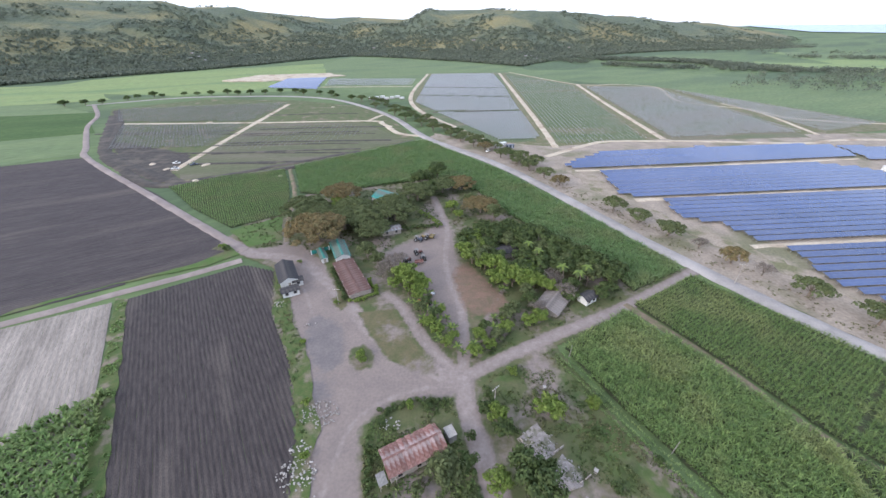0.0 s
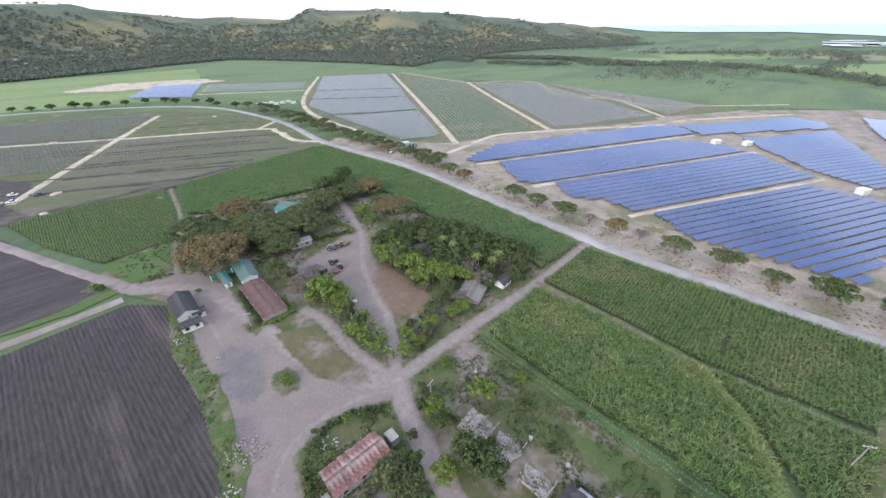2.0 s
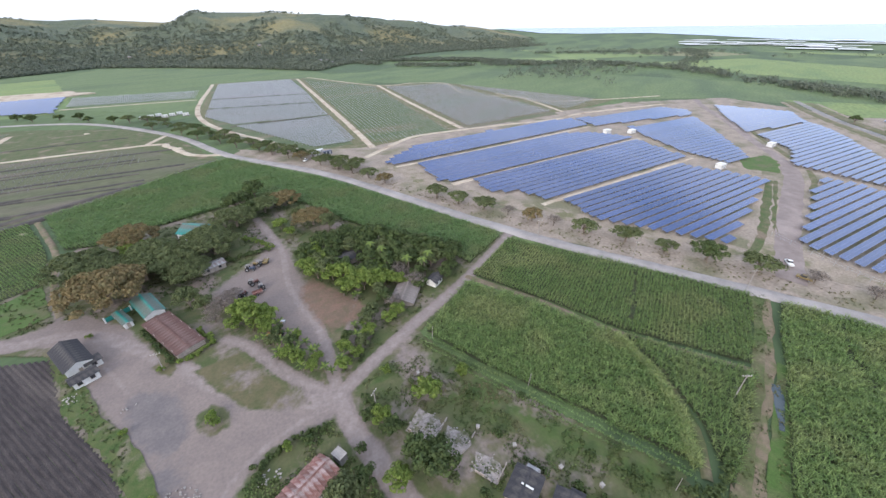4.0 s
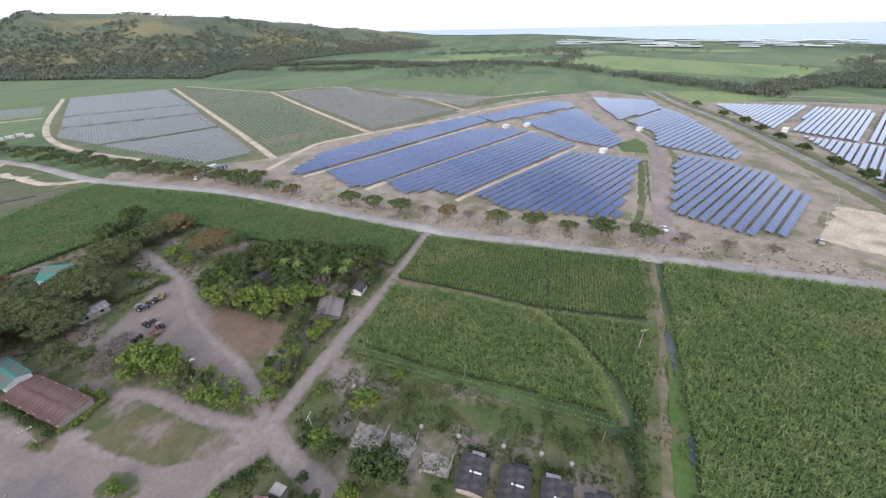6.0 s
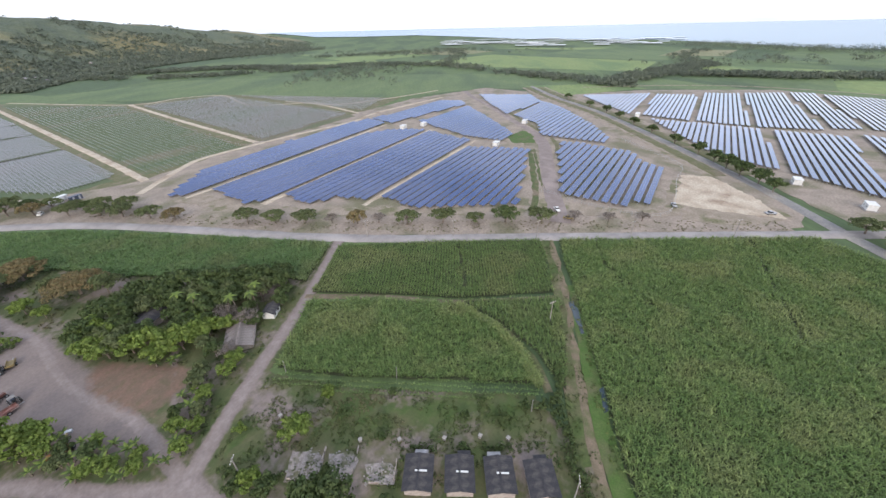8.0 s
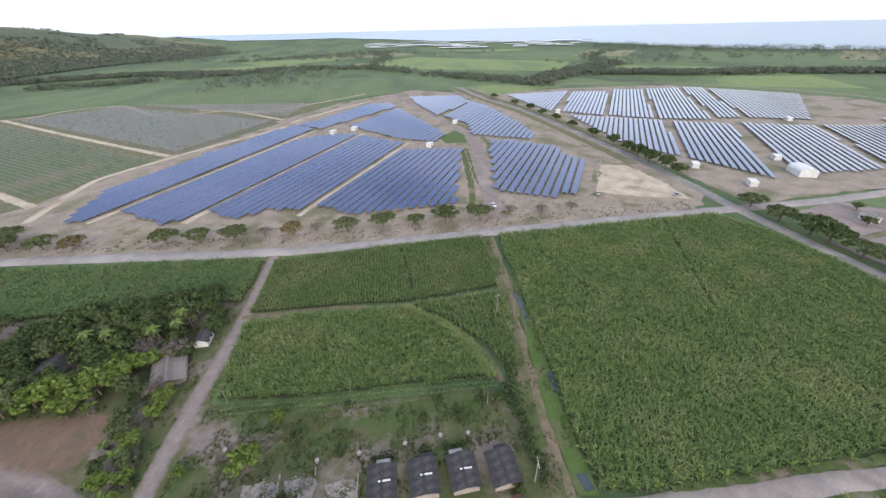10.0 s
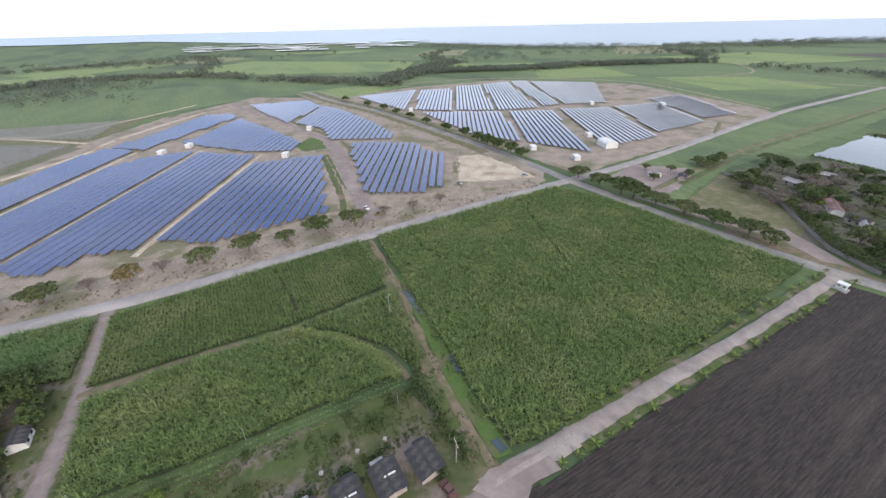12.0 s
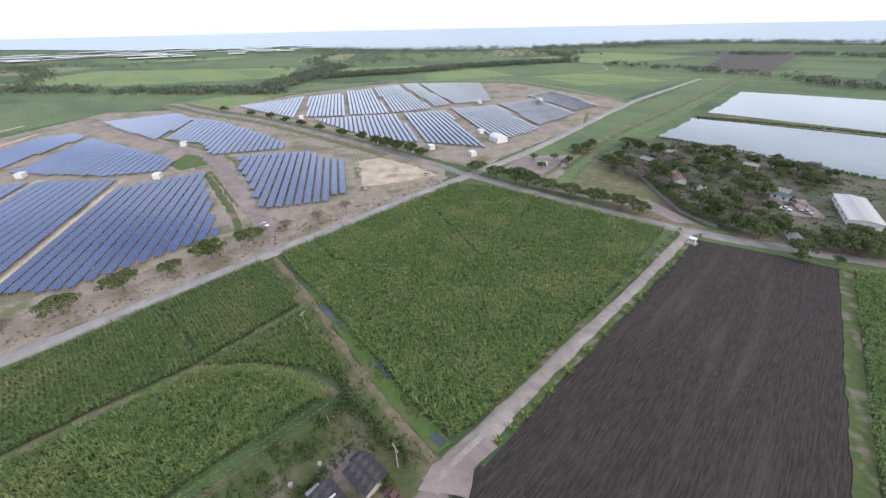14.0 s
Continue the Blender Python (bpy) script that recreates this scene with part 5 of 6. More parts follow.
def hedge(line, width, high, label, per=90, tone="leaf_lime"):
    cs, rs = [], []
    for q in spline(line, 0.9):
        for _ in range(2):
            cs.append((q.x + rnd.uniform(-.5, .5) * width, q.y + rnd.uniform(-.5, .5) * width, high * rnd.uniform(0.45, 0.75)))
            rs.append(high * rnd.uniform(0.35, 0.55))
    p, d = puffs(cs, rs, per // 3, 0.9)
    h = thing("hedge", Matrix(), label, "hedge")
    part("foliage", cards("foliage", p, d, 0.4, M[tone]), h)
    return h


hedge([(-12, 178), (-6, 170), (-1, 162)], 2.5, 1.8, "long bright green hedge in the hamlet")
hedge([(-36, 157), (-20, 159), (-2, 161)], 2.5, 1.8, "leafy hedge behind the parked machines", tone="leaf")
hedge([(-34, 104), (-29, 105), (-25, 109), (-29, 117)], 1.4, 1.3, "clipped hedge round the rusty roof")
hedge([(-45, 125), (-41, 116), (-35.5, 105)], 1.4, 1.3, "low hedge beside the rusty roof", tone="leaf")
hedge([(68, 8), (60, 3), (53, -2), (47, -6)], 3.0, 2.0, "row of bushes beside the drain path", tone="leaf")
hedge([(82, 12), (72, 8), (64, 10)], 2.0, 1.6, "bushes at the end of the cane", tone="leaf")
hedge([(38, 32.5), (41, 28)], 1.6, 1.2, "overgrown bushes behind the black-roofed houses", 45, "leaf")
hedge([(47, 18.5), (50, 13)], 1.6, 1.2, "weedy bushes behind the black-roofed houses", 45, "leaf")
hedge([(-16, 59), (-8, 62), (0, 62)], 1.8, 1.2, "weedy bushes beside the yard", tone="leaf")
hedge([(-18, 50), (-17, 42), (-14, 34)], 1.6, 1.4, "weedy bushes behind the rusty shed", tone="leaf")
hedge([(11, 65.5), (14, 59), (17, 53)], 2.0, 1.5, "dark bushes along the dirt road", tone="leaf")
SHRUBS = [(19, 71, 1.0, 1), (38, 60, 1.0, 1), (48, 46, 0.8, 0), (36, 52, 1.2, 0), (40, 44, 0.8, 2), (52, 26, 0.8, 0), (56, 18, 1.1, 0), (36, 40, 0.9, 0), (24, 64, 0.7, 2), (-25, 78, 1.2, 1), (-24, 76, 0.9, 1), (-38, 103, 0.8, 1), (44, 22, 1.0, 0),
          (-4, 60, 0.9, 0), (-9, 61, 0.9, 1), (6, 52, 1.0, 0), (4, 38, 1.2, 2), (-6, 40, 1.1, 2), (-16, 56, 1.0, 0), (22, 36, 1.0, 2), (26, 30, 1.0, 0), (-44, 84, 0.7, 1), (-36, 62, 0.8, 1), (-32, 48, 0.8, 1), (-96, 141, 1.2, 0), (-99, 143, 1.0, 1), (-60, 130, 0.7, 1), (58, 24, 0.8, 0), (62, 14, 1.0, 0), (44, 0, 1.0, 0)]
for x, y, k, tone in SHRUBS:
    plant("shrub", x, y, "leafy green bush in rough grass", tone, k)


def tufts(poly, n, label, size=0.5, key="lawn", seed=3):
    """Weeds and grass tufts strewn over a patch of ground."""
    xs, ys = [p[0] for p in poly], [p[1] for p in poly]
    x, y = RNG.uniform(min(xs), max(xs), n * 5), RNG.uniform(min(ys), max(ys), n * 5)
    ok = within(poly, x, y) & ~within(YARD, x, y) & ~within(PARK, x, y) & ~within(RED, x, y)
    for line, w in TRACKS:
        ok &= away(line, x, y) > w / 2 + 0.8
    pts = [(a, b, 0.25) for a, b in zip(x[ok], y[ok]) if noise.noise((a / 6, b / 6, seed)) > -0.1][:n]
    p, d = puffs(pts, [size] * len(pts), 5, 0.5)
    return thing("weeds", Matrix(), label, "weeds", kind="stuff", data=cards("weeds", p, d, size * 0.75, M[key]))


M["weed"] = shade("weeds", (0.045, 0.075, 0.02), (0.078, 0.1, 0.03), 4, (0.11, 0.1, 0.05), 12, bump=0, island=0.35, rough=0.7)
tufts([(12, 70), (33, 80), (66, 13), (52, 0), (30, 28), (18, 50)], 2600, "rough weeds in the gardens", 0.36, "weed")
tufts([(-20, 55), (-12, 62), (2, 63), (9, 53), (9, 40), (0, 25), (-15, 25)], 1200, "rough weeds round the rusty shed", 0.5, "weed")
tufts([(-100, 142), (-97, 185), (-45, 215), (-5, 235), (22, 210), (70, 130), (90, 118), (8, 74), (8, 100), (0, 165), (-24, 142), (-45, 105), (-62, 142)], 3000, "thin weeds under the hamlet trees", 0.6, "weed")
tufts([(-66, 124), (-63, 122), (-53, 98), (-40, 77), (-31, 55), (-28, 30), (-33, 30), (-36, 55), (-46, 77), (-59, 98)], 700, "bright weeds beside the yard", 0.45, "weed")
tufts([(116, 20), (100, 10), (80, 2), (56, -9), (54, -16), (70, -8), (92, 0), (112, 10)], 600, "bright grass along the drain", 0.4, "weed")
tufts([(51.1, -32.7), (113.7, -148.2), (112.3, -149), (49.7, -33.5)], 500, "weeds on the verge of the dirt road", 0.4, "weed")
tufts([(55.7, -30.3), (118.3, -145.8), (119.7, -145), (57.1, -29.5)], 500, "weeds between the dirt road and the cane", 0.4, "weed")
tufts([(151, 42), (112, 22), (62, 2.5), (45, -5), (47, -11), (62, -4), (112, 17), (152, 37)], 1300, "rough grass beside the drain path", 0.32, "weed")
tufts([(-120, 107), (-116, 106), (-72, 40), (-60, 14), (-64, 14), (-78, 42)], 900, "tall green grass between the fields", 0.7, "cane_pale")
tufts([(48, 262), (100, 138), (150, 53), (216, -56), (224, -52), (160, 60), (110, 142), (56, 266)], 2500, "dry weeds along the road", 0.5, "dryturf")
tufts([(232, -180), (205, -183), (160, -174), (137, -167), (118, -170), (75, -222), (130, -300), (195, -282), (255, -258)], 1800, "dry weeds in the village", 0.7, "weed")

# trees along the roads
for x, y, k, tone in ((8, 333, 1, 0), (16, 318, 0.9, 0), (26, 302, 1.1, 0), (34, 290, 1.0, 1), (44, 272, 0.9, 0), (53, 256, 1.0, 0), (59, 243, 1.0, 0), (66, 228, 1.0, 0), (72, 214, 0.9, 1), (90, 177, 1.0, 0), (97, 164, 1.0, 0), (105, 150, 1.0, 0), (118, 126, 0.9, 1), (131, 104, 1.0, 0),
                      (141, 89, 1.0, 0), (149, 75, 0.8, 0), (157, 62, 1.1, 2), (166, 47, 1.1, 0), (-8, 356, 1, 0), (-20, 378, 1.1, 0), (-38, 406, 1.1, 2), (-52, 432, 1.1, 0), (-80, 474, 1.0, 0), (-106, 525, 1.1, 0)):
    plant("roadside", x, y, "small flat-crowned tree on the dry verge", tone, k * 1.08)
for k in range(26):
    u = k / 25
    x, y = 60 - 160 * u + rnd.uniform(-4, 4), 246 + 276 * u + rnd.uniform(-4, 4)
    plant("roadside", x + 7, y + 5, "spreading tree in the belt along the road", k % 3 if k % 3 != 1 else 0, rnd.uniform(0.7, 1.15))
for x, y in ((176, 33), (183, 18), (192, 4), (112, 138), (124, 117)):
    plant("leafless", x, y, "half-bare roadside tree with thin branches", 0, 0.8)
for x, y, k in ((521, 141, 1.1), (480, 104, 1.0), (451, 79, 1.1), (430, 62, 1.0), (408, 45, 1.0), (380, 26, 1.0), (352, 6, 1.1), (330, -11, 1.1), (314, -21, 1.0), (302, -28, 1.2), (290, -35, 1.3), (279, -44, 1.2), (268, -50, 1.1)):
    plant("round", x, y - 4, "dark green tree along the road between the arrays", 0, k)
for x, y, k, tone in ((228, -84, 1, 0), (213, -92, 1.0, 0), (200, -100, 1.2, 2), (195, -105, 1.1, 2), (184, -112, 1.0, 0), (173, -121, 1.0, 0), (160, -128, 1.0, 2), (150, -138, 1.0, 0), (142, -142, 0.8, 0), (105, -176, 0.9, 0), (86, -198, 1.1, 0), (76, -212, 1.1, 0)):
    plant("roadside", x, y, "roadside tree by the asphalt road", tone, k * 1.2)
for k in range(30):
    d = 6.5 + k * 5.1
    ux, uy = 0.476, -0.88
    x0, y0 = 44.3 + ux * d, -14.6 + uy * d
    for side in (-4.2, 4.0):
        if rnd.random() < 0.75:
            palm(x0 - uy * side + rnd.uniform(-.4, .4), y0 + ux * side, "young coconut palm planted beside the dirt road", 0.1 + rnd.uniform(-.03, .06), rnd.uniform(0.4, 0.68), 8, "young_palm")
for x, y in ((-493, 512), (-456, 530), (-440, 552), (-433, 571), (-410, 585), (-381, 593), (-345, 592), (-302, 587), (-262, 598), (-225, 608), (-180, 590), (-143, 560), (-470, 522), (-420, 580), (-365, 596), (-322, 592), (-284, 594), (-244, 604), (-205, 592), (-160, 575), (-125, 535)):
    plant("round", x + rnd.uniform(-5, 5), y + rnd.uniform(-4, 4), "dark green tree beside the far road", 0, rnd.uniform(0.9, 1.35), z=-1.4)

# ---- buildings ----


def sheeted(length, width, z, rise, n, mat, over=0.4, gone=0.0, twist=0.02):
    """The sheets of a gable roof: (mesh, pose) pairs, each sheet a thin ribbed slab that runs from ridge to eave."""
    run = width / 2 + over
    slope = math.degrees(math.atan2(rise, width / 2))
    ln = run / math.cos(radians(slope))
    w = (length + 2 * over) / n
    vs, fs = [], []
    ribs = 4
    for i in range(ribs * 2 + 1):
        x = -w / 2 * 1.04 + w * 1.04 * i / (ribs * 2)
        h = 0.03 if i % 2 else 0.0
        vs += [(x, 0, h), (x, -ln, h), (x, 0, h - 0.03), (x, -ln, h - 0.03)]
    for i in range(ribs * 2):
        o = 4 * i
        fs += [(o, o + 1, o + 5, o + 4), (o + 2, o + 6, o + 7, o + 3), (o + 1, o + 3, o + 7, o + 5)]
    me = mesh_of("roof_sheet", vs, fs, mat)
    out = []
    for side in (0, 180):
        for i in range(n):
            if rnd.random() < gone:
                continue
            x = -length / 2 - over + w * (i + 0.5)
            m = pose(0, 0, 0, 0, 0, side) @ pose(x, 0, z + rise + 0.04 + rnd.uniform(0, 0.03), slope + rnd.uniform(-1, 1) * twist * 40, 0, rnd.uniform(-1, 1) * twist * 20)
            out.append((me, m))
    return out


def house(x, y, turn, length, width, high, rise, roof, wall, label, name="house", sheets=6, gone=0.0, windows=2, over=0.45, twist=0.02, cat="house"):
    h = thing(name, pose(x, y, 0.1, 0, 0, turn), label, cat, "black-roofed houses" if "patched black" in label else "")
    L, W = length / 2, width / 2
    t = 0.15
    vs, fs = [], []
    for sx in (-1, 1):
        o = len(vs)
        vs += [(sx * L, -W, 0), (sx * L, W, 0), (sx * L, W, high), (sx * L, 0, high + rise), (sx * L, -W, high)]
        vs += [(sx * (L - t), q[1], q[2]) for q in vs[o:o + 5]]
        fs += [tuple(range(o, o + 5)), tuple(range(o + 9, o + 4, -1))] + [(o + i, o + (i + 1) % 5, o + 5 + (i + 1) % 5, o + 5 + i) for i in range(5)]
    box(vs, fs, -L + t, L - t, -W, -W + t, 0, high)
    box(vs, fs, -L + t, L - t, W - t, W, 0, high)
    part("wall", mesh_of("wall", vs, fs, wall), h)
    for me, m in sheeted(length, width, high, rise, sheets, roof, over, gone, twist):
        part("roof_sheet", me, h, "", m)
    part("ridge_cap", boxes("ridge_cap", roof, (-L - over, L + over, -0.22, 0.22, high + rise + 0.06, high + rise + 0.12)), h)
    win = boxes("window", M["glass"], (-0.5, 0.5, -0.05, 0.05, 0, 1.0))
    fr = boxes("frame", M["wood"], (-0.6, -0.5, -0.07, 0.07, -0.1, 1.1), (0.5, 0.6, -0.07, 0.07, -0.1, 1.1), (-0.5, 0.5, -0.07, 0.07, 1.0, 1.1), (-0.5, 0.5, -0.09, 0.09, -0.1, 0.0))
    for side in (-1, 1):
        for i in range(windows):
            q = part("window", win, h, "", pose(-L + length * (i + 0.5) / windows, side * W, 1.0, 0, 0, 0))
            part("frame", fr, q)
    part("door", boxes("door", M["wood"], (-0.04, 0.04, -0.45, 0.45, 0, 2.0)), h, "", pose(L + 0.02, 0, 0))
    return h


# four houses with black felt roofs
for k, (x, y) in enumerate(((33.5, 27), (38, 19.3), (42.3, 11.8), (46.3, 4))):
    house(x, y, 30 + k * 1.5, 7.0, 5.6, 2.6, 0.6, M["slate"], M["brick"], "small house with a patched black felt roof", sheets=4, twist=0.001)
    bk = thing("kitchen_annex", pose(x, y, 0.1, 0, 0, 30 + k * 1.5), "low patched annex behind a black-roofed house", "annex")
    w0 = (-1.6, -2.4, -0.6, -2.2)[k]
    part("wall", boxes("wall", M["brick"], (3.6, 4.9, w0, w0 + 2.6, 0, 2.1)), bk)
    part("roof", boxes("roof", M["slate"] if k % 2 else M["zinc"], (3.5, 5.2, w0 - 0.2, w0 + 2.8, 2.12, 2.2)), bk, "", pose(0, 0, 0.15, 0, 2, 0))
    if k < 3:
        sk = thing("roof_light", pose(x + 0.3, y - 0.5, 3.36, 0, 0, 30), "long pale strip lying on a black roof", "roof strip")
        part("strip", boxes("strip", M["white"], (-0.2, 0.2, -1.3, 1.3, 0, 0.06)), sk)
# rusty shed
house(-7.3, 48.2, 27, 13.5, 6.6, 2.7, 1.2, M["rust"], M["wood"], "long shed with a patched roof of rusted and pale sheets", "shed", 13, 0.0, 3, 0.4, 0.05, "shed")
lean = thing("lean_to", pose(-12.6, 42.6, 0.1, 0, 0, 27), "collapsed grey lean-to with bare rafters", "lean-to")
for i in range(4):
    part("rafter", boxes("rafter", M["wood"], (-0.05, 0.05, -1.6, 1.6, 2.1, 2.2)), lean, "", pose(-1.8 + i * 1.1, 0, 0, 6))
part("roof_sheet", boxes("roof_sheet", M["asphalt"], (-2.2, -0.2, -1.2, 1.6, 2.25, 2.3)), lean, "grey sheet", pose(0, 0, 0, 6))
for i in range(2):
    part("post", boxes("post", M["wood"], (-0.07, 0.07, -0.07, 0.07, 0, 2.2)), lean, "", pose(-2 + 3.6 * i, -1.4, 0))
tank = thing("water_tank", pose(1.2, 52.4, 0.1, 0, 0, 27), "pale blue-grey sheet box at the shed's end", "tank")
part("body", boxes("body", M["asphalt"], (-1.0, 1.0, -1.4, 1.4, 0, 2.6)), tank)
part("lid", boxes("lid", M["concrete"], (-1.1, 1.1, -1.5, 1.5, 2.6, 2.72)), tank)
# thatched hut at the end of the grove
house(37.8, 100.5, 52, 10, 8.2, 1.6, 1.5, M["thatch"], M["wood"], "low hut under a steep weathered grey thatch roof", "hut", 9, 0, 1, 0.5, 0.05, "hut")


def digger(x, y, turn, label):
    """A worn-out tracked digger, its arm folded to the ground."""
    t = thing("excavator", pose(x, y, 0.12, 0, 0, turn), label, "excavator")
    for side in (-1.0, 1.0):
        part("track", boxes("track", M["rubber"], (-1.6, 1.6, -0.25, 0.25, 0.08, 0.7), (-1.4, 1.4, -0.25, 0.25, 0, 0.8)), t, "black crawler track", pose(0, side, 0))
    part("deck", boxes("deck", M["orange"], (-1.5, 1.1, -1.1, 1.1, 0.85, 1.25), (-1.6, -0.5, -1.05, 1.05, 1.25, 1.95)), t)
    part("cab", boxes("cab", M["orange"], (-0.3, 0.9, 0.2, 1.05, 1.25, 2.6)), t)
    part("boom", boxes("boom", M["orange"], (0, 3.2, -0.2, 0.2, -0.2, 0.25)), t, "", pose(0.8, -0.3, 1.4, 0, -35, 0))
    part("arm", boxes("arm", M["orange"], (0, 2.4, -0.15, 0.15, -0.18, 0.18)), t, "", pose(3.4, -0.3, 3.2, 0, 72, 0))
    part("bucket", boxes("bucket", M["rubber"], (-0.4, 0.5, -0.5, 0.5, 0, 0.8)), t, "", pose(4.1, -0.3, 0.15))


M["orange"] = shade("rusty_orange_paint", (0.24, 0.115, 0.03), (0.17, 0.085, 0.035), 0.8, (0.1, 0.06, 0.04), 2, rough=0.7)
digger(-8.5, 100.5, 40, "rusty orange excavator parked among the banana plants")
# long rusty roof, teal-roofed house and its fence
house(-36, 118, -62, 24, 8.0, 1.9, 0.35, M["rust_dark"], M["brick"], "long low building under a rust-red sheet roof", "shed", 16, 0, 4, 0.3, 0.012, "shed")
house(-44.5, 136.5, -66, 14, 5.8, 3.0, 1.3, M["teal"], M["white"], "white house with a teal sheet roof", sheets=10)
wall = thing("boundary_wall", Matrix(), "white wall with dark green panels", "wall")
for i in range(5):
    part("panel", boxes("panel", M["teal"], (-1.2, 1.2, -0.05, 0.05, 0.2, 1.9)), wall, "dark green panel", pose(-56 + 2.2 * i, 137.2 + 1.5 * i * 0.9, 0.1, 0, 0, 32))
    part("pillar", boxes("pillar", M["white"], (-0.18, 0.18, -0.18, 0.18, 0, 2.2)), wall, "", pose(-57.1 + 2.2 * i, 136.5 + 1.5 * i * 0.9, 0.1, 0, 0, 32))
house(-51.5, 134, -62, 9, 2.4, 2.2, 0.4, M["teal"], M["white"], "narrow outbuilding with dark green sides", "outbuilding", 6, 0, 1, cat="outbuilding")
# black-roofed house at the yard
house(-61.5, 119.5, -62, 14, 6.4, 3.0, 1.5, M["slate"], M["white"], "long house with a dark grey roof beside the yard", sheets=10)
house(-56.6, 109.2, 28, 5.8, 3.6, 2.4, 0.6, M["slate"], M["white"], "white porch with a dark roof at the end of the house", "porch", 5, 0, 2, cat="porch")
house(-56, 115.5, 28, 3.4, 3.2, 2.2, 0.5, M["slate"], M["white"], "small white annex of the yard house", "annex", 3, 0, 1, cat="annex")
# hamlet houses among trees
house(-31, 193, -40, 13, 11, 3.2, 2.6, M["teal"], M["white"], "house with a green roof behind the rain trees", sheets=10)
house(26, 135, 20, 12, 7, 2.8, 1.2, M["slate"], M["brick"], "dark-roofed house among the trees", sheets=8)
house(32, 124, 25, 8, 5, 2.6, 0.9, M["zinc"], M["brick"], "grey-roofed hut among the trees", "hut", 6, cat="hut")
house(51, 103, 32, 5, 4, 2.4, 1.0, M["slate"], M["white"], "small white hut with a dark roof by the track", "hut", 4, cat="hut")
house(-46, 186, 10, 8, 5, 2.6, 1.0, M["rust"], M["white"], "small house with a rusty roof under the trees", sheets=6)
house(-25, 156, 20, 9, 5, 2.4, 0.7, M["zinc"], M["brick"], "low house with a pale grey roof under the rain tree", sheets=6)


for a, d in ((-31, 1330), (-30.2, 1360), (-29.6, 1310), (-30.7, 1400), (-26.5, 1480), (11.5, 1180), (12.3, 1200), (13, 1170), (10.8, 1230), (4.5, 1500), (-9, 1620), (17, 1520)):
    hx, hy = d * math.sin(radians(a)), d * math.cos(radians(a))
    house(hx, hy, a * 3, 9, 6, 3.4, 1.6, M["zinc"], M["brick"], "small white house on the wooded hillside", "hill_house", 5).location.z = hill_height(a, d) + 2.0


def rubble(x, y, r, n, label, tall=0.5, key="stone", seed=1):
    """A heap of broken blocks: each one a chipped, tilted block."""
    heap = thing("rubble_heap", pose(x, y, 0.2), label, "rubble")
    ms = []
    for k in range(4):
        q = random.Random(seed * 10 + k)
        vs = [(sx * q.uniform(.2, .5), sy * q.uniform(.15, .45), sz * q.uniform(.12, .35)) for sz in (-1, 1) for sx, sy in ((-1, -1), (1, -1), (1, 1), (-1, 1))]
        ms.append(mesh_of("block", vs, [(0, 3, 2, 1), (4, 5, 6, 7), (0, 1, 5, 4), (1, 2, 6, 5), (2, 3, 7, 6), (3, 0, 4, 7)], M[key]))
    for i in range(n):
        a, q = rnd.uniform(0, 6.28), r * math.sqrt(rnd.random())
        part("block", ms[i % 4], heap, "", pose(q * math.cos(a), q * math.sin(a) * 0.8, 0.1 + tall * (1 - q / r) * rnd.random(), rnd.uniform(-40, 40), rnd.uniform(-40, 40), rnd.uniform(0, 360)) @ Matrix.Scale(rnd.uniform(0.25, 0.6), 4))


rubble(-32, 59, 5.0, 110, "grey heap of broken stone in the yard", 0.6, "concrete", 2)
rubble(-33, 44, 4.5, 110, "white heap of broken blocks beside the field", 0.8, "stone", 3)
rubble(-34, 50, 2.5, 30, "scattered pale blocks beside the field", 0.3, "stone", 5)
rubble(-58.5, 103, 2.2, 26, "white heap of sacks and blocks near the house", 0.7, "stone", 4)
rubble(-13.5, 55.5, 2.8, 26, "white blocks lying in the grass behind the shed", 0.3, "stone", 6)
sheet("rubble_ground", [(206, -113), (226, -101), (252, -128), (242, -162), (222, -152), (200, -128)], 0.2, M["dirt"], "bare ground of a ruined yard", "ground", 2)
rubble(230, -140, 7, 50, "grey debris in the ruined yard", 0.6, "concrete", 41)
for x, y in ((220, -128), (236, -146), (226, -152), (240, -132)):
    plant("small", x, y, "scrubby tree in the ruined yard", 2, 1.0)
rubble(-44, 92, 2.0, 8, "a few pale stones on the yard's edge", 0.2, "stone", 7)
rubble(-29, 36, 5.0, 60, "pale rubble strewn over the yard", 0.3, "stone", 8)


M["ruin"] = shade("broken_floor", (0.25, 0.222, 0.205), (0.17, 0.15, 0.138), 1.3, (0.1, 0.098, 0.06), 2.4, (0.5, 0.62), bump=0.6, fine=0.35)


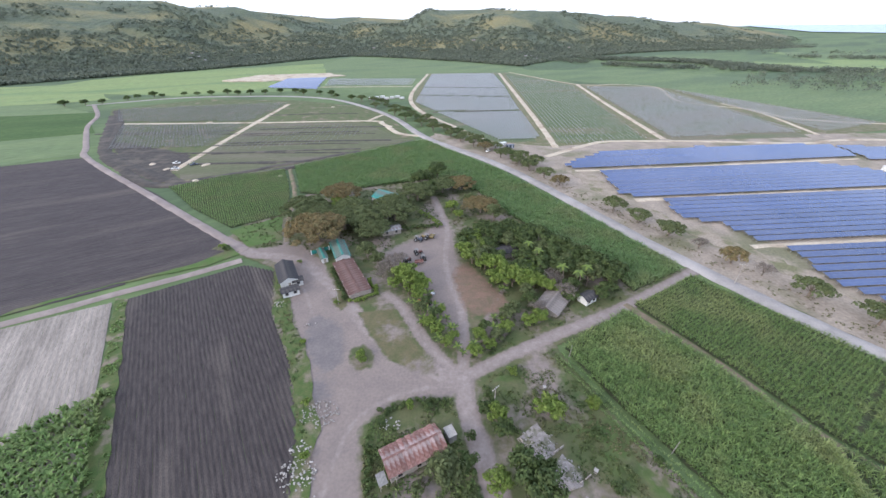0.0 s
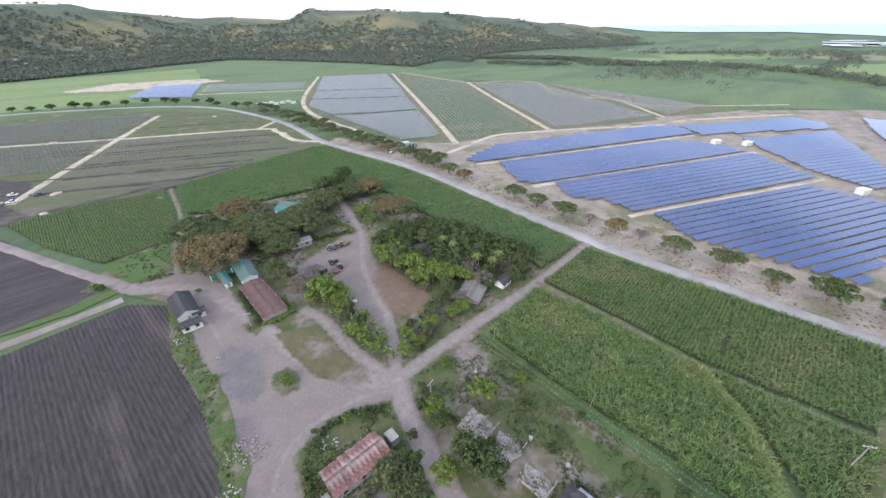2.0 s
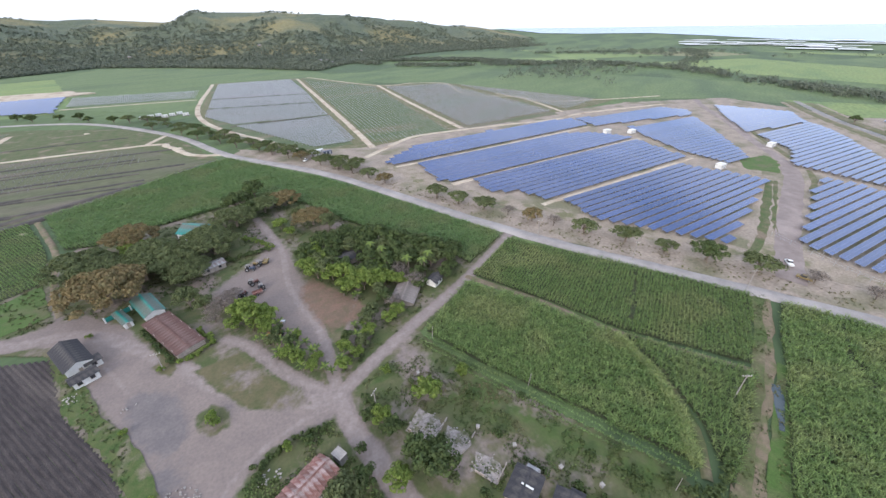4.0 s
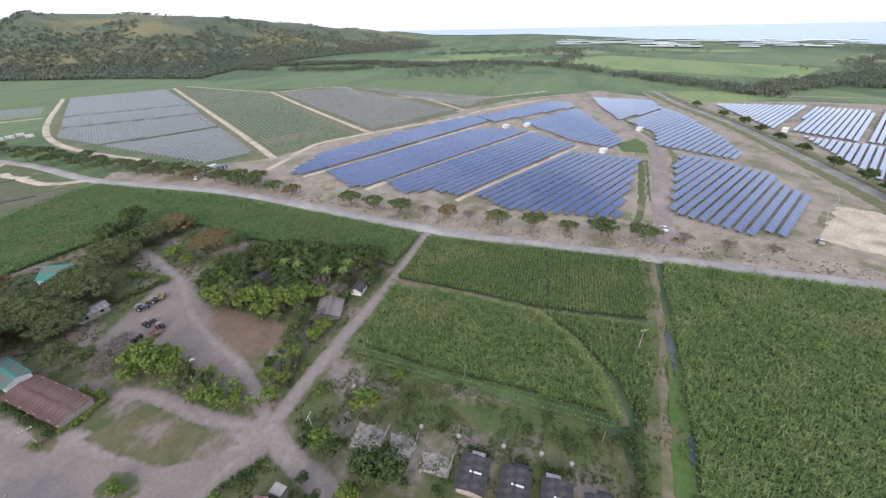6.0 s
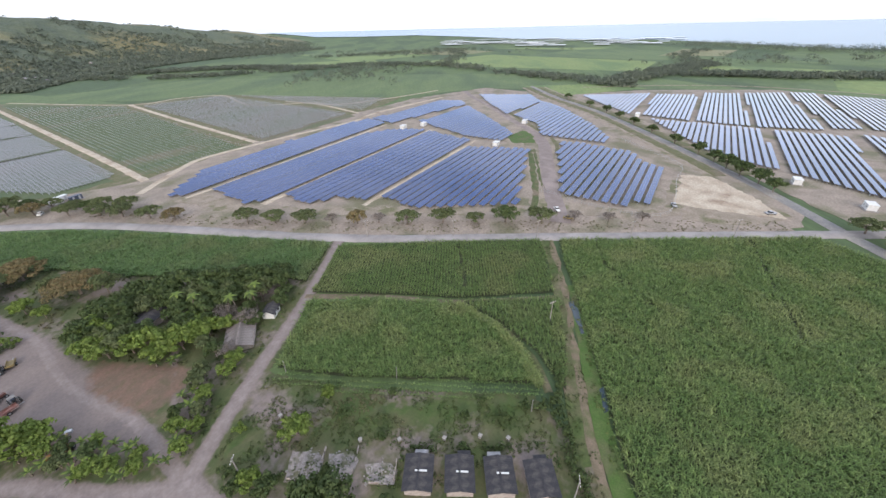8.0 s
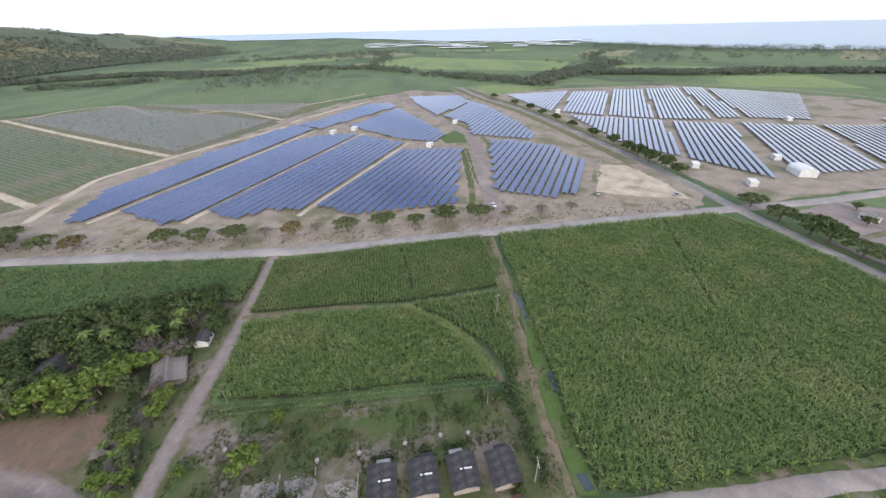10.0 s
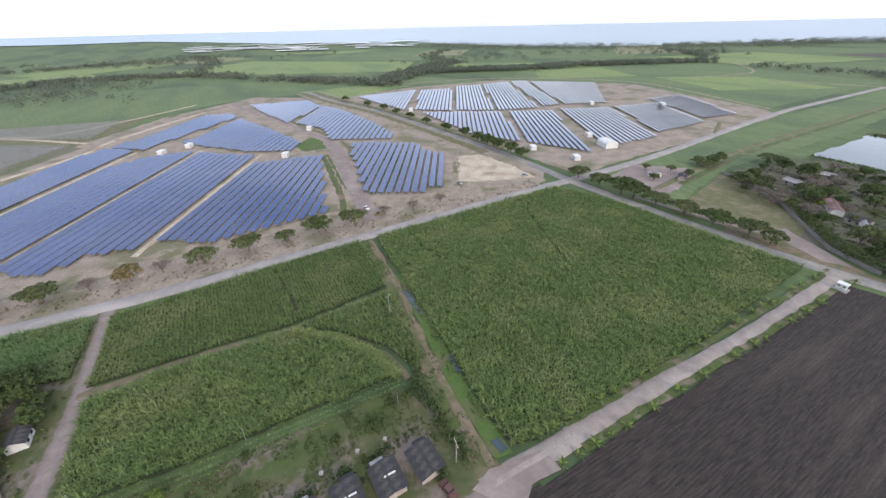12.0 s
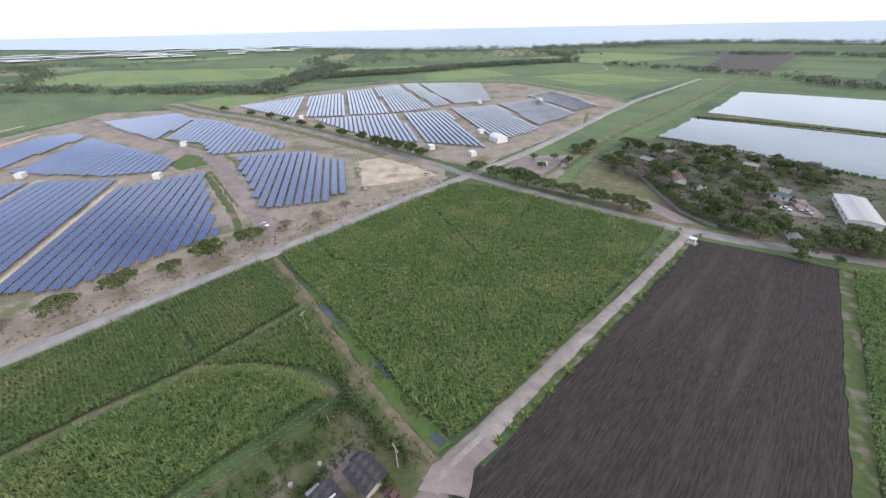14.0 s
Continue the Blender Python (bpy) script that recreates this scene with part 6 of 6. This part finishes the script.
def slab(x, y, turn, a, b, label):
    s = thing("ruined_floor", pose(x, y, 0.1, 0, 0, turn), label, "ruin")
    rim = ragged([(-a, -b), (a * 0.4, -b * 1.1), (a, -b * 0.6), (a * 0.9, b), (-a * 0.3, b * 0.8), (-a * 1.1, b * 0.9)], 0.7, 0.9, x)
    bm = bmesh.new()
    low = [bm.verts.new((u, v, 0.0)) for u, v in rim]
    top = [bm.verts.new((u, v, 0.22)) for u, v in rim]
    for i in range(len(rim)):
        j = (i + 1) % len(rim)
        bm.faces.new((low[i], low[j], top[j], top[i]))
    bmesh.ops.triangulate(bm, faces=[bm.faces.new(top)])
    me = bpy.data.meshes.new("floor")
    bm.to_mesh(me)
    bm.free()
    me.materials.append(M["ruin"])
    part("floor", me, s)
    for i in range(5):
        u = rnd.uniform(-a, a)
        part("wall_stump", boxes("wall_stump", M["brick"], (u, u + rnd.uniform(.6, 1.6), -b, -b + 0.18, 0.25, rnd.uniform(.5, 1.2))), s)
        w = rnd.uniform(-b, b)
        part("wall_stump", boxes("wall_stump", M["brick"], (-a, -a + 0.18, w * 0.7, w * 0.7 + rnd.uniform(.6, 1.4), 0.25, rnd.uniform(.5, 1.2))), s)
    rubble(x, y, max(a, b) * 1.1, 42, "pale debris on the ruined floor", 0.4, "concrete", int(abs(x)) + 20)


slab(22, 51, 30, 3.4, 4.0, "grey floor of a ruined house with wall stumps")
slab(26, 44, 30, 3.2, 3.6, "cracked grey floor of a ruined house")
slab(29.5, 35, 30, 2.2, 3.6, "pale grey ruined floor beside the houses")
for x, y in ((33, 44), (38, 36), (44, 27), (49, 20), (52, 14), (30, 60), (27, 66)):
    b = thing("garden_latrine", pose(x, y, 0.1, 0, 0, rnd.uniform(0, 90)), "tiny pale block hut in the gardens", "hut")
    part("wall", boxes("wall", M["concrete"], (-0.35, 0.35, -0.35, 0.35, 0, 0.9)), b)
    part("roof", boxes("roof", M["concrete"], (-0.45, 0.45, -0.45, 0.45, 0.9, 0.98)), b)


def cabin(x, y, turn=0, a=3.0, b=1.5, h=2.8, label="white inverter cabin on a concrete base", name="inverter_cabin", mat="white"):
    c = thing(name, pose(x, y, 0.1, 0, 0, turn), label, "cabin", "inverter cabins" if name == "inverter_cabin" else "")
    part("base", boxes("base", M["concrete"], (-a - 0.8, a + 0.8, -b - 0.8, b + 0.8, 0, 0.35)), c)
    part("body", boxes("body", M[mat], (-a, a, -b, b, 0.35, h)), c)
    part("roof", boxes("roof", M[mat], (-a - 0.2, a + 0.2, -b - 0.2, b + 0.2, h, h + 0.18)), c)
    for i in (-1, 1):
        part("door", boxes("door", M["steel"], (-0.5, 0.5, -0.04, 0.04, 0, 2.0)), c, "grey steel door", pose(i * a * 0.5, -b - 0.02, 0.4))
        part("vent", boxes("vent", M["glass"], (-0.4, 0.4, -0.03, 0.03, 0, 0.5)), c, "dark louvre", pose(i * a * 0.5, b + 0.02, 1.6))


for x, y in ((368, 136), (281, 126), (293, 232), (312, 221), (475, -172), (327, -122), (291, -67), (264, -93), (459, -249), (452, 44)):
    cabin(x, y, ROW, 3.2 if x < 400 else 4.5, 2.0, 3.2)
cabin(110, -144, 30, 1.4, 1.1, 2.5, "small white gatehouse at the road corner", "gatehouse")
for x, y, t in ((46, 299, 10), (55, 297, 10), (50, 304, 20)):
    cabin(x, y, t, 3.0, 1.2, 2.6, "site office container beside the track", "site_cabin", "blue" if x == 55 else "white")
for i in range(7):
    cabin(-96 + 7 * i, 541 + (i % 3) * 6, 8, 3.0, 1.3, 2.6, "white container at the building site", "site_cabin")
# round-ended switch house of the bright array
sw = thing("switch_house", pose(297, -127, 0.1, 0, 0, 10), "large white control building with a vaulted roof", "building")
vs, fs = [], []
for i in range(9):
    a = math.pi * i / 8
    for x in (-7, 7):
        vs.append((x, 5 * math.cos(a), 3.2 + 2.4 * math.sin(a)))
for i in range(8):
    fs.append((2 * i, 2 * i + 1, 2 * i + 3, 2 * i + 2))
fs += [tuple(range(0, 18, 2)), tuple(range(17, 0, -2))]
part("roof", mesh_of("roof", vs, fs, M["white"]), sw)
part("wall", boxes("wall", M["white"], (-7, 7, -5, 5, 0, 3.2)), sw)
for i in range(3):
    part("door", boxes("door", M["steel"], (-1.2, 1.2, -0.05, 0.05, 0, 2.6)), sw, "grey roller door", pose(-4.5 + 4.5 * i, -5.03, 0))


def pole(x, y, h=9.0, turn=0, label="grey concrete power pole with a crossarm"):
    p = thing("power_pole", pose(x, y, 0.1, 0, 0, turn), label, "pole", "power poles")
    vs, fs = [], []
    limb(vs, fs, (0, 0, -0.2), (0, 0, h), 0.17, 0.1, 8)
    part("post", mesh_of("post", vs, fs, M["concrete"]), p)
    part("crossarm", boxes("crossarm", M["wood"], (-1.2, 1.2, -0.06, 0.06, h - 0.7, h - 0.55)), p)
    for q in (-1.05, -0.4, 0.4, 1.05):
        part("insulator", boxes("insulator", M["white"], (q - 0.06, q + 0.06, -0.06, 0.06, h - 0.55, h - 0.3)), p)


POLES = ((97, 19), (150, 43), (171, 6), (196, -34), (131, 77), (110, 112))
for x, y in POLES:
    pole(x, y, 9.0, -30)
pole(47, -3, 8, 20, "pale wooden pole with a lamp arm at the junction")
for x, y in ((62, 12), (52, 48), (37, 77), (71, 170)):
    p = thing("thin_post", pose(x, y, 0.1, rnd.uniform(-3, 3), rnd.uniform(-3, 3)), "thin pale wooden post at the cane's edge", "post")
    vs, fs = [], []
    limb(vs, fs, (0, 0, -0.2), (0, 0, 4.8), 0.09, 0.06, 7)
    part("post", mesh_of("post", vs, fs, M["concrete"]), p)
    part("wire_hook", boxes("wire_hook", M["steel"], (-0.15, 0.15, -0.03, 0.03, 4.5, 4.56)), p)
pole(-37.5, 103, 7, 0, "thin pole on a grass island")
pole(13, 62, 6, 40, "pole with a white lamp beside the track")

# ---- vehicles ----
wheel_mesh = {}


def wheel(r, w):
    if (r, w) not in wheel_mesh:
        vs, fs = [], []
        limb(vs, fs, (0, -w / 2, 0), (0, w / 2, 0), r, r, 14)
        fs.append(tuple(range(13, -1, -1)))
        v2, f2 = [], []
        limb(v2, f2, (0, -w / 2 - 0.02, 0), (0, w / 2 + 0.02, 0), r * 0.5, r * 0.5, 10)
        f2.append(tuple(range(9, -1, -1)))
        wheel_mesh[(r, w)] = (mesh_of("tyre", vs, fs, M["rubber"]), mesh_of("rim", v2, f2, M["steel"]))
    return wheel_mesh[(r, w)]


def add_wheels(top, spots):
    for x, y, r, w in spots:
        tyre, rim = wheel(r, w)
        q = part("wheel", tyre, top, "", pose(x, y, r))
        part("rim", rim, q)


def tractor(x, y, turn, mat, label):
    t = thing("tractor", pose(x, y, 0.18, 0, 0, turn), label, "tractor", "parked tractors")
    part("bonnet", boxes("bonnet", M[mat], (0.2, 2.1, -0.4, 0.4, 0.8, 1.5)), t)
    part("chassis", boxes("chassis", M["rubber"], (-1.0, 2.0, -0.3, 0.3, 0.5, 0.9)), t)
    part("seat", boxes("seat", M["rubber"], (-0.8, -0.3, -0.3, 0.3, 1.1, 1.5)), t)
    part("roof", boxes("roof", M["asphalt"], (-1.2, 0.3, -0.75, 0.75, 2.5, 2.62)), t, "dusty grey cab roof")
    for px, py in ((-1.1, -0.68), (-1.1, 0.68), (0.2, -0.68), (0.2, 0.68)):
        part("post", boxes("post", M["steel"], (px - 0.04, px + 0.04, py - 0.04, py + 0.04, 1.0, 2.5)), t)
    add_wheels(t, ((-0.7, -0.95, 0.85, 0.45), (-0.7, 0.95, 0.85, 0.45), (1.7, -0.7, 0.5, 0.3), (1.7, 0.7, 0.5, 0.3)))


for x, y, t, m in ((-11, 136, 20, "red"), (-8.5, 131.5, 100, "blue"), (-15, 129.5, 60, "red"), (-11.5, 147.5, -20, "blue")):
    tractor(x, y, t, m, "old farm tractor parked on the bare ground")
tractor(-8, 149.5, 150, "yellow", "faded yellow farm tractor by the hedge")


def trailer(x, y, turn, mat, label):
    t = thing("trailer", pose(x, y, 0.18, 0, 0, turn), label, "trailer")
    part("bed", boxes("bed", M[mat], (-1.8, 1.8, -0.95, 0.95, 0.75, 0.9)), t)
    for d in ((-1.8, 1.8, -0.95, -0.89, 0.9, 1.4), (-1.8, 1.8, 0.89, 0.95, 0.9, 1.4), (-1.8, -1.74, -0.89, 0.89, 0.9, 1.4)):
        part("side_board", boxes("side_board", M[mat], d), t)
    part("drawbar", boxes("drawbar", M["steel"], (1.8, 3.0, -0.06, 0.06, 0.6, 0.72)), t)
    add_wheels(t, ((-0.5, -1.05, 0.5, 0.3), (-0.5, 1.05, 0.5, 0.3)))


trailer(-10, 128.6, 10, "rust", "dark rusty trailer beside the tractors")
trailer(-5, 150.5, 70, "yellow", "yellow trailer near the hedge")


def loader(x, y, turn):
    t = thing("loader", pose(x, y, 0.18, 0, 0, turn), "yellow digging machine among young trees", "digger")
    part("body", boxes("body", M["yellow"], (-2.0, 1.2, -0.8, 0.8, 0.8, 1.7)), t)
    part("cab", boxes("cab", M["yellow"], (-0.8, 0.5, -0.6, 0.6, 1.7, 2.9)), t)
    part("window", boxes("window", M["glass"], (-0.6, 0.52, -0.62, 0.62, 2.0, 2.7)), t)
    part("arm", boxes("arm", M["yellow"], (1.0, 4.2, -0.15, 0.15, 1.5, 1.85)), t, "", pose(0, 0, 0, 0, -14, 0))
    part("bucket", boxes("bucket", M["steel"], (4.0, 4.8, -0.7, 0.7, 1.9, 2.6)), t)
    add_wheels(t, ((-1.4, -1.0, 0.7, 0.4), (-1.4, 1.0, 0.7, 0.4), (1.0, -1.0, 0.7, 0.4), (1.0, 1.0, 0.7, 0.4)))


loader(-6, 101.5, 60)


def pickup(x, y, turn, mat, label, name="pickup_truck", long=1.0):
    c = thing(name, pose(x, y, 0.28, 0, 0, turn), label, "vehicle")
    part("body", boxes("body", M[mat], (-2.5 * long, 2.5, -0.9, 0.9, 0.45, 1.05)), c)
    bm = bmesh.new()
    vs = [bm.verts.new(v) for v in ((-0.6, -0.85, 1.05), (1.5, -0.85, 1.05), (1.5, 0.85, 1.05), (-0.6, 0.85, 1.05), (-0.4, -0.72, 1.75), (0.9, -0.72, 1.75), (0.9, 0.72, 1.75), (-0.4, 0.72, 1.75))]
    for f in ((0, 1, 5, 4), (1, 2, 6, 5), (2, 3, 7, 6), (3, 0, 4, 7)):
        bm.faces.new([vs[i] for i in f])
    me = bpy.data.meshes.new("window")
    bm.to_mesh(me)
    bm.free()
    me.materials.append(M["glass"])
    part("window", me, c)
    part("roof", boxes("roof", M[mat], (-0.45, 0.95, -0.75, 0.75, 1.75, 1.82)), c)
    add_wheels(c, ((-1.6 * long, -0.85, 0.36, 0.22), (-1.6 * long, 0.85, 0.36, 0.22), (1.6, -0.85, 0.36, 0.22), (1.6, 0.85, 0.36, 0.22)))


for x, y, t, m in ((183, 44, 40, "white"), (231.9, -50.1, 120, "steel"), (36, 287, 60, "white"), (219, -8, 20, "steel"), (-188, 253, 10, "white"), (-180, 262, 30, "blue"), (-195, 266, 0, "white"), (176, 36, 100, "yellow")):
    pickup(x, y, t, m, "pale pickup truck parked on bare ground" if m != "blue" else "blue pickup truck parked on the site")
pickup(40.5, -1.5, 40, "red", "small red vehicle parked at the junction", "car", 0.8)

# ---- village ----
tufts(D3, 900, "small weeds dotted over the ploughed soil", 0.16, "weed")
VW = ((232, -176), (205, -180), (187, -179), (160, -170), (137, -163), (118, -166))
wallv = thing("village_wall", Matrix(), "long grey block wall round the village", "wall")
for i in range(len(VW) - 1):
    a, b = Vector((*VW[i], 0)), Vector((*VW[i + 1], 0))
    n = max(1, int((b - a).length / 4))
    ang = math.degrees(math.atan2(b.y - a.y, b.x - a.x))
    me = boxes("wall_panel", M["asphalt"], (0, (b - a).length / n - 0.05, -0.12, 0.12, 0, 1.7))
    for j in range(n):
        q = a + (b - a) * (j / n)
        part("wall_panel", me, wallv, "", pose(q.x, q.y, 0.1, 0, 0, ang))
vr = random.Random(5)
VTREES = []
while len(VTREES) < 130:
    x, y = vr.uniform(80, 255), vr.uniform(-325, -165)
    # inside the village, off the open work yard and the big shed
    a = (x - 150) / 100
    if y > -168 - max(0, 20 - abs(x - 130)) * 0.2 or x + y * 0.9 < -115 or x - y * 0.55 > 372 or y < -310 + (x - 136) * 0.38 or math.hypot(x - 124, y + 220) < 15 or math.hypot(x - 112, y + 243) < 24:
        continue
    VTREES.append((x, y))
for i, (x, y) in enumerate(VTREES):
    k = ("round", "small", "roadside", "round", "leafless", "small")[i % 6]
    plant(k, x, y, {"round": "dark green tree in the village", "small": "low leafy tree in the village", "roadside": "spreading olive tree in the village", "leafless": "grey half-bare tree in the village"}[k], (0, 2, 0, 1, 0, 1)[i % 6], vr.uniform(0.7, 1.2))
hedge([(226, -181), (205, -183), (187, -182), (160, -173), (137, -166), (118, -169)], 5.0, 4.2, "thick dark hedge behind the village wall", 130, "leaf")
hedge([(262, -258), (205, -286), (140, -308)], 5.0, 2.0, "dark scrub along the pond", 60, "leaf")
hedge([(318, -352), (270, -392), (205, -440)], 3.5, 1.6, "scrub on the bank between the ponds", 60, "leaf")
house(111, -244, -48, 36, 12, 3.2, 0.7, M["pale_sheet"], M["white"], "large open shed with a pale metal roof", "warehouse", 18, 0, 4, 0.6, 0.003, "warehouse")
for x, y, t, l, w, m, wm, lab in ((176, -198, -30, 16, 5, "rust", "white", "long village house with a red-brown roof"), (160, -196, 20, 8, 6, "slate", "brick", "village house with a grey roof"), (152, -191, -40, 14, 3, "zinc", "white", "low white village building"), (193, -184, 10, 7, 5, "zinc", "brick", "small pale village house"),
                                  (142, -234, 30, 10, 5, "zinc", "white", "white-roofed workshop in the village"), (136, -228, 20, 8, 4, "teal", "white", "workshop with a green roof"), (210, -205, 15, 9, 6, "zinc", "brick", "grey-roofed house near the pond"), (222, -232, 40, 10, 6, "zinc", "brick", "pale-roofed house near the pond"),
                                  (100, -189, -35, 12, 3, "zinc", "white", "low white row of stalls by the road"), (228, -132, 20, 6, 5, "zinc", "white", "small white house near the crossroads"), (222, -146, -30, 7, 4, "slate", "brick", "grey hut near the crossroads"), (180, -260, 25, 8, 6, "zinc", "brick", "pale hut beside the pond"), (110, -196, -35, 8, 4, "rust", "brick", "rusty-roofed stall by the road")):
    house(x, y, t, l, w, 2.7, 1.0, M[m], M[wm], lab, sheets=6)
for i in range(46):
    x, y = vr.uniform(90, 245), vr.uniform(-300, -172)
    if y < -310 + (x - 136) * 0.38 + 6 or y > -182 + (x - 130) * -0.02 or x + y * 0.9 < -110 or math.hypot(x - 122, y + 224) < 12:
        continue
    plant("shrub", x, y, "dusty bush in the village", i % 3, vr.uniform(1.0, 2.0))
for x, y, t, m in ((124, -216, 30, "white"), (128, -224, 80, "blue"), (118, -222, 10, "steel"), (132, -230, 50, "red")):
    pickup(x, y, t, m, "old vehicle standing in the work yard")
sheet("work_yard", [(118, -212), (138, -222), (132, -240), (112, -226)], 0.2, M["dirt"], "bare dirt work yard with scrap", "yard", 2)
rubble(122, -222, 8, 60, "scrap and dark litter in the work yard", 0.6, "steel", 31)
rubble(118, -205, 7, 50, "pale litter beside the village road", 0.5, "stone", 33)

# fence of the array beside the crossroads
fence = thing("site_fence", Matrix(), "tall wire fence on thin posts round the array", "fence")
fl = spline([(204, 60), (196, 20), (206, -6), (262, -6), (296, -4), (345, 40)], 4.0)
fm = boxes("post", M["steel"], (-0.05, 0.05, -0.05, 0.05, 0, 2.2))
for q in fl:
    part("post", fm, fence, "", pose(q.x, q.y, 0.1))
for i in range(len(fl) - 1):
    a, b = fl[i], fl[i + 1]
    ang = math.degrees(math.atan2(b.y - a.y, b.x - a.x))
    d = (b - a).length
    part("rail", boxes("rail", M["steel"], (0, d, -0.02, 0.02, 2.05, 2.1), (0, d, -0.02, 0.02, 1.1, 1.14)), fence, "", pose(a.x, a.y, 0.1, 0, 0, ang))
